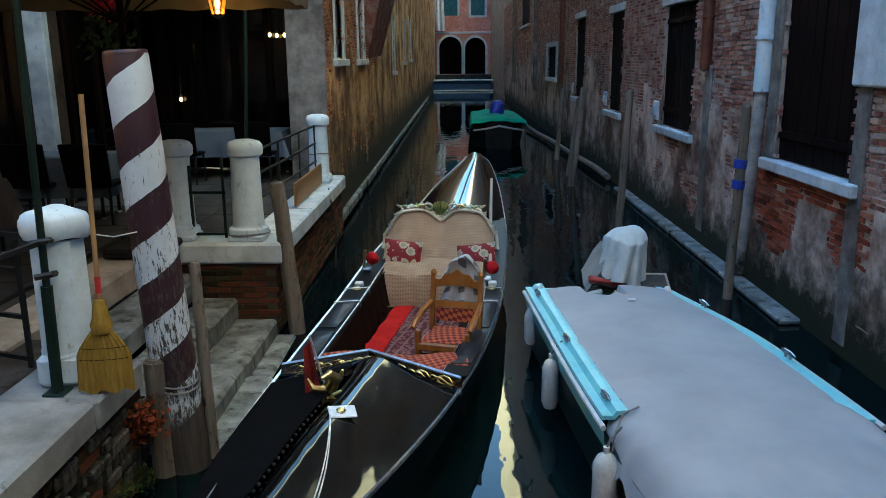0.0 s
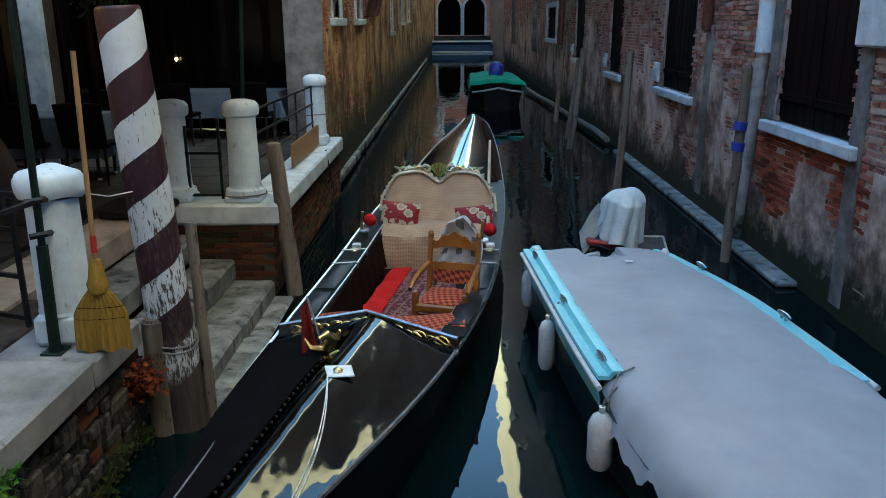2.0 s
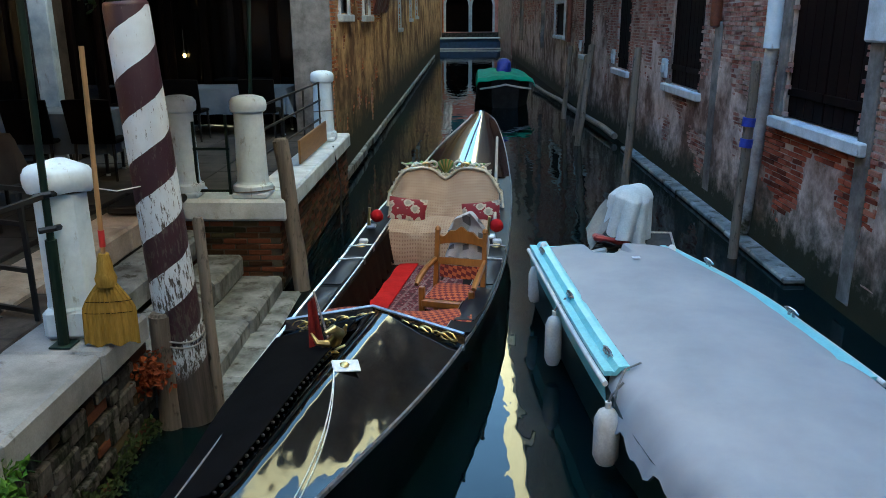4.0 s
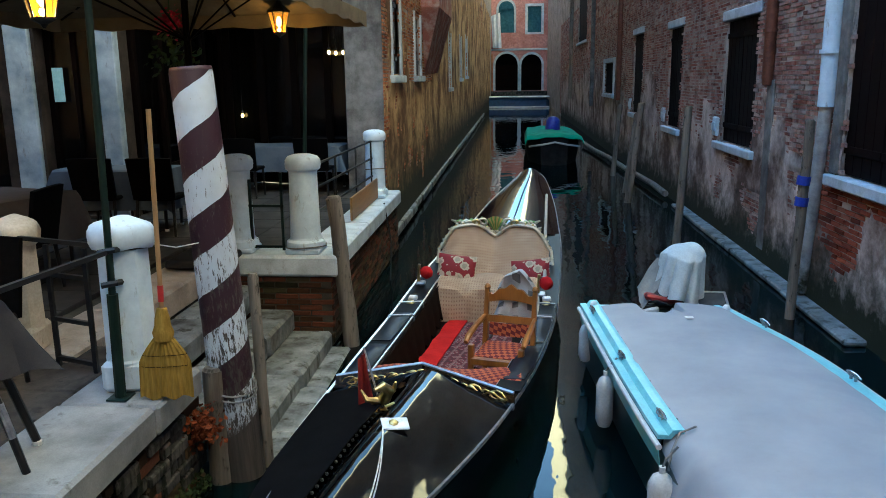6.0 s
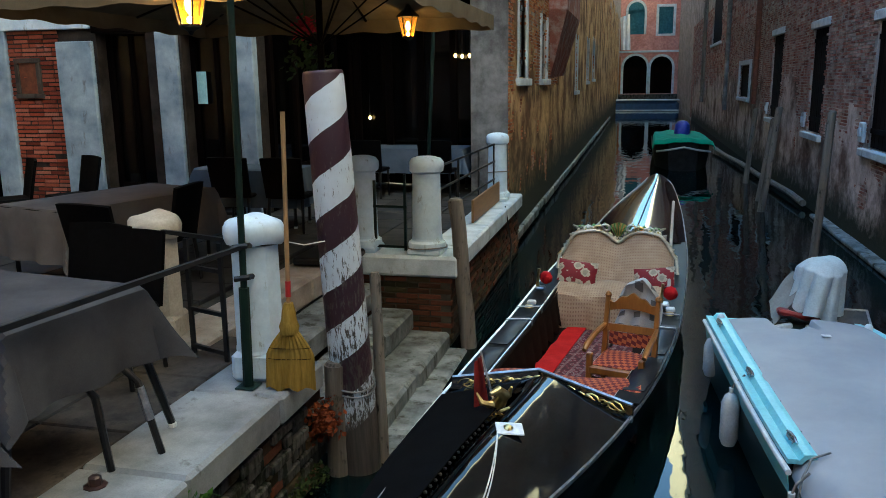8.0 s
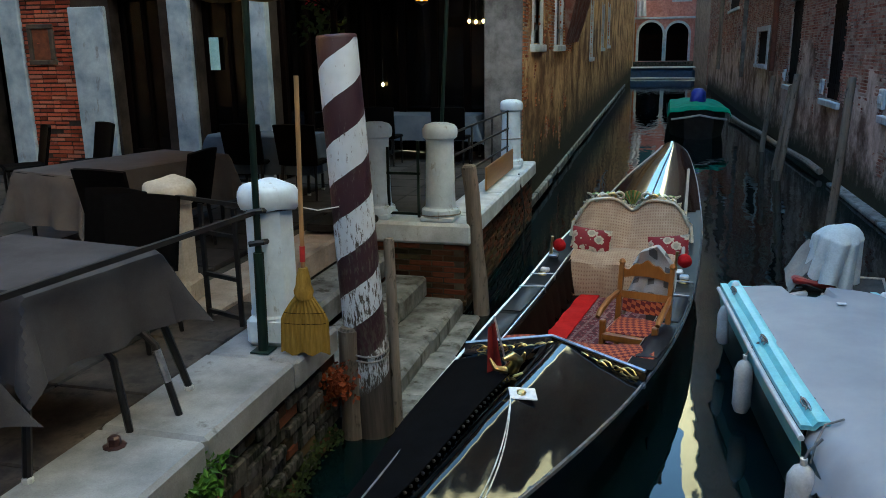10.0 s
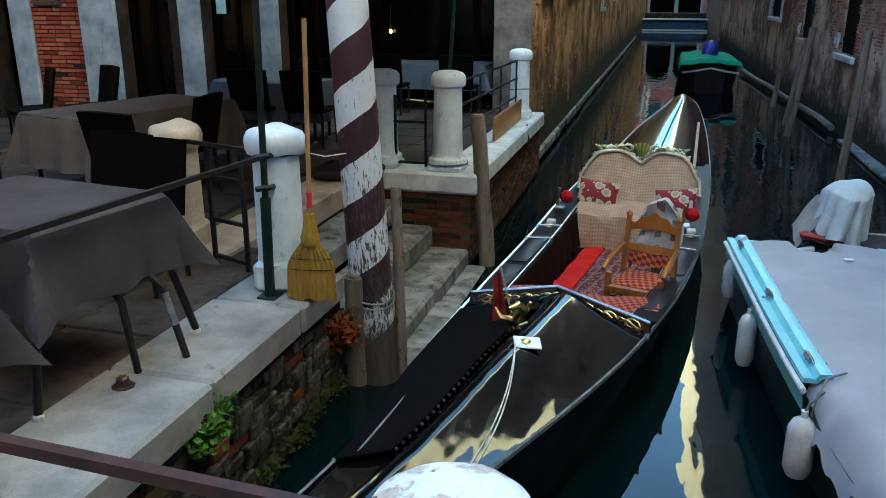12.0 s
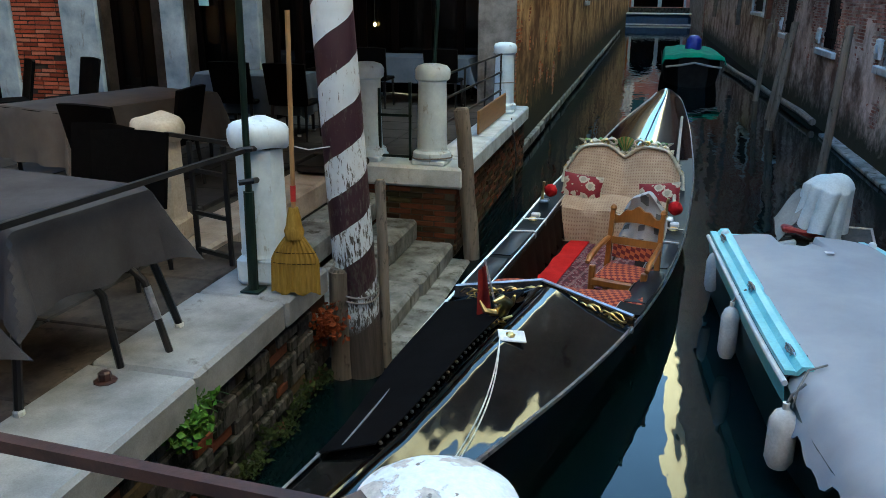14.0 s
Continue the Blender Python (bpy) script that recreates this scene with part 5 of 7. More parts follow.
for k in range(9):
    a = radians(-60 + 15 * k)
    bm = bmesh.new()
    tube(bm, [(0.02 * math.sin(a), 0.70, 0.83), (0.075 * math.sin(a), 0.70, 0.89 + 0.05 * math.cos(a)), (0.11 * math.sin(a), 0.71, 0.92 + 0.075 * math.cos(a))], [0.012, 0.021, 0.014], 6)
    part("shell_rib", bm, GOLD if k % 2 else GREENGILT, crest, smooth=True)
for sx in (-1, 1):
    for k in range(3):
        bm = bmesh.new()
        c = Vector((sx * (0.15 + 0.085 * k), 0.69, 0.925 - 0.012 * k))
        pts = []
        for q in range(10):
            a = 0.4 + q * 0.7
            r = 0.052 * (1 - q / 13) * (1 - 0.12 * k)
            pts.append(c + Vector((sx * r * math.cos(a) * 1.25, -0.015, r * math.sin(a))))
        tube(bm, pts, [0.017] * 8 + [0.02, 0.026], 6)
        part("scroll", bm, GOLD if k == 1 else SILVERGILT, crest, smooth=True)
    for k in range(6):
        bm = bmesh.new()
        tube(bm, [(sx * (0.10 + 0.065 * k), 0.68, 0.88 + 0.012 * k), (sx * (0.17 + 0.065 * k), 0.71, 0.98 - 0.012 * k), (sx * (0.22 + 0.065 * k), 0.68, 0.89 + 0.012 * k)], [0.012, 0.022, 0.010], 6)
        part("scroll", bm, SILVERGILT if k % 2 else GREENGILT, crest, smooth=True)


def cushion(name, label, m, s, material, category="cushion", group=""):
    t = thing(name, label, category, group, m)
    bm = bmesh.new()
    for side in (1, -1):
        sheet(bm, lambda u, v: (s[0] * (u - 0.5) * (1 - 0.05 * math.sin(math.pi * v)), side * s[1] * (max(0, math.sin(math.pi * u) * math.sin(math.pi * v))) ** 0.55, s[2] * (v - 0.5) * (1 - 0.06 * math.sin(math.pi * u))), 14, 14)
    bmesh.ops.remove_doubles(bm, verts=bm.verts, dist=0.002)
    part("cover", bm, material, t, smooth=True)
    return t


cushion("cushion", "red cushion with cream flowers leaning on the sofa back", pose(-0.60, 9.05, 0.60, -32, 6, -2), (0.46, 0.08, 0.36), CUSHION, group="sofa cushions")
cushion("cushion", "red cushion with cream flowers leaning on the sofa back", pose(0.27, 9.02, 0.56, -32, -8, -8), (0.46, 0.08, 0.36), CUSHION, group="sofa cushions")

# ---------------------------------------------------------------- carved chair
chair = thing("carved_armchair", "honey-coloured carved wooden armchair with an orange checked seat", "chair", m=pose(-0.03, 6.46, 0.12, 0, 0, -15))
W2 = 0.215
for sx in (-1, 1):
    bm = bmesh.new()
    span(bm, (sx * W2 - 0.025, -0.235, 0), (sx * W2 + 0.025, -0.185, 0.50), 0.008)
    part("leg", bm, CHAIRWOOD, chair)
    bm = bmesh.new()
    tube(bm, [(sx * W2, 0.20, 0), (sx * W2, 0.20, 0.4), (sx * W2, 0.27, 0.86)], [0.03, 0.03, 0.026], 4)
    lathe(bm, [(0.02, 0.0), (0.032, 0.02), (0.02, 0.045), (0.004, 0.055)], 8, (sx * W2, 0.272, 0.855))
    part("back_post", bm, CHAIRWOOD, chair)
    bm = bmesh.new()
    tube(bm, [(sx * (W2 + 0.01), 0.22, 0.62), (sx * (W2 + 0.025), 0.0, 0.60), (sx * (W2 + 0.03), -0.2, 0.56), (sx * (W2 + 0.03), -0.26, 0.53)], [0.022, 0.025, 0.028, 0.02], 8)
    part("armrest", bm, CHAIRWOOD, chair, smooth=True)
    bm = bmesh.new()
    span(bm, (sx * W2 - 0.015, -0.19, 0.10), (sx * W2 + 0.015, 0.19, 0.14), 0.005)
    part("stretcher", bm, CHAIRWOOD, chair)
bm = bmesh.new()
box(bm, (0, -0.01, 0.36), (0.44, 0.46, 0.07), 0.012)
part("seat_frame", bm, CHAIRWOOD, chair)
bm = bmesh.new()
sheet(bm, lambda u, v: ((u - 0.5) * 0.40, (v - 0.5) * 0.42, 0.40 + 0.035 * (math.sin(math.pi * u) * math.sin(math.pi * v)) ** 0.5), 12, 12, 0.02)
part("seat", bm, CHECK, chair, "orange and dark red checked seat pad", True)
bm = bmesh.new()
sheet(bm, lambda u, v: ((u - 0.5) * 0.36, 0.205 - 0.02 * math.sin(math.pi * u) + 0.015 * v, 0.46 + 0.11 * v), 10, 6, 0.02)
part("back_pad", bm, CHECK, chair, "orange checked back pad", True)
bm = bmesh.new()
sheet(bm, lambda u, v: ((u - 0.5) * 0.40, 0.215 + 0.01 * v, 0.575 + 0.06 * v), 10, 4, 0.03)
part("lower_slat", bm, CHAIRWOOD, chair)
bm = bmesh.new()
sheet(bm, lambda u, v: ((u - 0.5) * 0.42, 0.255, 0.74 + 0.03 * math.sin(math.pi * u) + v * (0.075 + 0.055 * math.sin(math.pi * u) ** 3 + 0.012 * math.cos(u * 25))), 24, 4, 0.028)
part("crest_rail", bm, CHAIRWOOD, chair, "scalloped carved top rail")
bm = bmesh.new()
span(bm, (-0.2, -0.225, 0.10), (0.2, -0.2, 0.30), 0.006)
part("front_board", bm, HULLWOOD, chair)
bm = bmesh.new()
sheet(bm, lambda u, v: (0.03 + (u - 0.5) * (0.34 + 0.06 * v) + 0.02 * math.sin(v * 5), 0.315 + 0.05 * math.sin(math.pi * min(1, v * 1.6)) + 0.016 * math.sin(u * 14 + v * 3), 1.02 - 0.16 * (2 * u - 1.1) ** 2 - 0.46 * v + 0.012 * math.sin(u * 11)), 18, 18, 0.03)
bl = part("blanket", bm, PLAID, None, smooth=True)
bl.matrix_basis = pose(-0.03, 6.46, 0.14, 0, 0, -15)
tagged(bl, "folded grey plaid blanket hung behind the chair back", "blanket")

# carpet, runner, bench
bm = bmesh.new()
sheet(bm, lambda u, v: (-0.82 + 0.27 * v + (0.82 - 0.2 * v) * u, 6.15 + 2.3 * v, 0.134 + 0.004 * math.sin(u * 9 + v * 13)), 20, 30, 0.012)
tagged(part("carpet", bm, CARPET, None, smooth=True), "dark red patterned carpet on the gondola floor", "carpet")
bm = bmesh.new()
sheet(bm, lambda u, v: (-1.00 + 0.35 * v + 0.21 * u, 6.2 + 2.3 * v, 0.150 + 0.01 * math.sin(v * 30) * (1 - u)), 8, 40, 0.01)
tagged(part("runner", bm, RED_PILE, None, smooth=True), "bright red runner beside the carpet", "carpet")
bench = thing("bench", "low bench with a red checked cushion behind the gilt board", "bench")
bm = bmesh.new()
sheet(bm, lambda u, v: (-1.08 + 1.2 * u, 5.70 + 0.10 * abs(u - 0.4) * -1 + 0.42 * v, 0.50 + 0.03 * math.sin(math.pi * v) + 0.02 * math.sin(u * 8)), 24, 8, 0.05)
part("cushion", bm, CHECK, bench, "red and orange checked cushion", True)
bm = bmesh.new()
span(bm, (-1.08, 5.72, 0.12), (0.1, 6.04, 0.46), 0.01)
part("box_seat", bm, HULLWOOD, bench)

# gilt coaming board at the after end of the fore deck
coam = thing("gilt_board", "black coaming board with gilt scrollwork on the deck", "ornamental board")
CEN = Vector((-0.63, 5.60, 0.565))
for name, end in (("left_panel", Vector((-1.28, 5.55, 0.53))), ("right_panel", Vector((0.06, 5.28, 0.53)))):
    d = end - CEN
    bm = bmesh.new()
    sheet(bm, lambda u, v: CEN + d * u + Vector((0, 0.06, 0.11)) * (v * (1 - 0.4 * u)), 12, 4, 0.022)
    pn = part("panel", bm, BLACK, coam)
    bm = bmesh.new()
    tube(bm, [CEN + d * (k / 12) + Vector((0, 0.065, 0.12)) * (1 - 0.4 * k / 12) for k in range(13)], 0.014, 6)
    part("top_strip", bm, TRIM, pn)
    bm = bmesh.new()
    tube(bm, [CEN + d * (k / 12) + Vector((0, -0.03, -0.012)) for k in range(13)], 0.020, 6)
    part("lower_moulding", bm, TRIM, pn)
    bm = bmesh.new()
    tube(bm, [CEN + d * (0.05 + 0.88 * k / 40) + Vector((0, -0.002, 0.052 + 0.026 * math.sin(k * 0.62))) * (1 - 0.4 * k / 40) for k in range(41)], [0.006 + 0.005 * abs(math.sin(k * 0.62)) for k in range(41)], 6)
    part("gilt_vine", bm, GOLD, pn, "gilt carved vine", True)
    for k in range(7):
        bm = bmesh.new()
        c = CEN + d * (0.10 + 0.12 * k) + Vector((0, 0.015, 0.045)) * (1 - 0.05 * k)
        pts = []
        for q in range(9):
            a = q * 0.75 + k * math.pi
            r = 0.046 * (1 - q / 12)
            pts.append(c + d.normalized() * (r * math.cos(a) * 1.5) + Vector((0, 0.5, 0.85)) * (r * math.sin(a)) + Vector((0, -0.012, 0.004)))
        tube(bm, pts, [0.0065] * 8 + [0.012], 5)
        part("scroll", bm, GOLD, pn, smooth=True)
bm = bmesh.new()
bmesh.ops.create_icosphere(bm, subdivisions=2, radius=0.05, matrix=Matrix.Translation(CEN + Vector((0, -0.01, 0.05))) @ Matrix.Diagonal((1.0, 0.6, 1.1, 1)))
part("boss", bm, GOLD, coam, "gilt leaf boss", True)

# gilt sea horse ornament with flag and plate
orn = thing("deck_ornament", "gilt sea horse ornament on the fore deck", "ornament", m=pose(-0.80, 4.80, 0.665, 0, 0, 20))
bm = bmesh.new()
tube(bm, [(0.0, 0.1, 0), (-0.03, 0.05, 0.05), (0.02, 0.0, 0.10), (0.04, -0.03, 0.16), (0.0, -0.05, 0.20), (-0.06, -0.08, 0.19)], [0.02, 0.035, 0.045, 0.04, 0.032, 0.014], 10)
tube(bm, [(0.03, 0.02, 0.10), (0.09, 0.05, 0.13), (0.10, 0.02, 0.19)], [0.03, 0.022, 0.008], 8)
tube(bm, [(-0.02, 0.0, 0.08), (-0.1, 0.0, 0.10), (-0.13, 0.03, 0.16)], [0.025, 0.02, 0.006], 8)
part("body", bm, GOLD, orn, smooth=True)
for a in (0.4, 1.9, 3.5, 5.0):
    bm = bmesh.new()
    tube(bm, [(0.02 * math.cos(a), 0.02 * math.sin(a), 0.02), (0.09 * math.cos(a), 0.09 * math.sin(a), 0.03), (0.12 * math.cos(a), 0.12 * math.sin(a), -0.01)], [0.02, 0.018, 0.006], 8)
    part("leaf_foot", bm, GOLD, orn, smooth=True)
bm = bmesh.new()
box(bm, (0, 0, 0), (0.17, 0.12, 0.012), 0.005)
pl = part("plate", bm, WHITE_PLATE, None)
pl.matrix_basis = pose(-0.67, 4.50, 0.725, 12, 6, 18)
tagged(pl, "small white plate with a gilt emblem on the deck", "plate")
bm = bmesh.new()
lathe(bm, [(0.03, 0.006), (0.032, 0.012), (0.02, 0.02), (0.005, 0.022)], 7, (-0.01, 0, 0))
part("emblem", bm, GOLD, pl)
flag = thing("pennant", "furled dark red flag on a thin pale staff", "flag")
bm = bmesh.new()
tube(bm, [(-0.80, 4.80, 0.68), (-0.95, 5.02, 1.03)], 0.008, 6)
part("staff", bm, TRIM, flag)
bm = bmesh.new()
sheet(bm, lambda u, v: (-0.945 + 0.075 * v - 0.10 * u * (0.4 + v * 0.8) + 0.012 * math.sin(u * 15), 5.0 - 0.10 * v - 0.02 * math.sin(u * 11), 1.0 - 0.30 * v - 0.05 * u), 12, 12, 0.006)
part("cloth", bm, FLAG_RED, flag, smooth=True)

# rowing fittings, tassels, cords
def pompom(x, y, z, label):
    t = thing("tassel", label, "tassel", "red woollen tassels", pose(x, y, z))
    bm = bmesh.new()
    bmesh.ops.create_icosphere(bm, subdivisions=3, radius=0.07)
    for v in bm.verts:
        v.co *= 1 + 0.16 * noise.noise(v.co * 40)
    part("ball", bm, RED_POM, t, smooth=True)
    bm = bmesh.new()
    tube(bm, [(-0.09, -0.02, -0.12), (-0.085, -0.02, 0.02), (-0.075, -0.02, 0.10)], [0.022, 0.012, 0.018], 8)
    part("brass_horn", bm, GOLD, t, smooth=True)
    bm = bmesh.new()
    box(bm, (-0.06, -0.03, -0.11), (0.10, 0.12, 0.03), 0.01)
    part("foot", bm, TRIM, t)


pompom(-0.90, 8.55, 0.68, "red woollen ball beside a brass horn on the gunwale")
pompom(0.41, 8.12, 0.68, "red woollen ball beside a brass horn on the gunwale")
for side, s in ((-1, -0.86), (1, 0.86)):
    fr = thing("gunwale_frame", "bent metal hand frame fixed on the side deck", "fitting", "gunwale frames")
    for y in (7.3, 7.75):
        bm = bmesh.new()
        a, b = Vector(on_deck(y, side * 0.98, 0.0)), Vector(on_deck(y + 0.05, side * 0.68, 0.0))
        tube(bm, [a, a + Vector((0, 0, 0.06)), b + Vector((0, 0, 0.06)), b - Vector((0, 0, 0.16))], 0.009, 6)
        part("hoop", bm, TRIM, fr, smooth=True)
    bm = bmesh.new()
    tube(bm, [Vector(on_deck(7.3, side * 0.68, 0.06)), Vector(on_deck(7.85, side * 0.68, 0.06))], 0.009, 6)
    part("bar", bm, TRIM, fr)
    lp = thing("mooring_cleat", "brass cleat with a white block on the side deck", "cleat", "side deck cleats")
    bm = bmesh.new()
    box(bm, on_deck(8.0, s, 0.03), (0.09, 0.08, 0.06), 0.01)
    part("block", bm, WHITE_PLATE, lp)
    bm = bmesh.new()
    lathe(bm, [(0.04, 0.0), (0.05, 0.02), (0.035, 0.04), (0.005, 0.045)], 10, on_deck(7.86, s, 0.01))
    part("boss", bm, GOLD, lp, smooth=True)
bm = bmesh.new()
sheet(bm, lambda u, v: (on_deck(6.0 + 2.7 * u, -0.70)[0] + 0.02 + 0.05 * v + 0.025 * abs(math.sin(u * 28)) * v, 6.0 + 2.7 * u, 0.50 - v * (0.30 + 0.08 * abs(math.sin(u * 28)))), 90, 6, 0.01)
tagged(part("swag", bm, plain("dark_brown_velvet", (0.006, 0.003, 0.002), (0.016, 0.007, 0.004), 9, 0.9, spec=0.05), None, smooth=True), "dark scalloped velvet swag along the inner board", "swag")
# oar laid along the far gunwale
oar = thing("oar", "long pale oar lying along the side deck", "oar")
bm = bmesh.new()
tube(bm, [on_deck(8.6, 0.8, 0.07), on_deck(10.6, 0.72, 0.09), on_deck(12.8, 0.80, 0.06)], [0.02, 0.022, 0.02], 8)
part("shaft", bm, plain("pale_oar_wood", (0.35, 0.30, 0.24), (0.5, 0.45, 0.38), 8, 0.5), oar, smooth=True)
# black canvas over one half of the fore deck, hem turned down at its end
bm = bmesh.new()
sheet(bm, lambda u, v: on_deck(2.95 + 2.4 * u, -1.0 + 0.86 * v, 0.022 + crown_at(0.14, 2.95 + 2.4 * u) * v * (1 - 0.03 * u)), 24, 12, 0.008)
tagged(part("deck_cover", bm, BLACK_MAT, None, smooth=True), "black canvas cover over half of the fore deck", "boat cover")
bm = bmesh.new()
tube(bm, [on_deck(2.95, -1.0, 0.03), on_deck(2.94, -0.995, -0.14), on_deck(2.93, -0.97, -0.4)], 0.011, 6)
part("stem_strip", bm, TRIM, gondola)
bm = bmesh.new()
tube(bm, [on_deck(3.0, -0.7, 0.06), on_deck(4.2, -0.74, 0.05)], 0.006, 5)
tube(bm, [on_deck(4.2, -0.74, 0.05), on_deck(4.9, -0.9, 0.04)], 0.006, 5)
part("cover_cord", bm, TRIM, bpy.data.objects["deck_cover"])
for k in range(26):
    bm = bmesh.new()
    y = 3.0 + 0.072 * k
    bmesh.ops.create_icosphere(bm, subdivisions=1, radius=0.011, matrix=Matrix.Translation(on_deck(y, -0.14, 0.022 + crown_at(0.14, y) * 0.86)))
    part("stud", bm, IRON, bpy.data.objects["deck_cover"])


# ---------------------------------------------------------------- covered motorboat
MB_TABLE = [(1.9, 2.10, 2.26), (2.3, 1.85, 2.50), (2.9, 1.50, 2.63), (3.5, 1.20, 2.67), (4.0, 1.045, 2.67), (4.5, 0.955, 2.65), (5.36, 0.868, 2.575), (6.27, 0.80, 2.46), (7.52, 0.71, 2.12)]
TURQ = plain("turquoise_gelcoat", (0.20, 0.58, 0.65), (0.30, 0.70, 0.76), 5, 0.35, grain=60, bumpy=0.05, dirt=(0.12, 0.28, 0.30), dirt_at=0.66)
RUB = plain("white_rubbing_strake", (0.52, 0.54, 0.55), (0.7, 0.72, 0.72), 8, 0.5)
TARP = plain("grey_boat_cover", (0.28, 0.295, 0.325), (0.36, 0.375, 0.405), 1.6, 0.75, grain=200, speck=0.15, bumpy=0.12, dirt=(0.23, 0.24, 0.26), dirt_at=0.68)
DARKGREEN = plain("dark_green_hull_paint", (0.008, 0.03, 0.03), (0.02, 0.05, 0.05), 5, 0.35)
FENDER = plain("scuffed_white_fender", (0.5, 0.5, 0.49), (0.72, 0.72, 0.71), 8, 0.5, dirt=(0.2, 0.19, 0.17), dirt_at=0.6)
ROPE = plain("grey_rope", (0.12, 0.12, 0.12), (0.28, 0.27, 0.26), 40, 0.9)
MBZ = 0.60


def mb(y):
    return lerp_table(MB_TABLE, y)


boat = thing("motorboat", "turquoise motorboat under a grey canvas cover", "motorboat")
bm = bmesh.new()
rows = []
for i in range(41):
    y = 1.9 + 5.62 * i / 40
    a, b = mb(y)
    c, h = (a + b) / 2, (b - a) / 2
    low = MBZ - 0.02 - max(0.0, min(1.0, (4.5 - y) / 0.2)) * (0.10 + 0.28 * max(0, (4.5 - y) / 2.2) ** 1.3)
    h *= 1 - 0.03 * max(0.0, min(1.0, (4.5 - y) / 0.2))
    rows.append([bm.verts.new((c + p * h, y, q)) for p, q in ((-1, low), (-0.97, min(0.35, low - 0.02)), (-0.9, 0.0), (-0.7, -0.3), (0.7, -0.3), (0.9, 0.0), (0.97, min(0.35, low - 0.02)), (1, low))])
for p, q in zip(rows, rows[1:]):
    for k in range(7):
        bm.faces.new((p[k], p[k + 1], q[k + 1], q[k]))
bm.faces.new(rows[0])
bm.faces.new(rows[-1][::-1])
part("hull", bm, DARKGREEN, boat, smooth=True)
for side in (0, 1):
    sg = 1 if side == 0 else -1
    bm = bmesh.new()
    sheet(bm, lambda u, v: (mb(4.62 + 2.90 * u)[side] + sg * 0.16 * v, 4.62 + 2.90 * u, MBZ + 0.01 + (0.035 if v > 0.5 else 0.0)), 24, 6, 0.03)
    part("side_deck", bm, TURQ, boat, "turquoise side deck")
    bm = bmesh.new()
    tube(bm, [(mb(4.55 + 2.97 * k / 30)[side] - sg * 0.012, 4.55 + 2.97 * k / 30, MBZ - 0.012) for k in range(31)], 0.019, 8)
    part("rubbing_strake", bm, RUB, boat, smooth=True)
    bm = bmesh.new()
    sheet(bm, lambda u, v: (mb(4.6 + 2.9 * u)[side] - sg * 0.006 + sg * 0.02 * v, 4.6 + 2.9 * u, MBZ - 0.05 - 0.12 * v), 24, 2, 0.01)
    part("sheer_plank", bm, TURQ, boat)
bm = bmesh.new()
span(bm, (0.73, 7.38, 0.2), (1.17, 7.53, MBZ + 0.03), 0.02)
span(bm, (1.85, 7.38, 0.2), (2.10, 7.53, MBZ + 0.03), 0.02)
span(bm, (1.1, 7.38, 0.2), (1.9, 7.5, MBZ - 0.16), 0.02)
part("transom", bm, TURQ, boat, "turquoise transom with a motor well")
bm = bmesh.new()


def cover(u, v):
    y = 7.32 - 4.9 * v
    a, b = mb(y)
    flat = max(0.0, min(1.0, (4.85 - y) / 0.30))
    ia, ib = a + 0.135 - 0.13 * flat, b - 0.17 + 0.21 * flat
    drop = flat * (abs(2 * u - 1) ** 12) * (0.26 + 0.035 * math.sin(y * 13) + 0.03 * math.sin(y * 29 + 1))
    s = 2 * u - 1
    x = (ia + ib) / 2 + s * (ib - ia) / 2
    z = MBZ + 0.055 + 0.05 * (1 - s * s) * (1 - 0.5 * flat) - drop - 0.26 * max(0, (4.6 - y) / 2.2) ** 1.4
    z += 0.010 * math.sin(y * 5 + s * 3) * (1 - s * s) + 0.014 * noise.noise((x * 3, y * 3, 2)) + flat * 0.022 * math.sin(x * 17 + y * 9) * abs(s) ** 3
    if y > 7.0 and 0.3 < u < 0.62:
        z -= 0.06 * (y - 7.0) / 0.32
        y -= 0.18 * math.sin(math.pi * (u - 0.3) / 0.32) * (y - 7.0) / 0.32
    return (x, y, z)


sheet(bm, cover, 60, 90, 0.012)
cov = part("boat_cover", bm, TARP, None, smooth=True)
tagged(cov, "taut grey canvas cover stretched over the motorboat", "boat cover")
for y in (4.75,):
    bm = bmesh.new()
    tube(bm, [cover(k / 20, (7.32 - 4.75) / 4.9) for k in range(21)], 0.006, 5)
    part("seam", bm, TARP, cov)
bm = bmesh.new()
tube(bm, [(0.97, 4.42, 0.50), (0.995, 4.47, 0.60), (1.06, 4.58, 0.672), (1.17, 4.64, 0.69)], 0.007, 6)
part("tie", bm, ROPE, cov, "grey cover tie")
for k in range(16):
    y = 7.2 - 0.16 * k
    bm = bmesh.new()
    lathe(bm, [(0.010, 0), (0.009, 0.008), (0.003, 0.011)], 6, (mb(y)[0] + 0.165, y, MBZ + 0.06))
    part("snap", bm, IRON, cov)


def fender(x, y, z, r, l, label):
    f = thing("fender", label, "fender", "boat fenders", pose(x, y, z))
    bm = bmesh.new()
    lathe(bm, [(0.01, -l / 2), (r * 0.7, -l / 2 + 0.015), (r, -l / 2 + 0.07), (r, l / 2 - 0.07), (r * 0.7, l / 2 - 0.015), (0.25 * r, l / 2 + 0.01), (0.25 * r, l / 2 + 0.05)], 16)
    part("body", bm, FENDER, f, smooth=True)
    bm = bmesh.new()
    tube(bm, [(0, 0, l / 2 + 0.04), (0.02, 0, MBZ - z - 0.02), (0.09, 0.02, MBZ - z + 0.05)], 0.008, 6)
    part("cord", bm, ROPE, f)
    return f


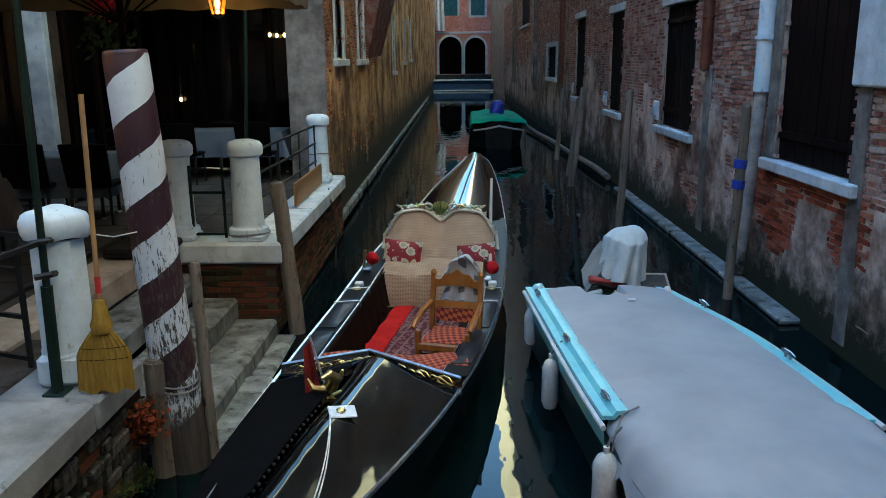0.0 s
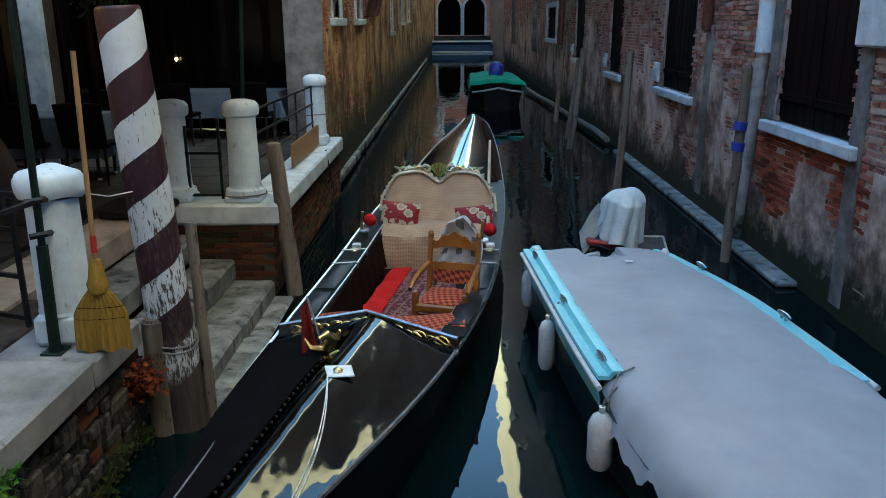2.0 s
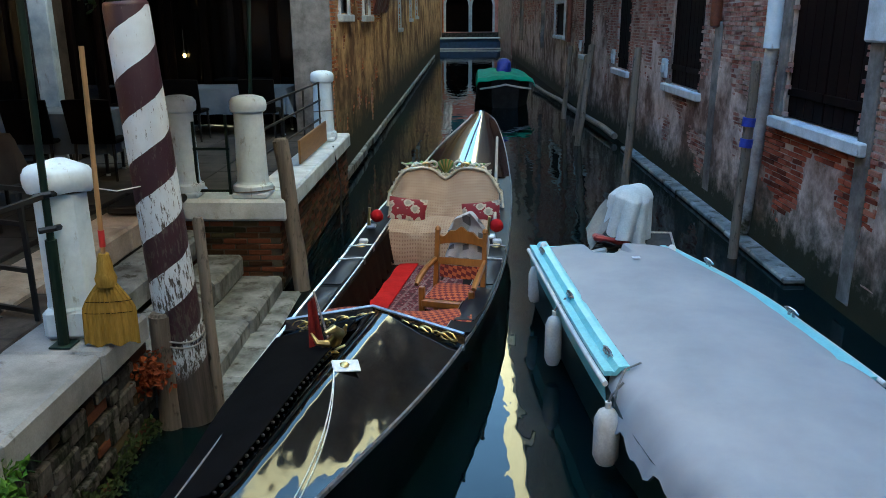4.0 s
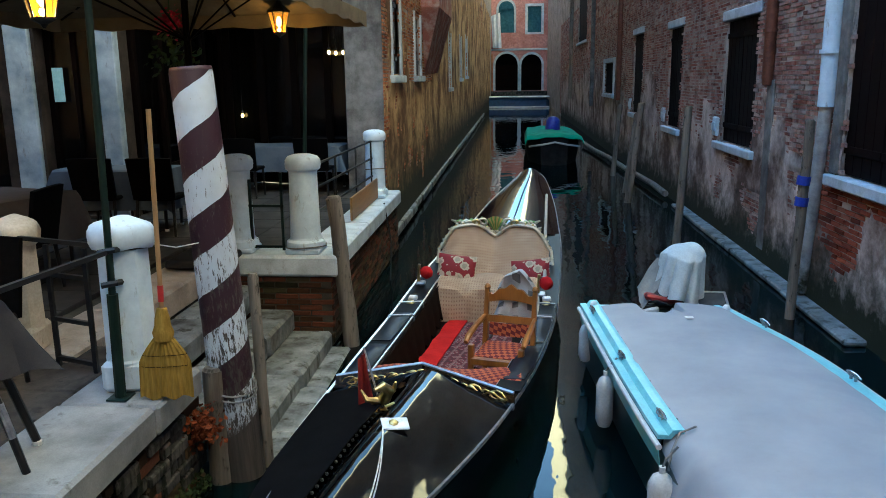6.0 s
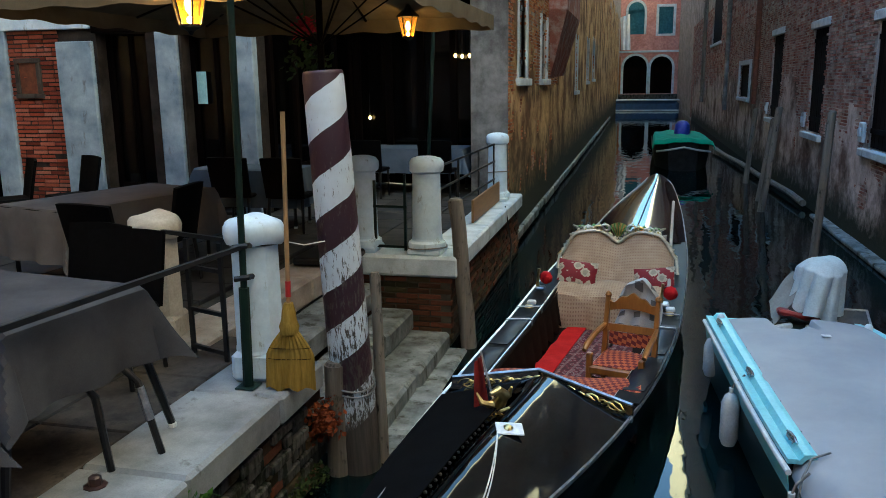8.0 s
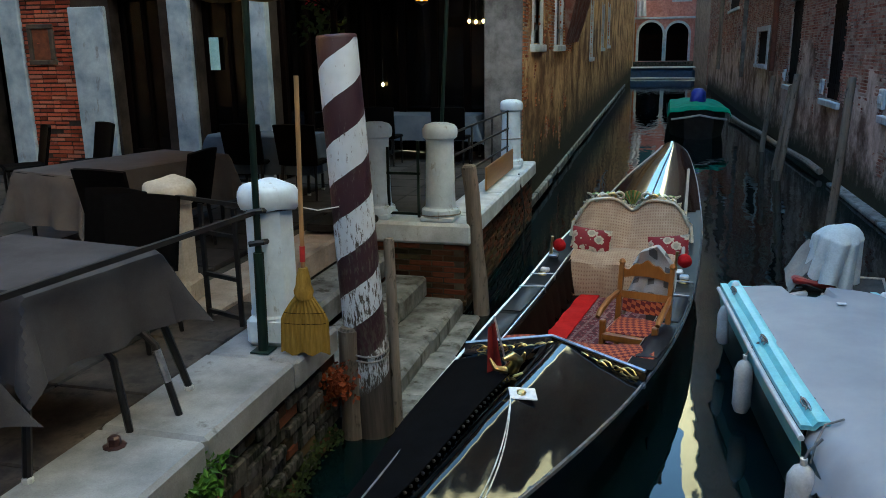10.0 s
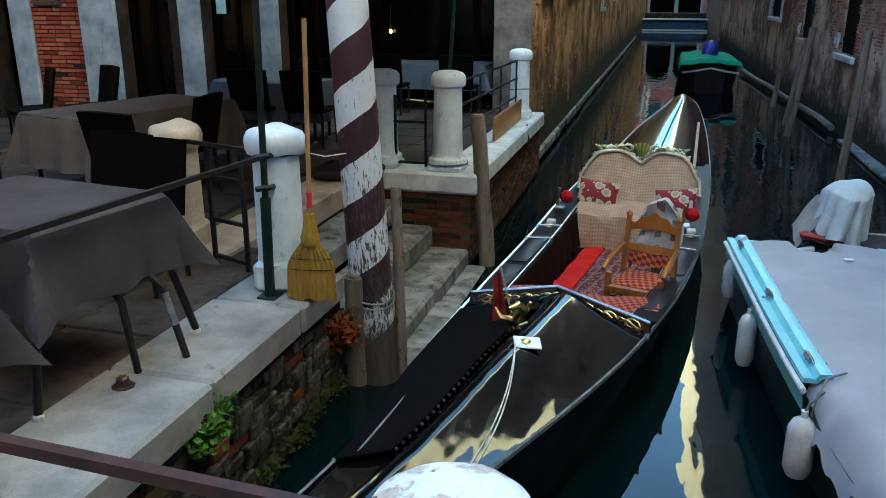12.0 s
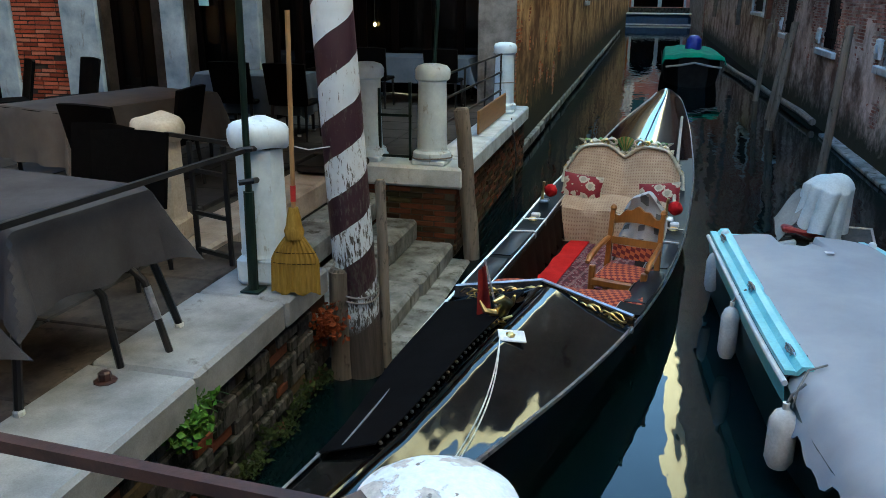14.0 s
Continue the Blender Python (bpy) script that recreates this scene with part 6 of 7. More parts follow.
fender(0.735, 7.16, 0.35, 0.062, 0.36, "white fender hanging from the turquoise boat")
fender(0.775, 5.93, 0.29, 0.068, 0.42, "white fender hanging from the turquoise boat")
fender(0.935, 4.42, 0.29, 0.082, 0.38, "large scuffed grey-white fender under the cover's edge")


STEEL = plain("bright_steel", (0.45, 0.46, 0.47), (0.7, 0.71, 0.72), 12, 0.25, metal=0.9)


def cleat(x, y, label="steel cleat with a loop of cord"):
    c = thing("cleat", label, "cleat", "boat cleats", pose(x, y, MBZ + 0.045, 0, 0, 8))
    bm = bmesh.new()
    tube(bm, [(0, -0.09, 0.035), (0, -0.04, 0.045), (0, 0.04, 0.045), (0, 0.09, 0.035)], [0.007, 0.011, 0.011, 0.007], 8)
    part("horns", bm, STEEL, c, smooth=True)
    for d in (-0.03, 0.03):
        bm = bmesh.new()
        tube(bm, [(0, d, -0.005), (0, d, 0.045)], 0.012, 8)
        part("foot", bm, TRIM, c)
    bm = bmesh.new()
    tube(bm, [(0.02 * math.cos(a) - 0.02 * k / 14, 0.07 * math.sin(a), 0.03 + 0.001 * k) for k, a in enumerate([i * 0.9 for i in range(9)])], 0.005, 6)
    part("cord", bm, ROPE, c, smooth=True)


cleat(1.0, 4.84)
cleat(0.90, 5.95)
cleat(0.80, 7.2)
cleat(2.25, 6.85)
cleat(2.49, 5.6)
bm = bmesh.new()
lathe(bm, [(0.035, 0), (0.035, 0.04), (0.02, 0.06), (0.004, 0.065)], 10, (0.83, 7.38, MBZ + 0.04))
tagged(part("deck_light", bm, WHITE_PLATE, None, smooth=True), "small white dome light on the boat's corner", "light fitting")
bm = bmesh.new()
lathe(bm, [(0.035, 0), (0.035, 0.04), (0.02, 0.06), (0.004, 0.065)], 10, (2.04, 7.3, MBZ + 0.04))
tagged(part("deck_light", bm, WHITE_PLATE, None, smooth=True), "small white dome light on the boat's corner", "light fitting")
bm = bmesh.new()
box(bm, (1.58, 6.75, 0.745), (0.07, 0.05, 0.004), 0.001)
tagged(part("paper_scrap", bm, WHITE_PLATE, None), "small white scrap lying on the cover", "paper")

motor = thing("outboard_motor", "outboard motor with its cowl wrapped in a pale cloth", "outboard motor", m=pose(1.56, 7.72, 0.42, 0, 0, 0))
bm = bmesh.new()
box(bm, (0, 0, 0.26), (0.30, 0.42, 0.16), 0.05)
part("cowl_base", bm, plain("black_motor_plastic", (0.01, 0.01, 0.012), (0.03, 0.03, 0.03), 8, 0.4), motor)
bm = bmesh.new()
box(bm, (-0.1, -0.17, 0.25), (0.36, 0.12, 0.06), 0.02, pose(0, 0, 0, 0, 10, 0))
part("tiller", bm, plain("dark_red_motor_paint", (0.18, 0.01, 0.012), (0.28, 0.02, 0.02), 8, 0.35), motor, "dark red tiller housing")
bm = bmesh.new()
tube(bm, [(0, 0.08, 0.2), (0, 0.12, -0.9)], [0.09, 0.06], 10)
part("shaft", bm, IRON, motor)
bm = bmesh.new()
box(bm, (-0.02, -0.14, 0.12), (0.5, 0.10, 0.14), 0.02)
part("clamp_bracket", bm, IRON, motor)
bm = bmesh.new()
box(bm, (0.27, 0.14, 0.50), (0.22, 0.30, 0.34), 0.08)
part("cowl", bm, plain("grey_motor_cowl", (0.10, 0.105, 0.11), (0.17, 0.175, 0.18), 6, 0.45), motor, "grey cowl showing behind the cloth", True)
bm = bmesh.new()
box(bm, (-0.13, -0.20, 0.19), (0.16, 0.05, 0.05), 0.012, pose(0, 0, 0, 0, -14, 0))
part("fuel_tap", bm, WHITE_PLATE, motor, "white plastic fitting under the cowl")
bm = bmesh.new()
box(bm, (0.03, -0.22, 0.17), (0.10, 0.04, 0.04), 0.01, pose(0, 0, 0, 0, 12, 0))
part("steering_clip", bm, WHITE_PLATE, motor, "white plastic clip under the cowl")
bm = bmesh.new()
tube(bm, [(-0.22, -0.16, 0.22), (-0.12, -0.24, 0.26), (0.02, -0.23, 0.21), (0.12, -0.20, 0.27)], 0.012, 6)
part("fuel_hose", bm, IRON, motor, smooth=True)


def hood(u, v):
    a = 2 * math.pi * u
    r = 1.0 if v > 0.35 else math.sin(v / 0.35 * math.pi / 2) ** 0.7
    low = max(0.0, v - 0.12)
    pleat = abs(math.sin(a * 5 + 0.8 * math.sin(a * 2) + v)) ** 0.6 - 0.5
    fold = 1 + 0.5 * pleat * low + 0.05 * math.sin(a * 13 + 2 + 3 * v) * low + 0.06 * math.sin(a * 3 + 1) + 0.16 * max(0, v - 0.5)
    lean = 0.07 * (1 - v)
    drop = 0.44 + 0.07 * math.sin(a * 2 + 2.4) + 0.025 * math.sin(a * 5)
    return (r * 0.20 * fold * math.cos(a) + lean + 0.105, r * 0.25 * fold * math.sin(a), 0.775 - 0.11 * (r ** 3.2) + 0.03 * math.sin(a * 2 + 0.6) * r - drop * max(0, v - 0.35) / 0.65)


bm = bmesh.new()
sheet(bm, hood, 96, 24)
bmesh.ops.remove_doubles(bm, verts=bm.verts, dist=0.002)
hd = part("motor_hood", bm, plain("pale_blue_grey_cloth", (0.42, 0.49, 0.53), (0.58, 0.65, 0.68), 5, 0.85, bumpy=0.3), None, smooth=True)
hd.matrix_basis = pose(1.56, 7.72, 0.42)
tagged(hd, "pale grey cloth hood draped over the outboard motor", "cloth hood")
bm = bmesh.new()
sheet(bm, lambda u, v: (-0.06 - 0.20 * u, 0.16 - 0.34 * v + 0.04 * math.sin(u * 5), 0.60 - 0.30 * u - 0.20 * v * (1 - 0.3 * u) + 0.02 * math.sin(v * 9)), 10, 10, 0.006)
bc = part("cloth_flap", bm, plain("beige_canvas", (0.20, 0.20, 0.19), (0.28, 0.28, 0.265), 5, 0.85), None, smooth=True)
bc.matrix_basis = pose(1.56, 7.72, 0.42)
tagged(bc, "beige canvas flap hanging beside the motor", "cloth")
sol = thing("deck_hatch", "small dark panel in a pale metal frame on the stern", "hatch", m=pose(1.97, 7.58, 0.66, 18, 0, -4))
bm = bmesh.new()
for a, b in (((-0.15, -0.14), (-0.13, 0.14)), ((0.13, -0.14), (0.15, 0.14)), ((-0.15, -0.14), (0.15, -0.12)), ((-0.15, 0.12), (0.15, 0.14))):
    span(bm, (*a, 0), (*b, 0.025), 0.004)
part("frame", bm, TRIM, sol)
bm = bmesh.new()
span(bm, (-0.13, -0.12, 0.004), (0.13, 0.12, 0.014))
part("panel", bm, plain("dark_grey_panel", (0.03, 0.035, 0.04), (0.06, 0.065, 0.07), 6, 0.2), sol)
bm = bmesh.new()
span(bm, (-0.15, -0.16, -0.3), (0.16, 0.05, -0.01))
part("stand", bm, TURQ, sol)

# ---------------------------------------------------------------- green and blue boats up the canal
gb = thing("work_boat", "dark work boat with a green tarpaulin over its bow", "boat")
bm = bmesh.new()
rows = []
for i in range(21):
    y = 26.0 + 6.0 * i / 20
    w = 0.90 * min(1, (0.25 + (i / 6.0)) ** 0.5 if i < 6 else 1.0)
    z = 0.84 - 0.12 * i / 20
    rows.append([bm.verts.new((1.44 + p * w, y - (0.35 if abs(p) < 0.4 and i == 0 else 0), q)) for p, q in ((-1, z), (-0.97, 0.35), (-0.88, -0.1), (0, -0.2), (0.88, -0.1), (0.97, 0.35), (1, z))])
for p, q in zip(rows, rows[1:]):
    for k in range(6):
        bm.faces.new((p[k], p[k + 1], q[k + 1], q[k]))
bm.faces.new(rows[0])
bm.faces.new(rows[-1][::-1])
part("hull", bm, plain("black_tar_paint", (0.006, 0.006, 0.007), (0.015, 0.016, 0.018), 5, 0.7, spec=0.1), gb, smooth=True)
bm = bmesh.new()
tube(bm, [(0.62, 25.95, 0.60), (1.0, 25.8, 0.66), (1.44, 25.62, 0.76), (1.88, 25.8, 0.66), (2.26, 25.95, 0.60)], 0.03, 8)
part("bow_rail", bm, plain("pale_grey_rubber", (0.3, 0.32, 0.33), (0.45, 0.47, 0.48), 6, 0.6), gb, smooth=True)
bm = bmesh.new()
sheet(bm, lambda u, v: (1.44 + (2 * u - 1) * (0.95 - 0.1 * v), 25.9 + 4.8 * v, 0.90 + 0.12 * (1 - abs(2 * u - 1)) ** 0.8 + 0.012 * math.sin(u * 23 + v * 7) - (0.12 if abs(2 * u - 1) > 0.96 else 0) - (0.10 if v < 0.02 else 0)), 30, 24, 0.02)
gt = part("tarpaulin", bm, plain("green_tarpaulin", (0.004, 0.16, 0.10), (0.012, 0.30, 0.19), 3, 0.85, spec=0.15), None, smooth=True)
tagged(gt, "green tarpaulin stretched over the work boat", "tarpaulin")
bm = bmesh.new()
lathe(bm, [(0.2, 0), (0.26, 0.1), (0.25, 0.38), (0.15, 0.5), (0.01, 0.53)], 12, (1.5, 28.3, 0.93), wobble=0.2)
tagged(part("wrapped_pack", bm, plain("blue_plastic_sheet", (0.01, 0.02, 0.30), (0.03, 0.06, 0.5), 6, 0.4), None, smooth=True), "bright blue wrapped pack on the work boat", "package")
bb = thing("barge", "blue barge with a white gunwale moored across the canal", "boat")
bm = bmesh.new()
span(bm, (-2.4, 76.0, -0.2), (3.6, 78.2, 0.95), 0.25)
part("hull", bm, plain("deep_blue_paint", (0.008, 0.035, 0.09), (0.02, 0.07, 0.16), 4, 0.4), bb)
bm = bmesh.new()
span(bm, (-2.45, 75.9, 0.97), (3.65, 78.3, 1.07), 0.04)
part("gunwale", bm, RUB, bb)
bm = bmesh.new()
span(bm, (-2.45, 75.85, 0.02), (3.65, 76.0, 0.16), 0.03)
part("boot_top", bm, RUB, bb)


# ---------------------------------------------------------------- tables and chairs
CLOTH_B = plain("slate_grey_linen", (0.038, 0.037, 0.042), (0.066, 0.064, 0.071), 3, 0.9, grain=180, bumpy=0.1)
# white cloth coloured dark grey-blue, with the shade by the wall included
CLOTH_W = plain("shaded_white_linen", (0.07, 0.09, 0.115), (0.105, 0.13, 0.165), 3, 0.9, grain=180, bumpy=0.1)
CLOTH_G = plain("grey_beige_linen", (0.11, 0.095, 0.085), (0.16, 0.14, 0.125), 3, 0.9, grain=180, bumpy=0.1)
RATTAN = plain("black_rattan", (0.0014, 0.0012, 0.0012), (0.004, 0.0035, 0.0035), 20, 0.7, grain=120, bumpy=0.5, spec=0.05)
LEGMAT = plain("dark_metal_leg", (0.006, 0.005, 0.005), (0.018, 0.016, 0.015), 12, 0.4, metal=0.3)


def table(cx, cy, sx, sy, z0, h, rot, cloth, label, drop=0.42, splay=0.0, splay_y=0.0):
    m = pose(cx, cy, z0, 0, 0, rot)
    t = thing("dining_table", "square restaurant table on dark metal legs", "table", TABLE_GROUP, m)
    bm = bmesh.new()
    box(bm, (0, 0, h - 0.02), (sx, sy, 0.03), 0.008)
    part("tabletop", bm, DARK_WOOD, t)
    for ax in (-1, 1):
        for ay in (-1, 1):
            bm = bmesh.new()
            tube(bm, [(ax * (sx / 2 - 0.08), ay * (sy / 2 - 0.08), h - 0.03), (ax * (sx / 2 - 0.08 + splay), ay * (sy / 2 - 0.08 + splay_y), 0.02)], [0.026, 0.022], 8)
            leg = part("leg", bm, LEGMAT, t, smooth=True)
            bm = bmesh.new()
            lathe(bm, [(0.026, 0.0), (0.027, 0.02), (0.02, 0.03)], 8, (ax * (sx / 2 - 0.08 + splay), ay * (sy / 2 - 0.08 + splay_y), 0))
            part("foot_cap", bm, RUB, leg)
    bm = bmesh.new()
    seed = cx * 3.1 + cy

    def drape(u, v):
        x, y = (u - 0.5) * (sx + 2 * drop), (v - 0.5) * (sy + 2 * drop)
        bx, by = max(-sx / 2, min(sx / 2, x)), max(-sy / 2, min(sy / 2, y))
        ex, ey = x - bx, y - by
        e = math.hypot(ex, ey)
        if e < 1e-6:
            return (x, y, h + 0.004 + 0.003 * noise.noise((x * 4, y * 4, seed)))
        dx, dy = ex / e, ey / e
        corner = min(abs(ex), abs(ey)) / drop
        fold = 0.035 * math.sin((bx - by) * 15 + seed) * min(1, e / drop)
        out = 0.012 + 0.10 * e + fold + 0.16 * corner
        return (bx + dx * out, by + dy * out, h + 0.004 - e * (0.98 - 0.22 * corner))
    sheet(bm, drape, 44, 44, 0.004)
    c = part("tablecloth", bm, cloth, None, smooth=True)
    c.matrix_basis = m
    tagged(c, label, "tablecloth", "tablecloths")
    return t


def dining_chair():
    c = thing("dining_chair", "black woven restaurant chair with a square back", "chair", "black restaurant chairs")
    for ax in (-1, 1):
        for y, hh, ln in ((-0.20, 0.45, 0.04), (0.21, 0.44, 0.0)):
            bm = bmesh.new()
            tube(bm, [(ax * 0.22, y, hh), (ax * 0.235, y - ln, 0)], [0.022, 0.017], 6)
            part("leg", bm, LEGMAT, c)
    bm = bmesh.new()
    box(bm, (0, 0.01, 0.455), (0.50, 0.48, 0.05), 0.018)
    part("seat", bm, RATTAN, c)
    bm = bmesh.new()
    sheet(bm, lambda u, v: ((u - 0.5) * (0.52 + 0.03 * v), -0.22 - 0.10 * v - 0.03 * math.sin(math.pi * u), 0.44 + 0.50 * v + 0.012 * math.sin(math.pi * u) * v), 12, 10, 0.035)
    part("backrest", bm, RATTAN, c, smooth=True)
    return c


quay_table = table(-3.13, 3.29, 1.09, 0.85, 0.9, 0.86, -8, CLOTH_B, "slate-grey cloth with a long hanging corner", 0.42, 0.10, 0.20)
to_table = quay_table.matrix_basis.inverted()
for pts in ([(-2.72, 3.46, 1.72), (-2.64, 3.457, 1.42), (-2.47, 3.448, 1.29), (-2.36, 3.44, 0.90)], [(-2.74, 3.22, 1.72), (-2.66, 3.212, 1.42), (-2.545, 3.207, 1.29), (-2.50, 3.21, 0.90)]):
    bm = bmesh.new()
    tube(bm, pts, 0.02, 8)
    strut = part("folding_leg", bm, LEGMAT, quay_table, smooth=True)
    strut.matrix_parent_inverse = to_table
bm = bmesh.new()
tube(bm, [(-2.462, 3.447, 1.262), (-2.412, 3.444, 1.085)], 0.0215, 8)
sleeve = part("worn_sleeve", bm, TRIM, quay_table, "scuffed pale paint on one folding leg", True)
sleeve.matrix_parent_inverse = to_table
table(-3.15, 1.97, 1.12, 0.88, 0.9, 0.86, -6, CLOTH_B, "slate-grey cloth falling over the quay-side table", 0.44, 0.0)
table(-5.10, 6.95, 1.0, 1.8, 0.975, 0.75, -16, CLOTH_G, "grey-beige cloth on the long table", 0.5)
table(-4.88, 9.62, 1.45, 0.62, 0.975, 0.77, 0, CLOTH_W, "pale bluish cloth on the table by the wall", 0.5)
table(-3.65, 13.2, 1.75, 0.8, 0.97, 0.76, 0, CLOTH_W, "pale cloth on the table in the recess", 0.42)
proto = dining_chair()
proto.matrix_basis = pose(-4.94, 9.28, 0.975)
for x, y, z, r in ((-4.21, 9.28, 0.975, 0), (-4.25, 6.45, 0.975, 96), (-4.03, 5.50, 0.975, -10), (-3.30, 4.36, 0.9, 186), (-3.72, 4.55, 0.9, 172), (-7.05, 8.75, 0.975, 150), (-7.6, 8.3, 0.975, 140),
                   (-4.2, 12.35, 0.972, 0), (-3.05, 12.35, 0.972, 0), (-5.95, 5.6, 0.975, -20)):
    copy_thing(proto, pose(x, y, z, 0, 0, r))

# ---------------------------------------------------------------- parasol, lanterns, flowers
CANVAS = plain("cream_parasol_canvas", (0.10, 0.08, 0.05), (0.18, 0.145, 0.095), 2.5, 0.85, grain=160, dirt=(0.3, 0.24, 0.15), dirt_at=0.66)
par = thing("parasol", "large square cream parasol over the terrace", "parasol", m=pose(-3.10, 7.7, 0.975))
bm = bmesh.new()
tube(bm, [(0, 0, 0), (0, 0, 3.3)], 0.035, 10)
part("pole", bm, DARK_WOOD, par, smooth=True)
bm = bmesh.new()
box(bm, (0, 0, 0.04), (0.6, 0.6, 0.08), 0.02)
part("base_plate", bm, IRON, par)
XA, XB, YA, YB, ZE, ZT = -2.1, 1.5, -2.4, 1.45, 2.56, 3.25


def canopy(u, v):
    x, y = XA + (XB - XA) * u, YA + (YB - YA) * v
    s = max(x / XB if x > 0 else x / XA, y / YB if y > 0 else y / YA)
    return (x, y, ZT + (ZE - ZT) * s - 0.05 * math.sin(math.pi * s))


bm = bmesh.new()
sheet(bm, canopy, 28, 28, 0.008)
part("canopy", bm, CANVAS, par)
for (x0, y0), (x1, y1) in (((XA, YA), (XB, YA)), ((XB, YA), (XB, YB)), ((XB, YB), (XA, YB)), ((XA, YB), (XA, YA))):
    bm = bmesh.new()
    sheet(bm, lambda u, v: (x0 + (x1 - x0) * u, y0 + (y1 - y0) * u, ZE - 0.15 * v - 0.012 * math.sin(u * 40) * v), 40, 3, 0.006)
    part("valance", bm, CANVAS, par)
for x1, y1 in ((XA, YA), (XB, YA), (XB, YB), (XA, YB), (XB, 0), (XA, 0), (0, YA), (0, YB)):
    bm = bmesh.new()
    tube(bm, [(0, 0, ZT - 0.05), (x1 * 0.98, y1 * 0.98, ZE - 0.02)], 0.014, 4)
    part("rib", bm, DARK_WOOD, par)
    bm = bmesh.new()
    tube(bm, [(0, 0, 2.2), (x1 * 0.5, y1 * 0.5, (ZT + ZE) / 2 - 0.06)], 0.011, 4)
    part("strut", bm, DARK_WOOD, par)

LAMPGLASS = glow_mat("lit_lantern_glass", (1.0, 0.42, 0.07), 0.025)
lamp_bsdf = LAMPGLASS.node_tree.nodes["Principled BSDF"]
lamp_bsdf.inputs["Transmission Weight"].default_value = 0.8
lamp_bsdf.inputs["Roughness"].default_value = 0.12
lamp_bsdf.inputs["IOR"].default_value = 1.05
BULB = glow_mat("lit_bulb", (1.0, 0.8, 0.4), 1.6)


def lantern(x, y, z, s, watts, label):
    """A six-sided lantern, wide at the top, with a bulb; z is its lower end."""
    t = thing("lantern", label, "lantern", "lit amber lanterns", pose(x, y, z, 0, 0, 12))
    n = 6
    for k in range(n):
        a, b = 2 * math.pi * k / n, 2 * math.pi * (k + 1) / n
        lo, hi = 0.085 * s, 0.16 * s
        bm = bmesh.new()
        q = [bm.verts.new(p) for p in ((lo * math.cos(a), lo * math.sin(a), 0.03 * s), (lo * math.cos(b), lo * math.sin(b), 0.03 * s), (hi * math.cos(b), hi * math.sin(b), 0.32 * s), (hi * math.cos(a), hi * math.sin(a), 0.32 * s))]
        bm.faces.new(q)
        pn = part("pane", bm, LAMPGLASS, t)
        pn.visible_shadow = False
        bm = bmesh.new()
        tube(bm, [(lo * math.cos(a), lo * math.sin(a), 0.02 * s), (hi * math.cos(a), hi * math.sin(a), 0.33 * s)], 0.008 * s, 5)
        part("bar", bm, IRON, t)
    bm = bmesh.new()
    lathe(bm, [(0.175 * s, 0.32 * s), (0.17 * s, 0.35 * s), (0.06 * s, 0.44 * s), (0.03 * s, 0.50 * s), (0.01 * s, 0.52 * s)], 6)
    part("roof", bm, IRON, t)
    bm = bmesh.new()
    lathe(bm, [(0.01 * s, -0.05 * s), (0.03 * s, -0.02 * s), (0.09 * s, 0.01 * s), (0.09 * s, 0.03 * s)], 6)
    part("foot", bm, IRON, t)
    bm = bmesh.new()
    lathe(bm, [(0.005, 0.10 * s), (0.035 * s, 0.14 * s), (0.04 * s, 0.2 * s), (0.02 * s, 0.26 * s)], 10)
    part("bulb", bm, BULB, t, smooth=True)
    bm = bmesh.new()
    tube(bm, [(0, 0, 0.5 * s), (0, 0, (0.9 if s > 0.8 else 0.60) * s)], 0.008, 5)
    part("hanger", bm, IRON, t)
    li = bpy.data.lights.new("lantern_lamp", "POINT")
    li.energy = watts
    li.color = (1.0, 0.56, 0.2)
    li.shadow_soft_size = 0.028 * s
    lo_ = new("lantern_lamp", li)
    lo_.location = (x, y, z + 0.065 * s)
    return t


lantern(-2.93, 5.0, 3.18, 0.86, 1.9, "lit amber glass lantern hanging under the parasol")
lantern(-2.50, 8.8, 3.29, 0.72, 0.3, "lit amber glass lantern hanging under the parasol's edge")
lb = thing("lantern_bracket", "thin cable and bracket carrying the lantern", "bracket")
bm = bmesh.new()
tube(bm, [(-2.96, 11.8, 3.72), (-2.6, 9.3, 3.66), (-2.50, 8.8, 3.72)], 0.008, 5)
part("cable", bm, TRIM, lb)
lb2 = thing("lantern_cable", "thin cable strung from the pole to the parasol", "cable")
bm = bmesh.new()
tube(bm, [(-2.277, 4.395, 4.5), (-2.93, 5.0, 3.95), (-3.10, 7.7, 4.23)], 0.008, 5)
part("wire", bm, TRIM, lb2)


def leaf_clump(bm, c, r, n, size, rng):
    """Many small folded leaves round a centre."""
    for _ in range(n):
        p = Vector(c) + Vector((rng.gauss(0, 1), rng.gauss(0, 1), rng.gauss(0, 1))) * r * 0.55
        d = Vector((rng.uniform(-1, 1), rng.uniform(-1, 1), rng.uniform(-0.4, 1))).normalized()
        s = d.orthogonal().normalized() * size * rng.uniform(0.25, 0.5)
        l = size * rng.uniform(0.7, 1.4)
        up = d.cross(s).normalized() * size * 0.12
        v = [bm.verts.new(q) for q in (p, p + d * l * 0.45 + s + up, p + d * l, p + d * l * 0.45 - s + up, p + d * l * 0.5)]
        bm.faces.new((v[0], v[1], v[4]))
        bm.faces.new((v[1], v[2], v[4]))
        bm.faces.new((v[2], v[3], v[4]))
        bm.faces.new((v[3], v[0], v[4]))


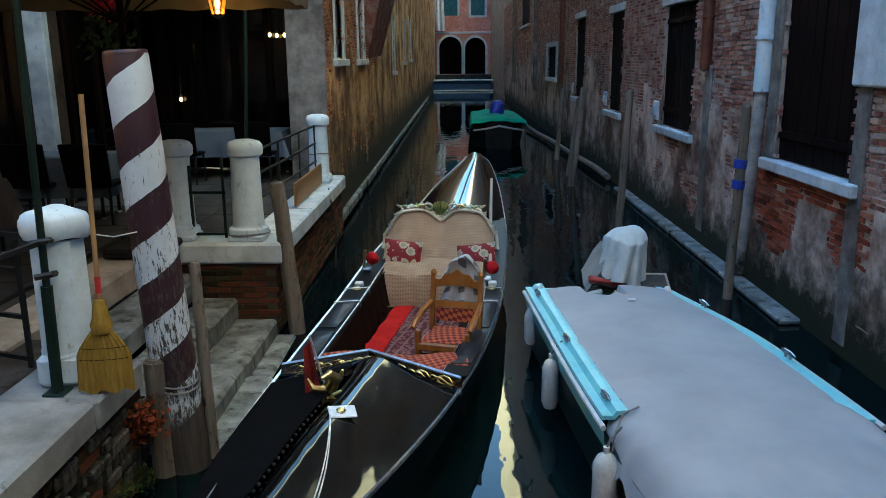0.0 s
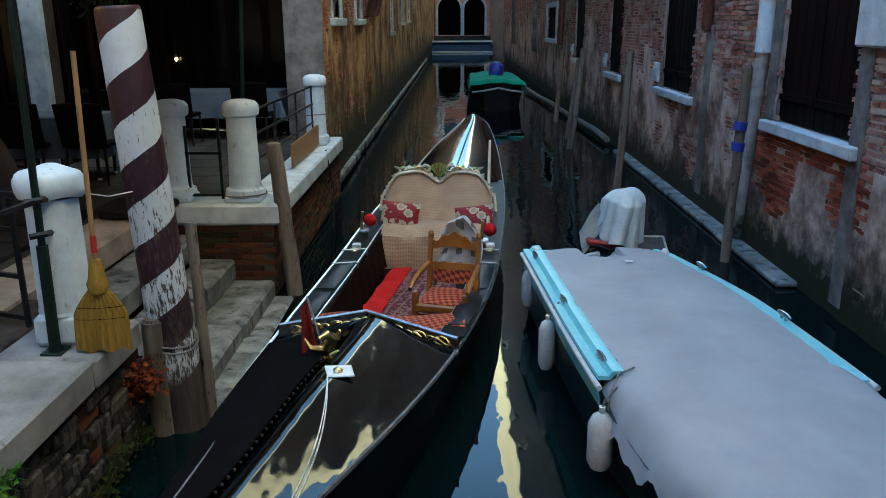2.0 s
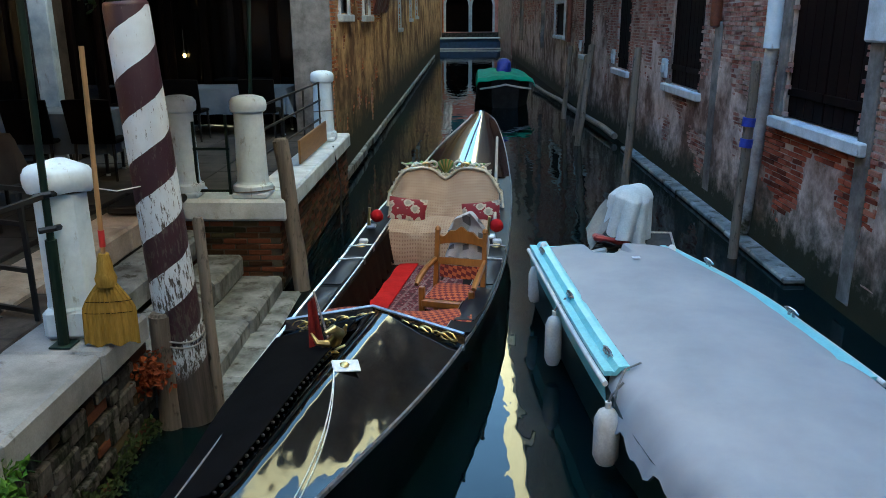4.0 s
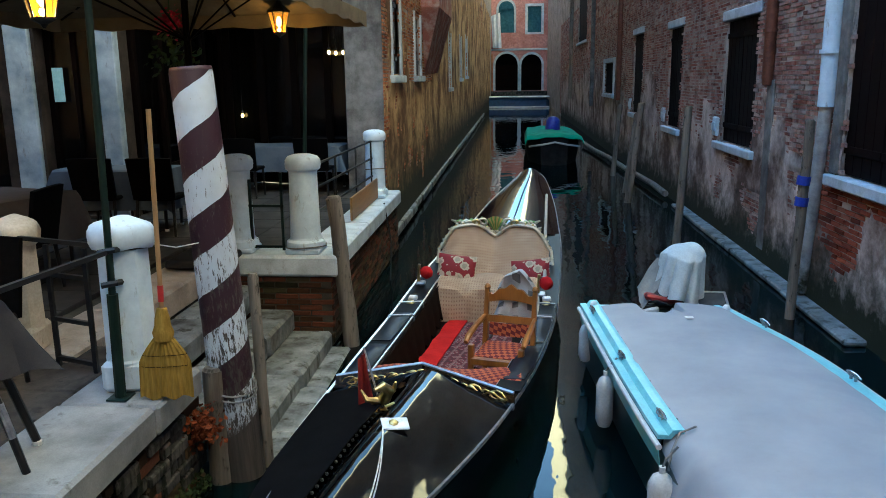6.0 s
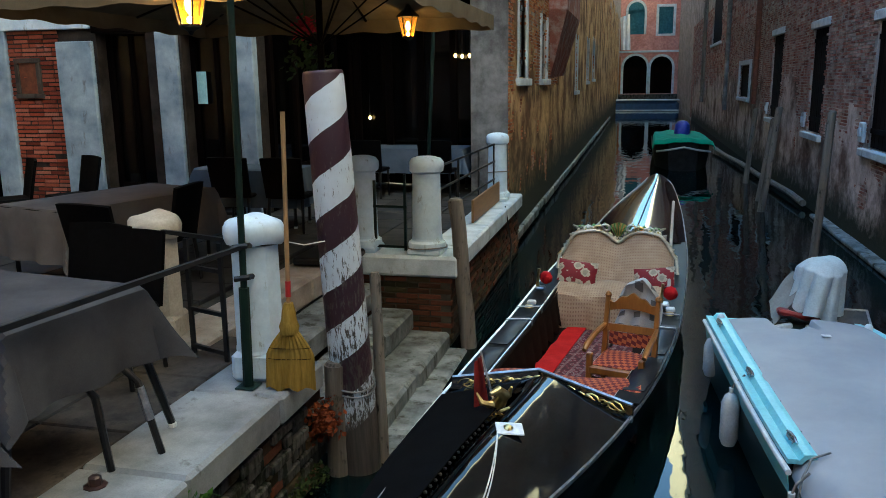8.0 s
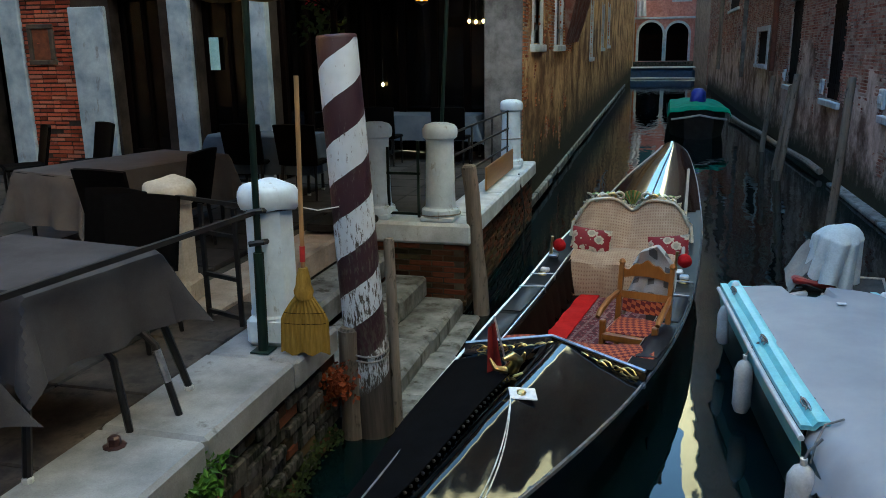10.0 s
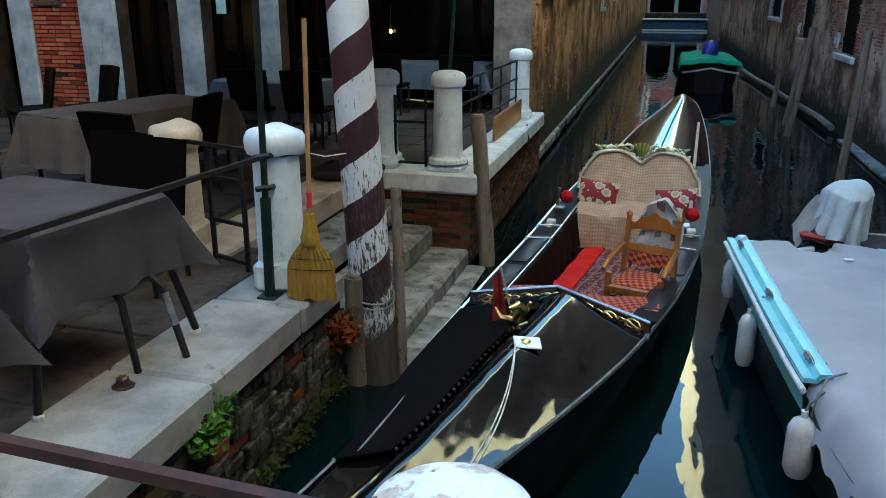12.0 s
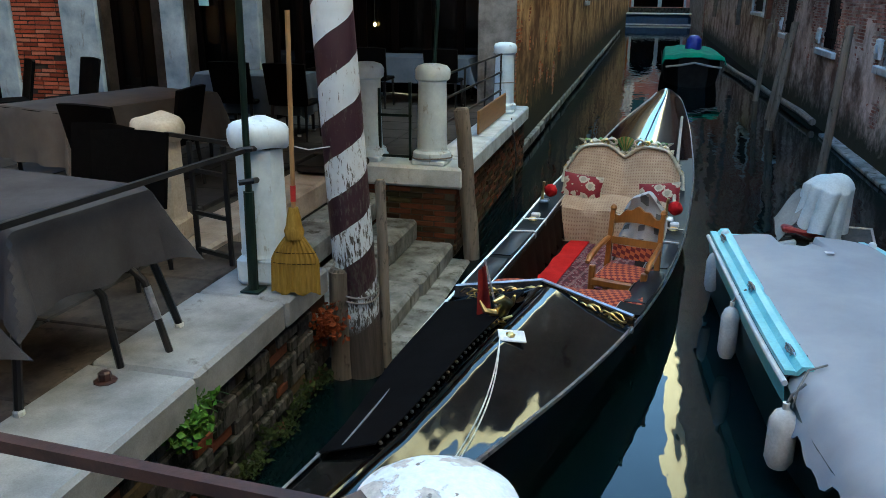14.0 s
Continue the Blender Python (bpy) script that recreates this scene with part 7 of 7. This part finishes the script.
LEAF = plain("fresh_weed_leaf", (0.05, 0.13, 0.015), (0.11, 0.24, 0.03), 20, 0.6, random=0.5, island=True)
LEAF_D = plain("dark_leaf", (0.02, 0.05, 0.015), (0.05, 0.09, 0.03), 20, 0.6)
PETAL = plain("crimson_petal", (0.42, 0.01, 0.04), (0.6, 0.03, 0.08), 20, 0.7)
rng = random.Random(3)
fl = thing("hanging_flowers", "crimson flowers over dark leaves hanging under the parasol", "plant", m=pose(-3.62, 8.55, 3.30))
bm = bmesh.new()
leaf_clump(bm, (0, 0, 0.12), 0.10, 160, 0.05, rng)
part("blossom", bm, PETAL, fl)
bm = bmesh.new()
leaf_clump(bm, (-0.03, 0, -0.25), 0.2, 90, 0.08, rng)
part("foliage", bm, LEAF_D, fl)
bm = bmesh.new()
tube(bm, [(0, 0, -0.4), (0, 0, 0.6)], 0.008, 5)
part("stem", bm, LEAF_D, fl)
wd = thing("weed", "fresh green weed growing out of the quay joint", "weed")
bm = bmesh.new()
for k in range(6):
    leaf_clump(bm, (-2.04 + rng.uniform(-0.02, 0.05), 3.02 + 0.045 * k + rng.uniform(-0.04, 0.04), 0.64 + 0.02 * k + rng.uniform(-0.05, 0.03)), 0.06, 45, 0.045, rng)
part("foliage", bm, LEAF, wd, kind="stuff")
bm = bmesh.new()
for k in range(7):
    y = 3.0 + 0.06 * k
    tube(bm, [(-2.12, 3.15, 0.62), (-2.04, y, 0.66 + 0.015 * k), (-2.0, y + 0.03, 0.60 + 0.02 * k)], 0.004, 4)
part("stems", bm, LEAF_D, wd)
# weed and rust-red growth at the foot of the pole
gr = thing("water_weed", "rust-red and green growth on the quay foot", "water weed")
bm = bmesh.new()
leaf_clump(bm, (-2.08, 4.88, 0.48), 0.12, 420, 0.045, rng)
part("red_growth", bm, plain("rust_red_weed", (0.10, 0.02, 0.008), (0.22, 0.05, 0.015), 15, 0.8), gr, kind="stuff")
bm = bmesh.new()
for k in range(14):
    leaf_clump(bm, (-2.08 + rng.uniform(-0.03, 0.02), 3.6 + 0.1 * k, 0.10 + rng.uniform(-0.08, 0.08)), 0.06, 40, 0.035, rng)
part("green_growth", bm, MOSS, gr, kind="stuff")

# ---------------------------------------------------------------- broom, bolt, ropes
STRAW = plain("broom_straw", (0.22, 0.13, 0.02), (0.36, 0.23, 0.05), 30, 0.85, stretch=(1, 1, 0.1), grain=120, bumpy=0.8)
broom = thing("broom", "straw broom leaning against the white post", "broom", m=pose(-2.065, 4.42, 0.905, -2, 0.8, 12))
bm = bmesh.new()
sheet(bm, lambda u, v: ((u - 0.5) * (0.32 - 0.22 * max(0, (v - 0.55) / 0.45) ** 1.3 - 0.02 * v), -0.035 * math.sin(math.pi * u) ** 0.6 - 0.004 * math.sin(u * 60), 0.40 * v + 0.012 * math.sin(u * 17) * (1 - v)), 40, 14)
sheet(bm, lambda u, v: ((u - 0.5) * (0.32 - 0.22 * max(0, (v - 0.55) / 0.45) ** 1.3 - 0.02 * v), 0.035 * math.sin(math.pi * u) ** 0.6 + 0.004 * math.sin(u * 60), 0.40 * v + 0.012 * math.sin(u * 17) * (1 - v)), 40, 14)
part("straw", bm, STRAW, broom)
for z, w in ((0.20, 0.30), (0.27, 0.275)):
    bm = bmesh.new()
    tube(bm, [(w * 0.48 * math.cos(a), 0.036 * math.sin(a), z) for a in [k * math.pi / 12 for k in range(25)]], 0.0025, 4)
    part("stitching", bm, DARK_WOOD, broom)
bm = bmesh.new()
lathe(bm, [(0.055, 0.36), (0.065, 0.41), (0.05, 0.45), (0.045, 0.50), (0.03, 0.56)], 12)
part("binding", bm, STRAW, broom, smooth=True)
bm = bmesh.new()
tube(bm, [(0, 0, 0.5), (0, 0, 1.74)], 0.0145, 10)
part("handle", bm, plain("pale_broom_stick", (0.30, 0.17, 0.07), (0.42, 0.26, 0.12), 6, 0.5, stretch=(1, 1, 0.1)), broom, smooth=True)
bm = bmesh.new()
tube(bm, [(0, 0, 0.60), (0, 0, 0.70)], 0.018, 10)
part("red_sleeve", bm, plain("red_plastic", (0.4, 0.02, 0.02), (0.5, 0.03, 0.03), 9, 0.4), broom)
bolt = thing("iron_bolt", "rusty iron bolt set in the quay slab", "bolt", m=pose(-2.48, 3.06, 0.895))
bm = bmesh.new()
lathe(bm, [(0.035, 0), (0.032, 0.05), (0.02, 0.06)], 7)
part("stud", bm, RUST_IRON, bolt)
bm = bmesh.new()
lathe(bm, [(0.06, 0), (0.058, 0.01), (0.03, 0.014)], 9)
part("washer", bm, RUST_IRON, bolt)


def cord(name, label, pts, r=0.006, material=None, group=""):
    bm = bmesh.new()
    tube(bm, pts, r, 6)
    tagged(part(name, bm, material or ROPE, None, smooth=True), label, "rope", group)


def ring(x, y, z, r):
    return [(x + r * math.cos(a), y + r * math.sin(a), z + 0.012 * math.sin(a * 1.5)) for a in [k * math.pi / 10 for k in range(21)]]


cord("rope", "thin pale line from the post to the striped pole", [(-2.22, 4.62, 1.83), (-2.12, 4.85, 1.75), (-2.04, 5.06, 1.74)], 0.004, RUB)
cord("rope", "dark cord tied round the stone post", ring(-2.365, 4.62, 1.80, 0.155), 0.007, IRON)
cord("rope", "dark cord tied round the column foot", ring(-2.145, 8.15, 1.07, 0.215), 0.008, ROPE)
cord("rope", "dark cord tied round the far column", ring(-2.06, 12.1, 1.45, 0.155), 0.008, ROPE)
cord("rope", "mooring rope hanging from the kerb to the water", [(-1.8, 8.1, 1.05), (-1.74, 8.05, 0.8), (-1.72, 8.05, 0.1)], 0.008, IRON)
cord("rope", "mooring rope hanging down the quay wall", [(-1.82, 11.4, 1.02), (-1.70, 11.2, 0.5), (-1.66, 10.8, 0.0)], 0.012, IRON)

# ---------------------------------------------------------------- lights behind the glass
for k, (x, y, z) in enumerate(((-3.12, 13.92, 3.26), (-3.0, 13.92, 3.245), (-2.87, 13.92, 3.255), (-4.74, 13.96, 2.19))):
    b = thing("wall_lamp", "small lit amber lamp in the dark dining room", "lamp", "dining room lamps", pose(x, y, z))
    bm = bmesh.new()
    lathe(bm, [(0.005, -0.035), (0.028, -0.01), (0.03, 0.015), (0.012, 0.04)], 10)
    part("bulb", bm, glow_mat("warm_bulb", (1.0, 0.6, 0.2), 1.2) if k == 0 else bpy.data.materials["warm_bulb"], b, smooth=True)
    bm = bmesh.new()
    lathe(bm, [(0.015, 0.04), (0.03, 0.06), (0.008, 0.10), (0.004, 0.45)], 8)
    part("holder", bm, IRON, b)

# ---------------------------------------------------------------- bridge under the camera
def cap_mat():
    """Cracked whitewash over bare grey stone."""
    m, nt, b = nodes_of("cracked_whitewash")
    v = coords(nt)
    big = noise_tex(nt, v, 5.5, 8, 0.6)
    fine = noise_tex(nt, v, 70, 5, 0.65)
    paint = ramp(nt, fine, [(0.3, (0.56, 0.63, 0.70)), (0.7, (0.74, 0.80, 0.85))])
    stone = ramp(nt, fine, [(0.3, (0.34, 0.33, 0.32)), (0.7, (0.56, 0.54, 0.52))])
    col = mix(nt, ramp(nt, big, [(0.53, (0, 0, 0)), (0.545, (1, 1, 1))]), paint, stone)
    line = calc(nt, "ABSOLUTE", calc(nt, "SUBTRACT", noise_tex(nt, coords(nt, (0.5, 1.2, 1)), 3.2, 3, 0.5), 0.43))
    col = mix(nt, ramp(nt, line, [(0.0, (1, 1, 1)), (0.005, (0, 0, 0))]), col, (0.36, 0.32, 0.31))
    pit = noise_tex(nt, v, 34, 3, 0.5)
    col = mix(nt, ramp(nt, pit, [(0.68, (0, 0, 0)), (0.71, (1, 1, 1))]), col, (0.14, 0.14, 0.14))
    nt.links.new(col, b.inputs["Base Color"])
    b.inputs["Roughness"].default_value = 0.7
    bump(nt, b, calc(nt, "SUBTRACT", calc(nt, "MULTIPLY", fine, 0.4), ramp(nt, big, [(0.53, (0, 0, 0)), (0.545, (1, 1, 1))])), 0.6, 0.006)
    return m


bridge = thing("bridge", "stone footbridge with a brown iron rail", "bridge", kind="structure")
bm = bmesh.new()
span(bm, (-3.0, -2.2, 0.95), (3.74, 0.80, 1.10), 0.02)
part("deck", bm, PALE_SLAB, bridge)
bm = bmesh.new()
tube(bm, [(-2.6, 1.157, 1.95), (-1.120, 1.082, 1.95), (-0.431, 1.047, 1.95), (-0.40, 1.09, 1.945)], 0.018, 4)
part("rail", bm, RUST_IRON, bridge, "brown painted iron rail")
bp = thing("bridge_post", "white stone bridge post with a chipped domed cap", "post", m=pose(-0.290, 1.15, 0.850))
bm = bmesh.new()
lathe(bm, [(0.14, -0.35), (0.125, 0.2), (0.12, 0.93)], 20)
part("shaft", bm, PAINT_STONE, bp, smooth=True)
bm = bmesh.new()
lathe(bm, [(0.12, 0.92), (0.150, 0.945), (0.163, 0.985), (0.160, 1.035), (0.140, 1.072), (0.105, 1.095), (0.06, 1.109), (0.03, 1.113), (0.005, 1.114)], 36, wobble=0.05)
for v in bm.verts:
    v.co += v.co.normalized() * 0.006 * noise.noise(v.co * 16)
part("cap", bm, cap_mat(), bp, "chipped domed stone cap", True)
bm = bmesh.new()
span(bm, (-0.17, -0.36, -0.25), (0.17, 0.16, 0.0), 0.03)
part("corbel", bm, PALE_SLAB, bp)


# ---------------------------------------------------------------- bare bricks under the near window
brick_parts(wall_right, BRICK_F, (3.75, 10.6, 0.0), -90, 0.0, 3.55, 0.14, 1.5, 0.0, seed=61)
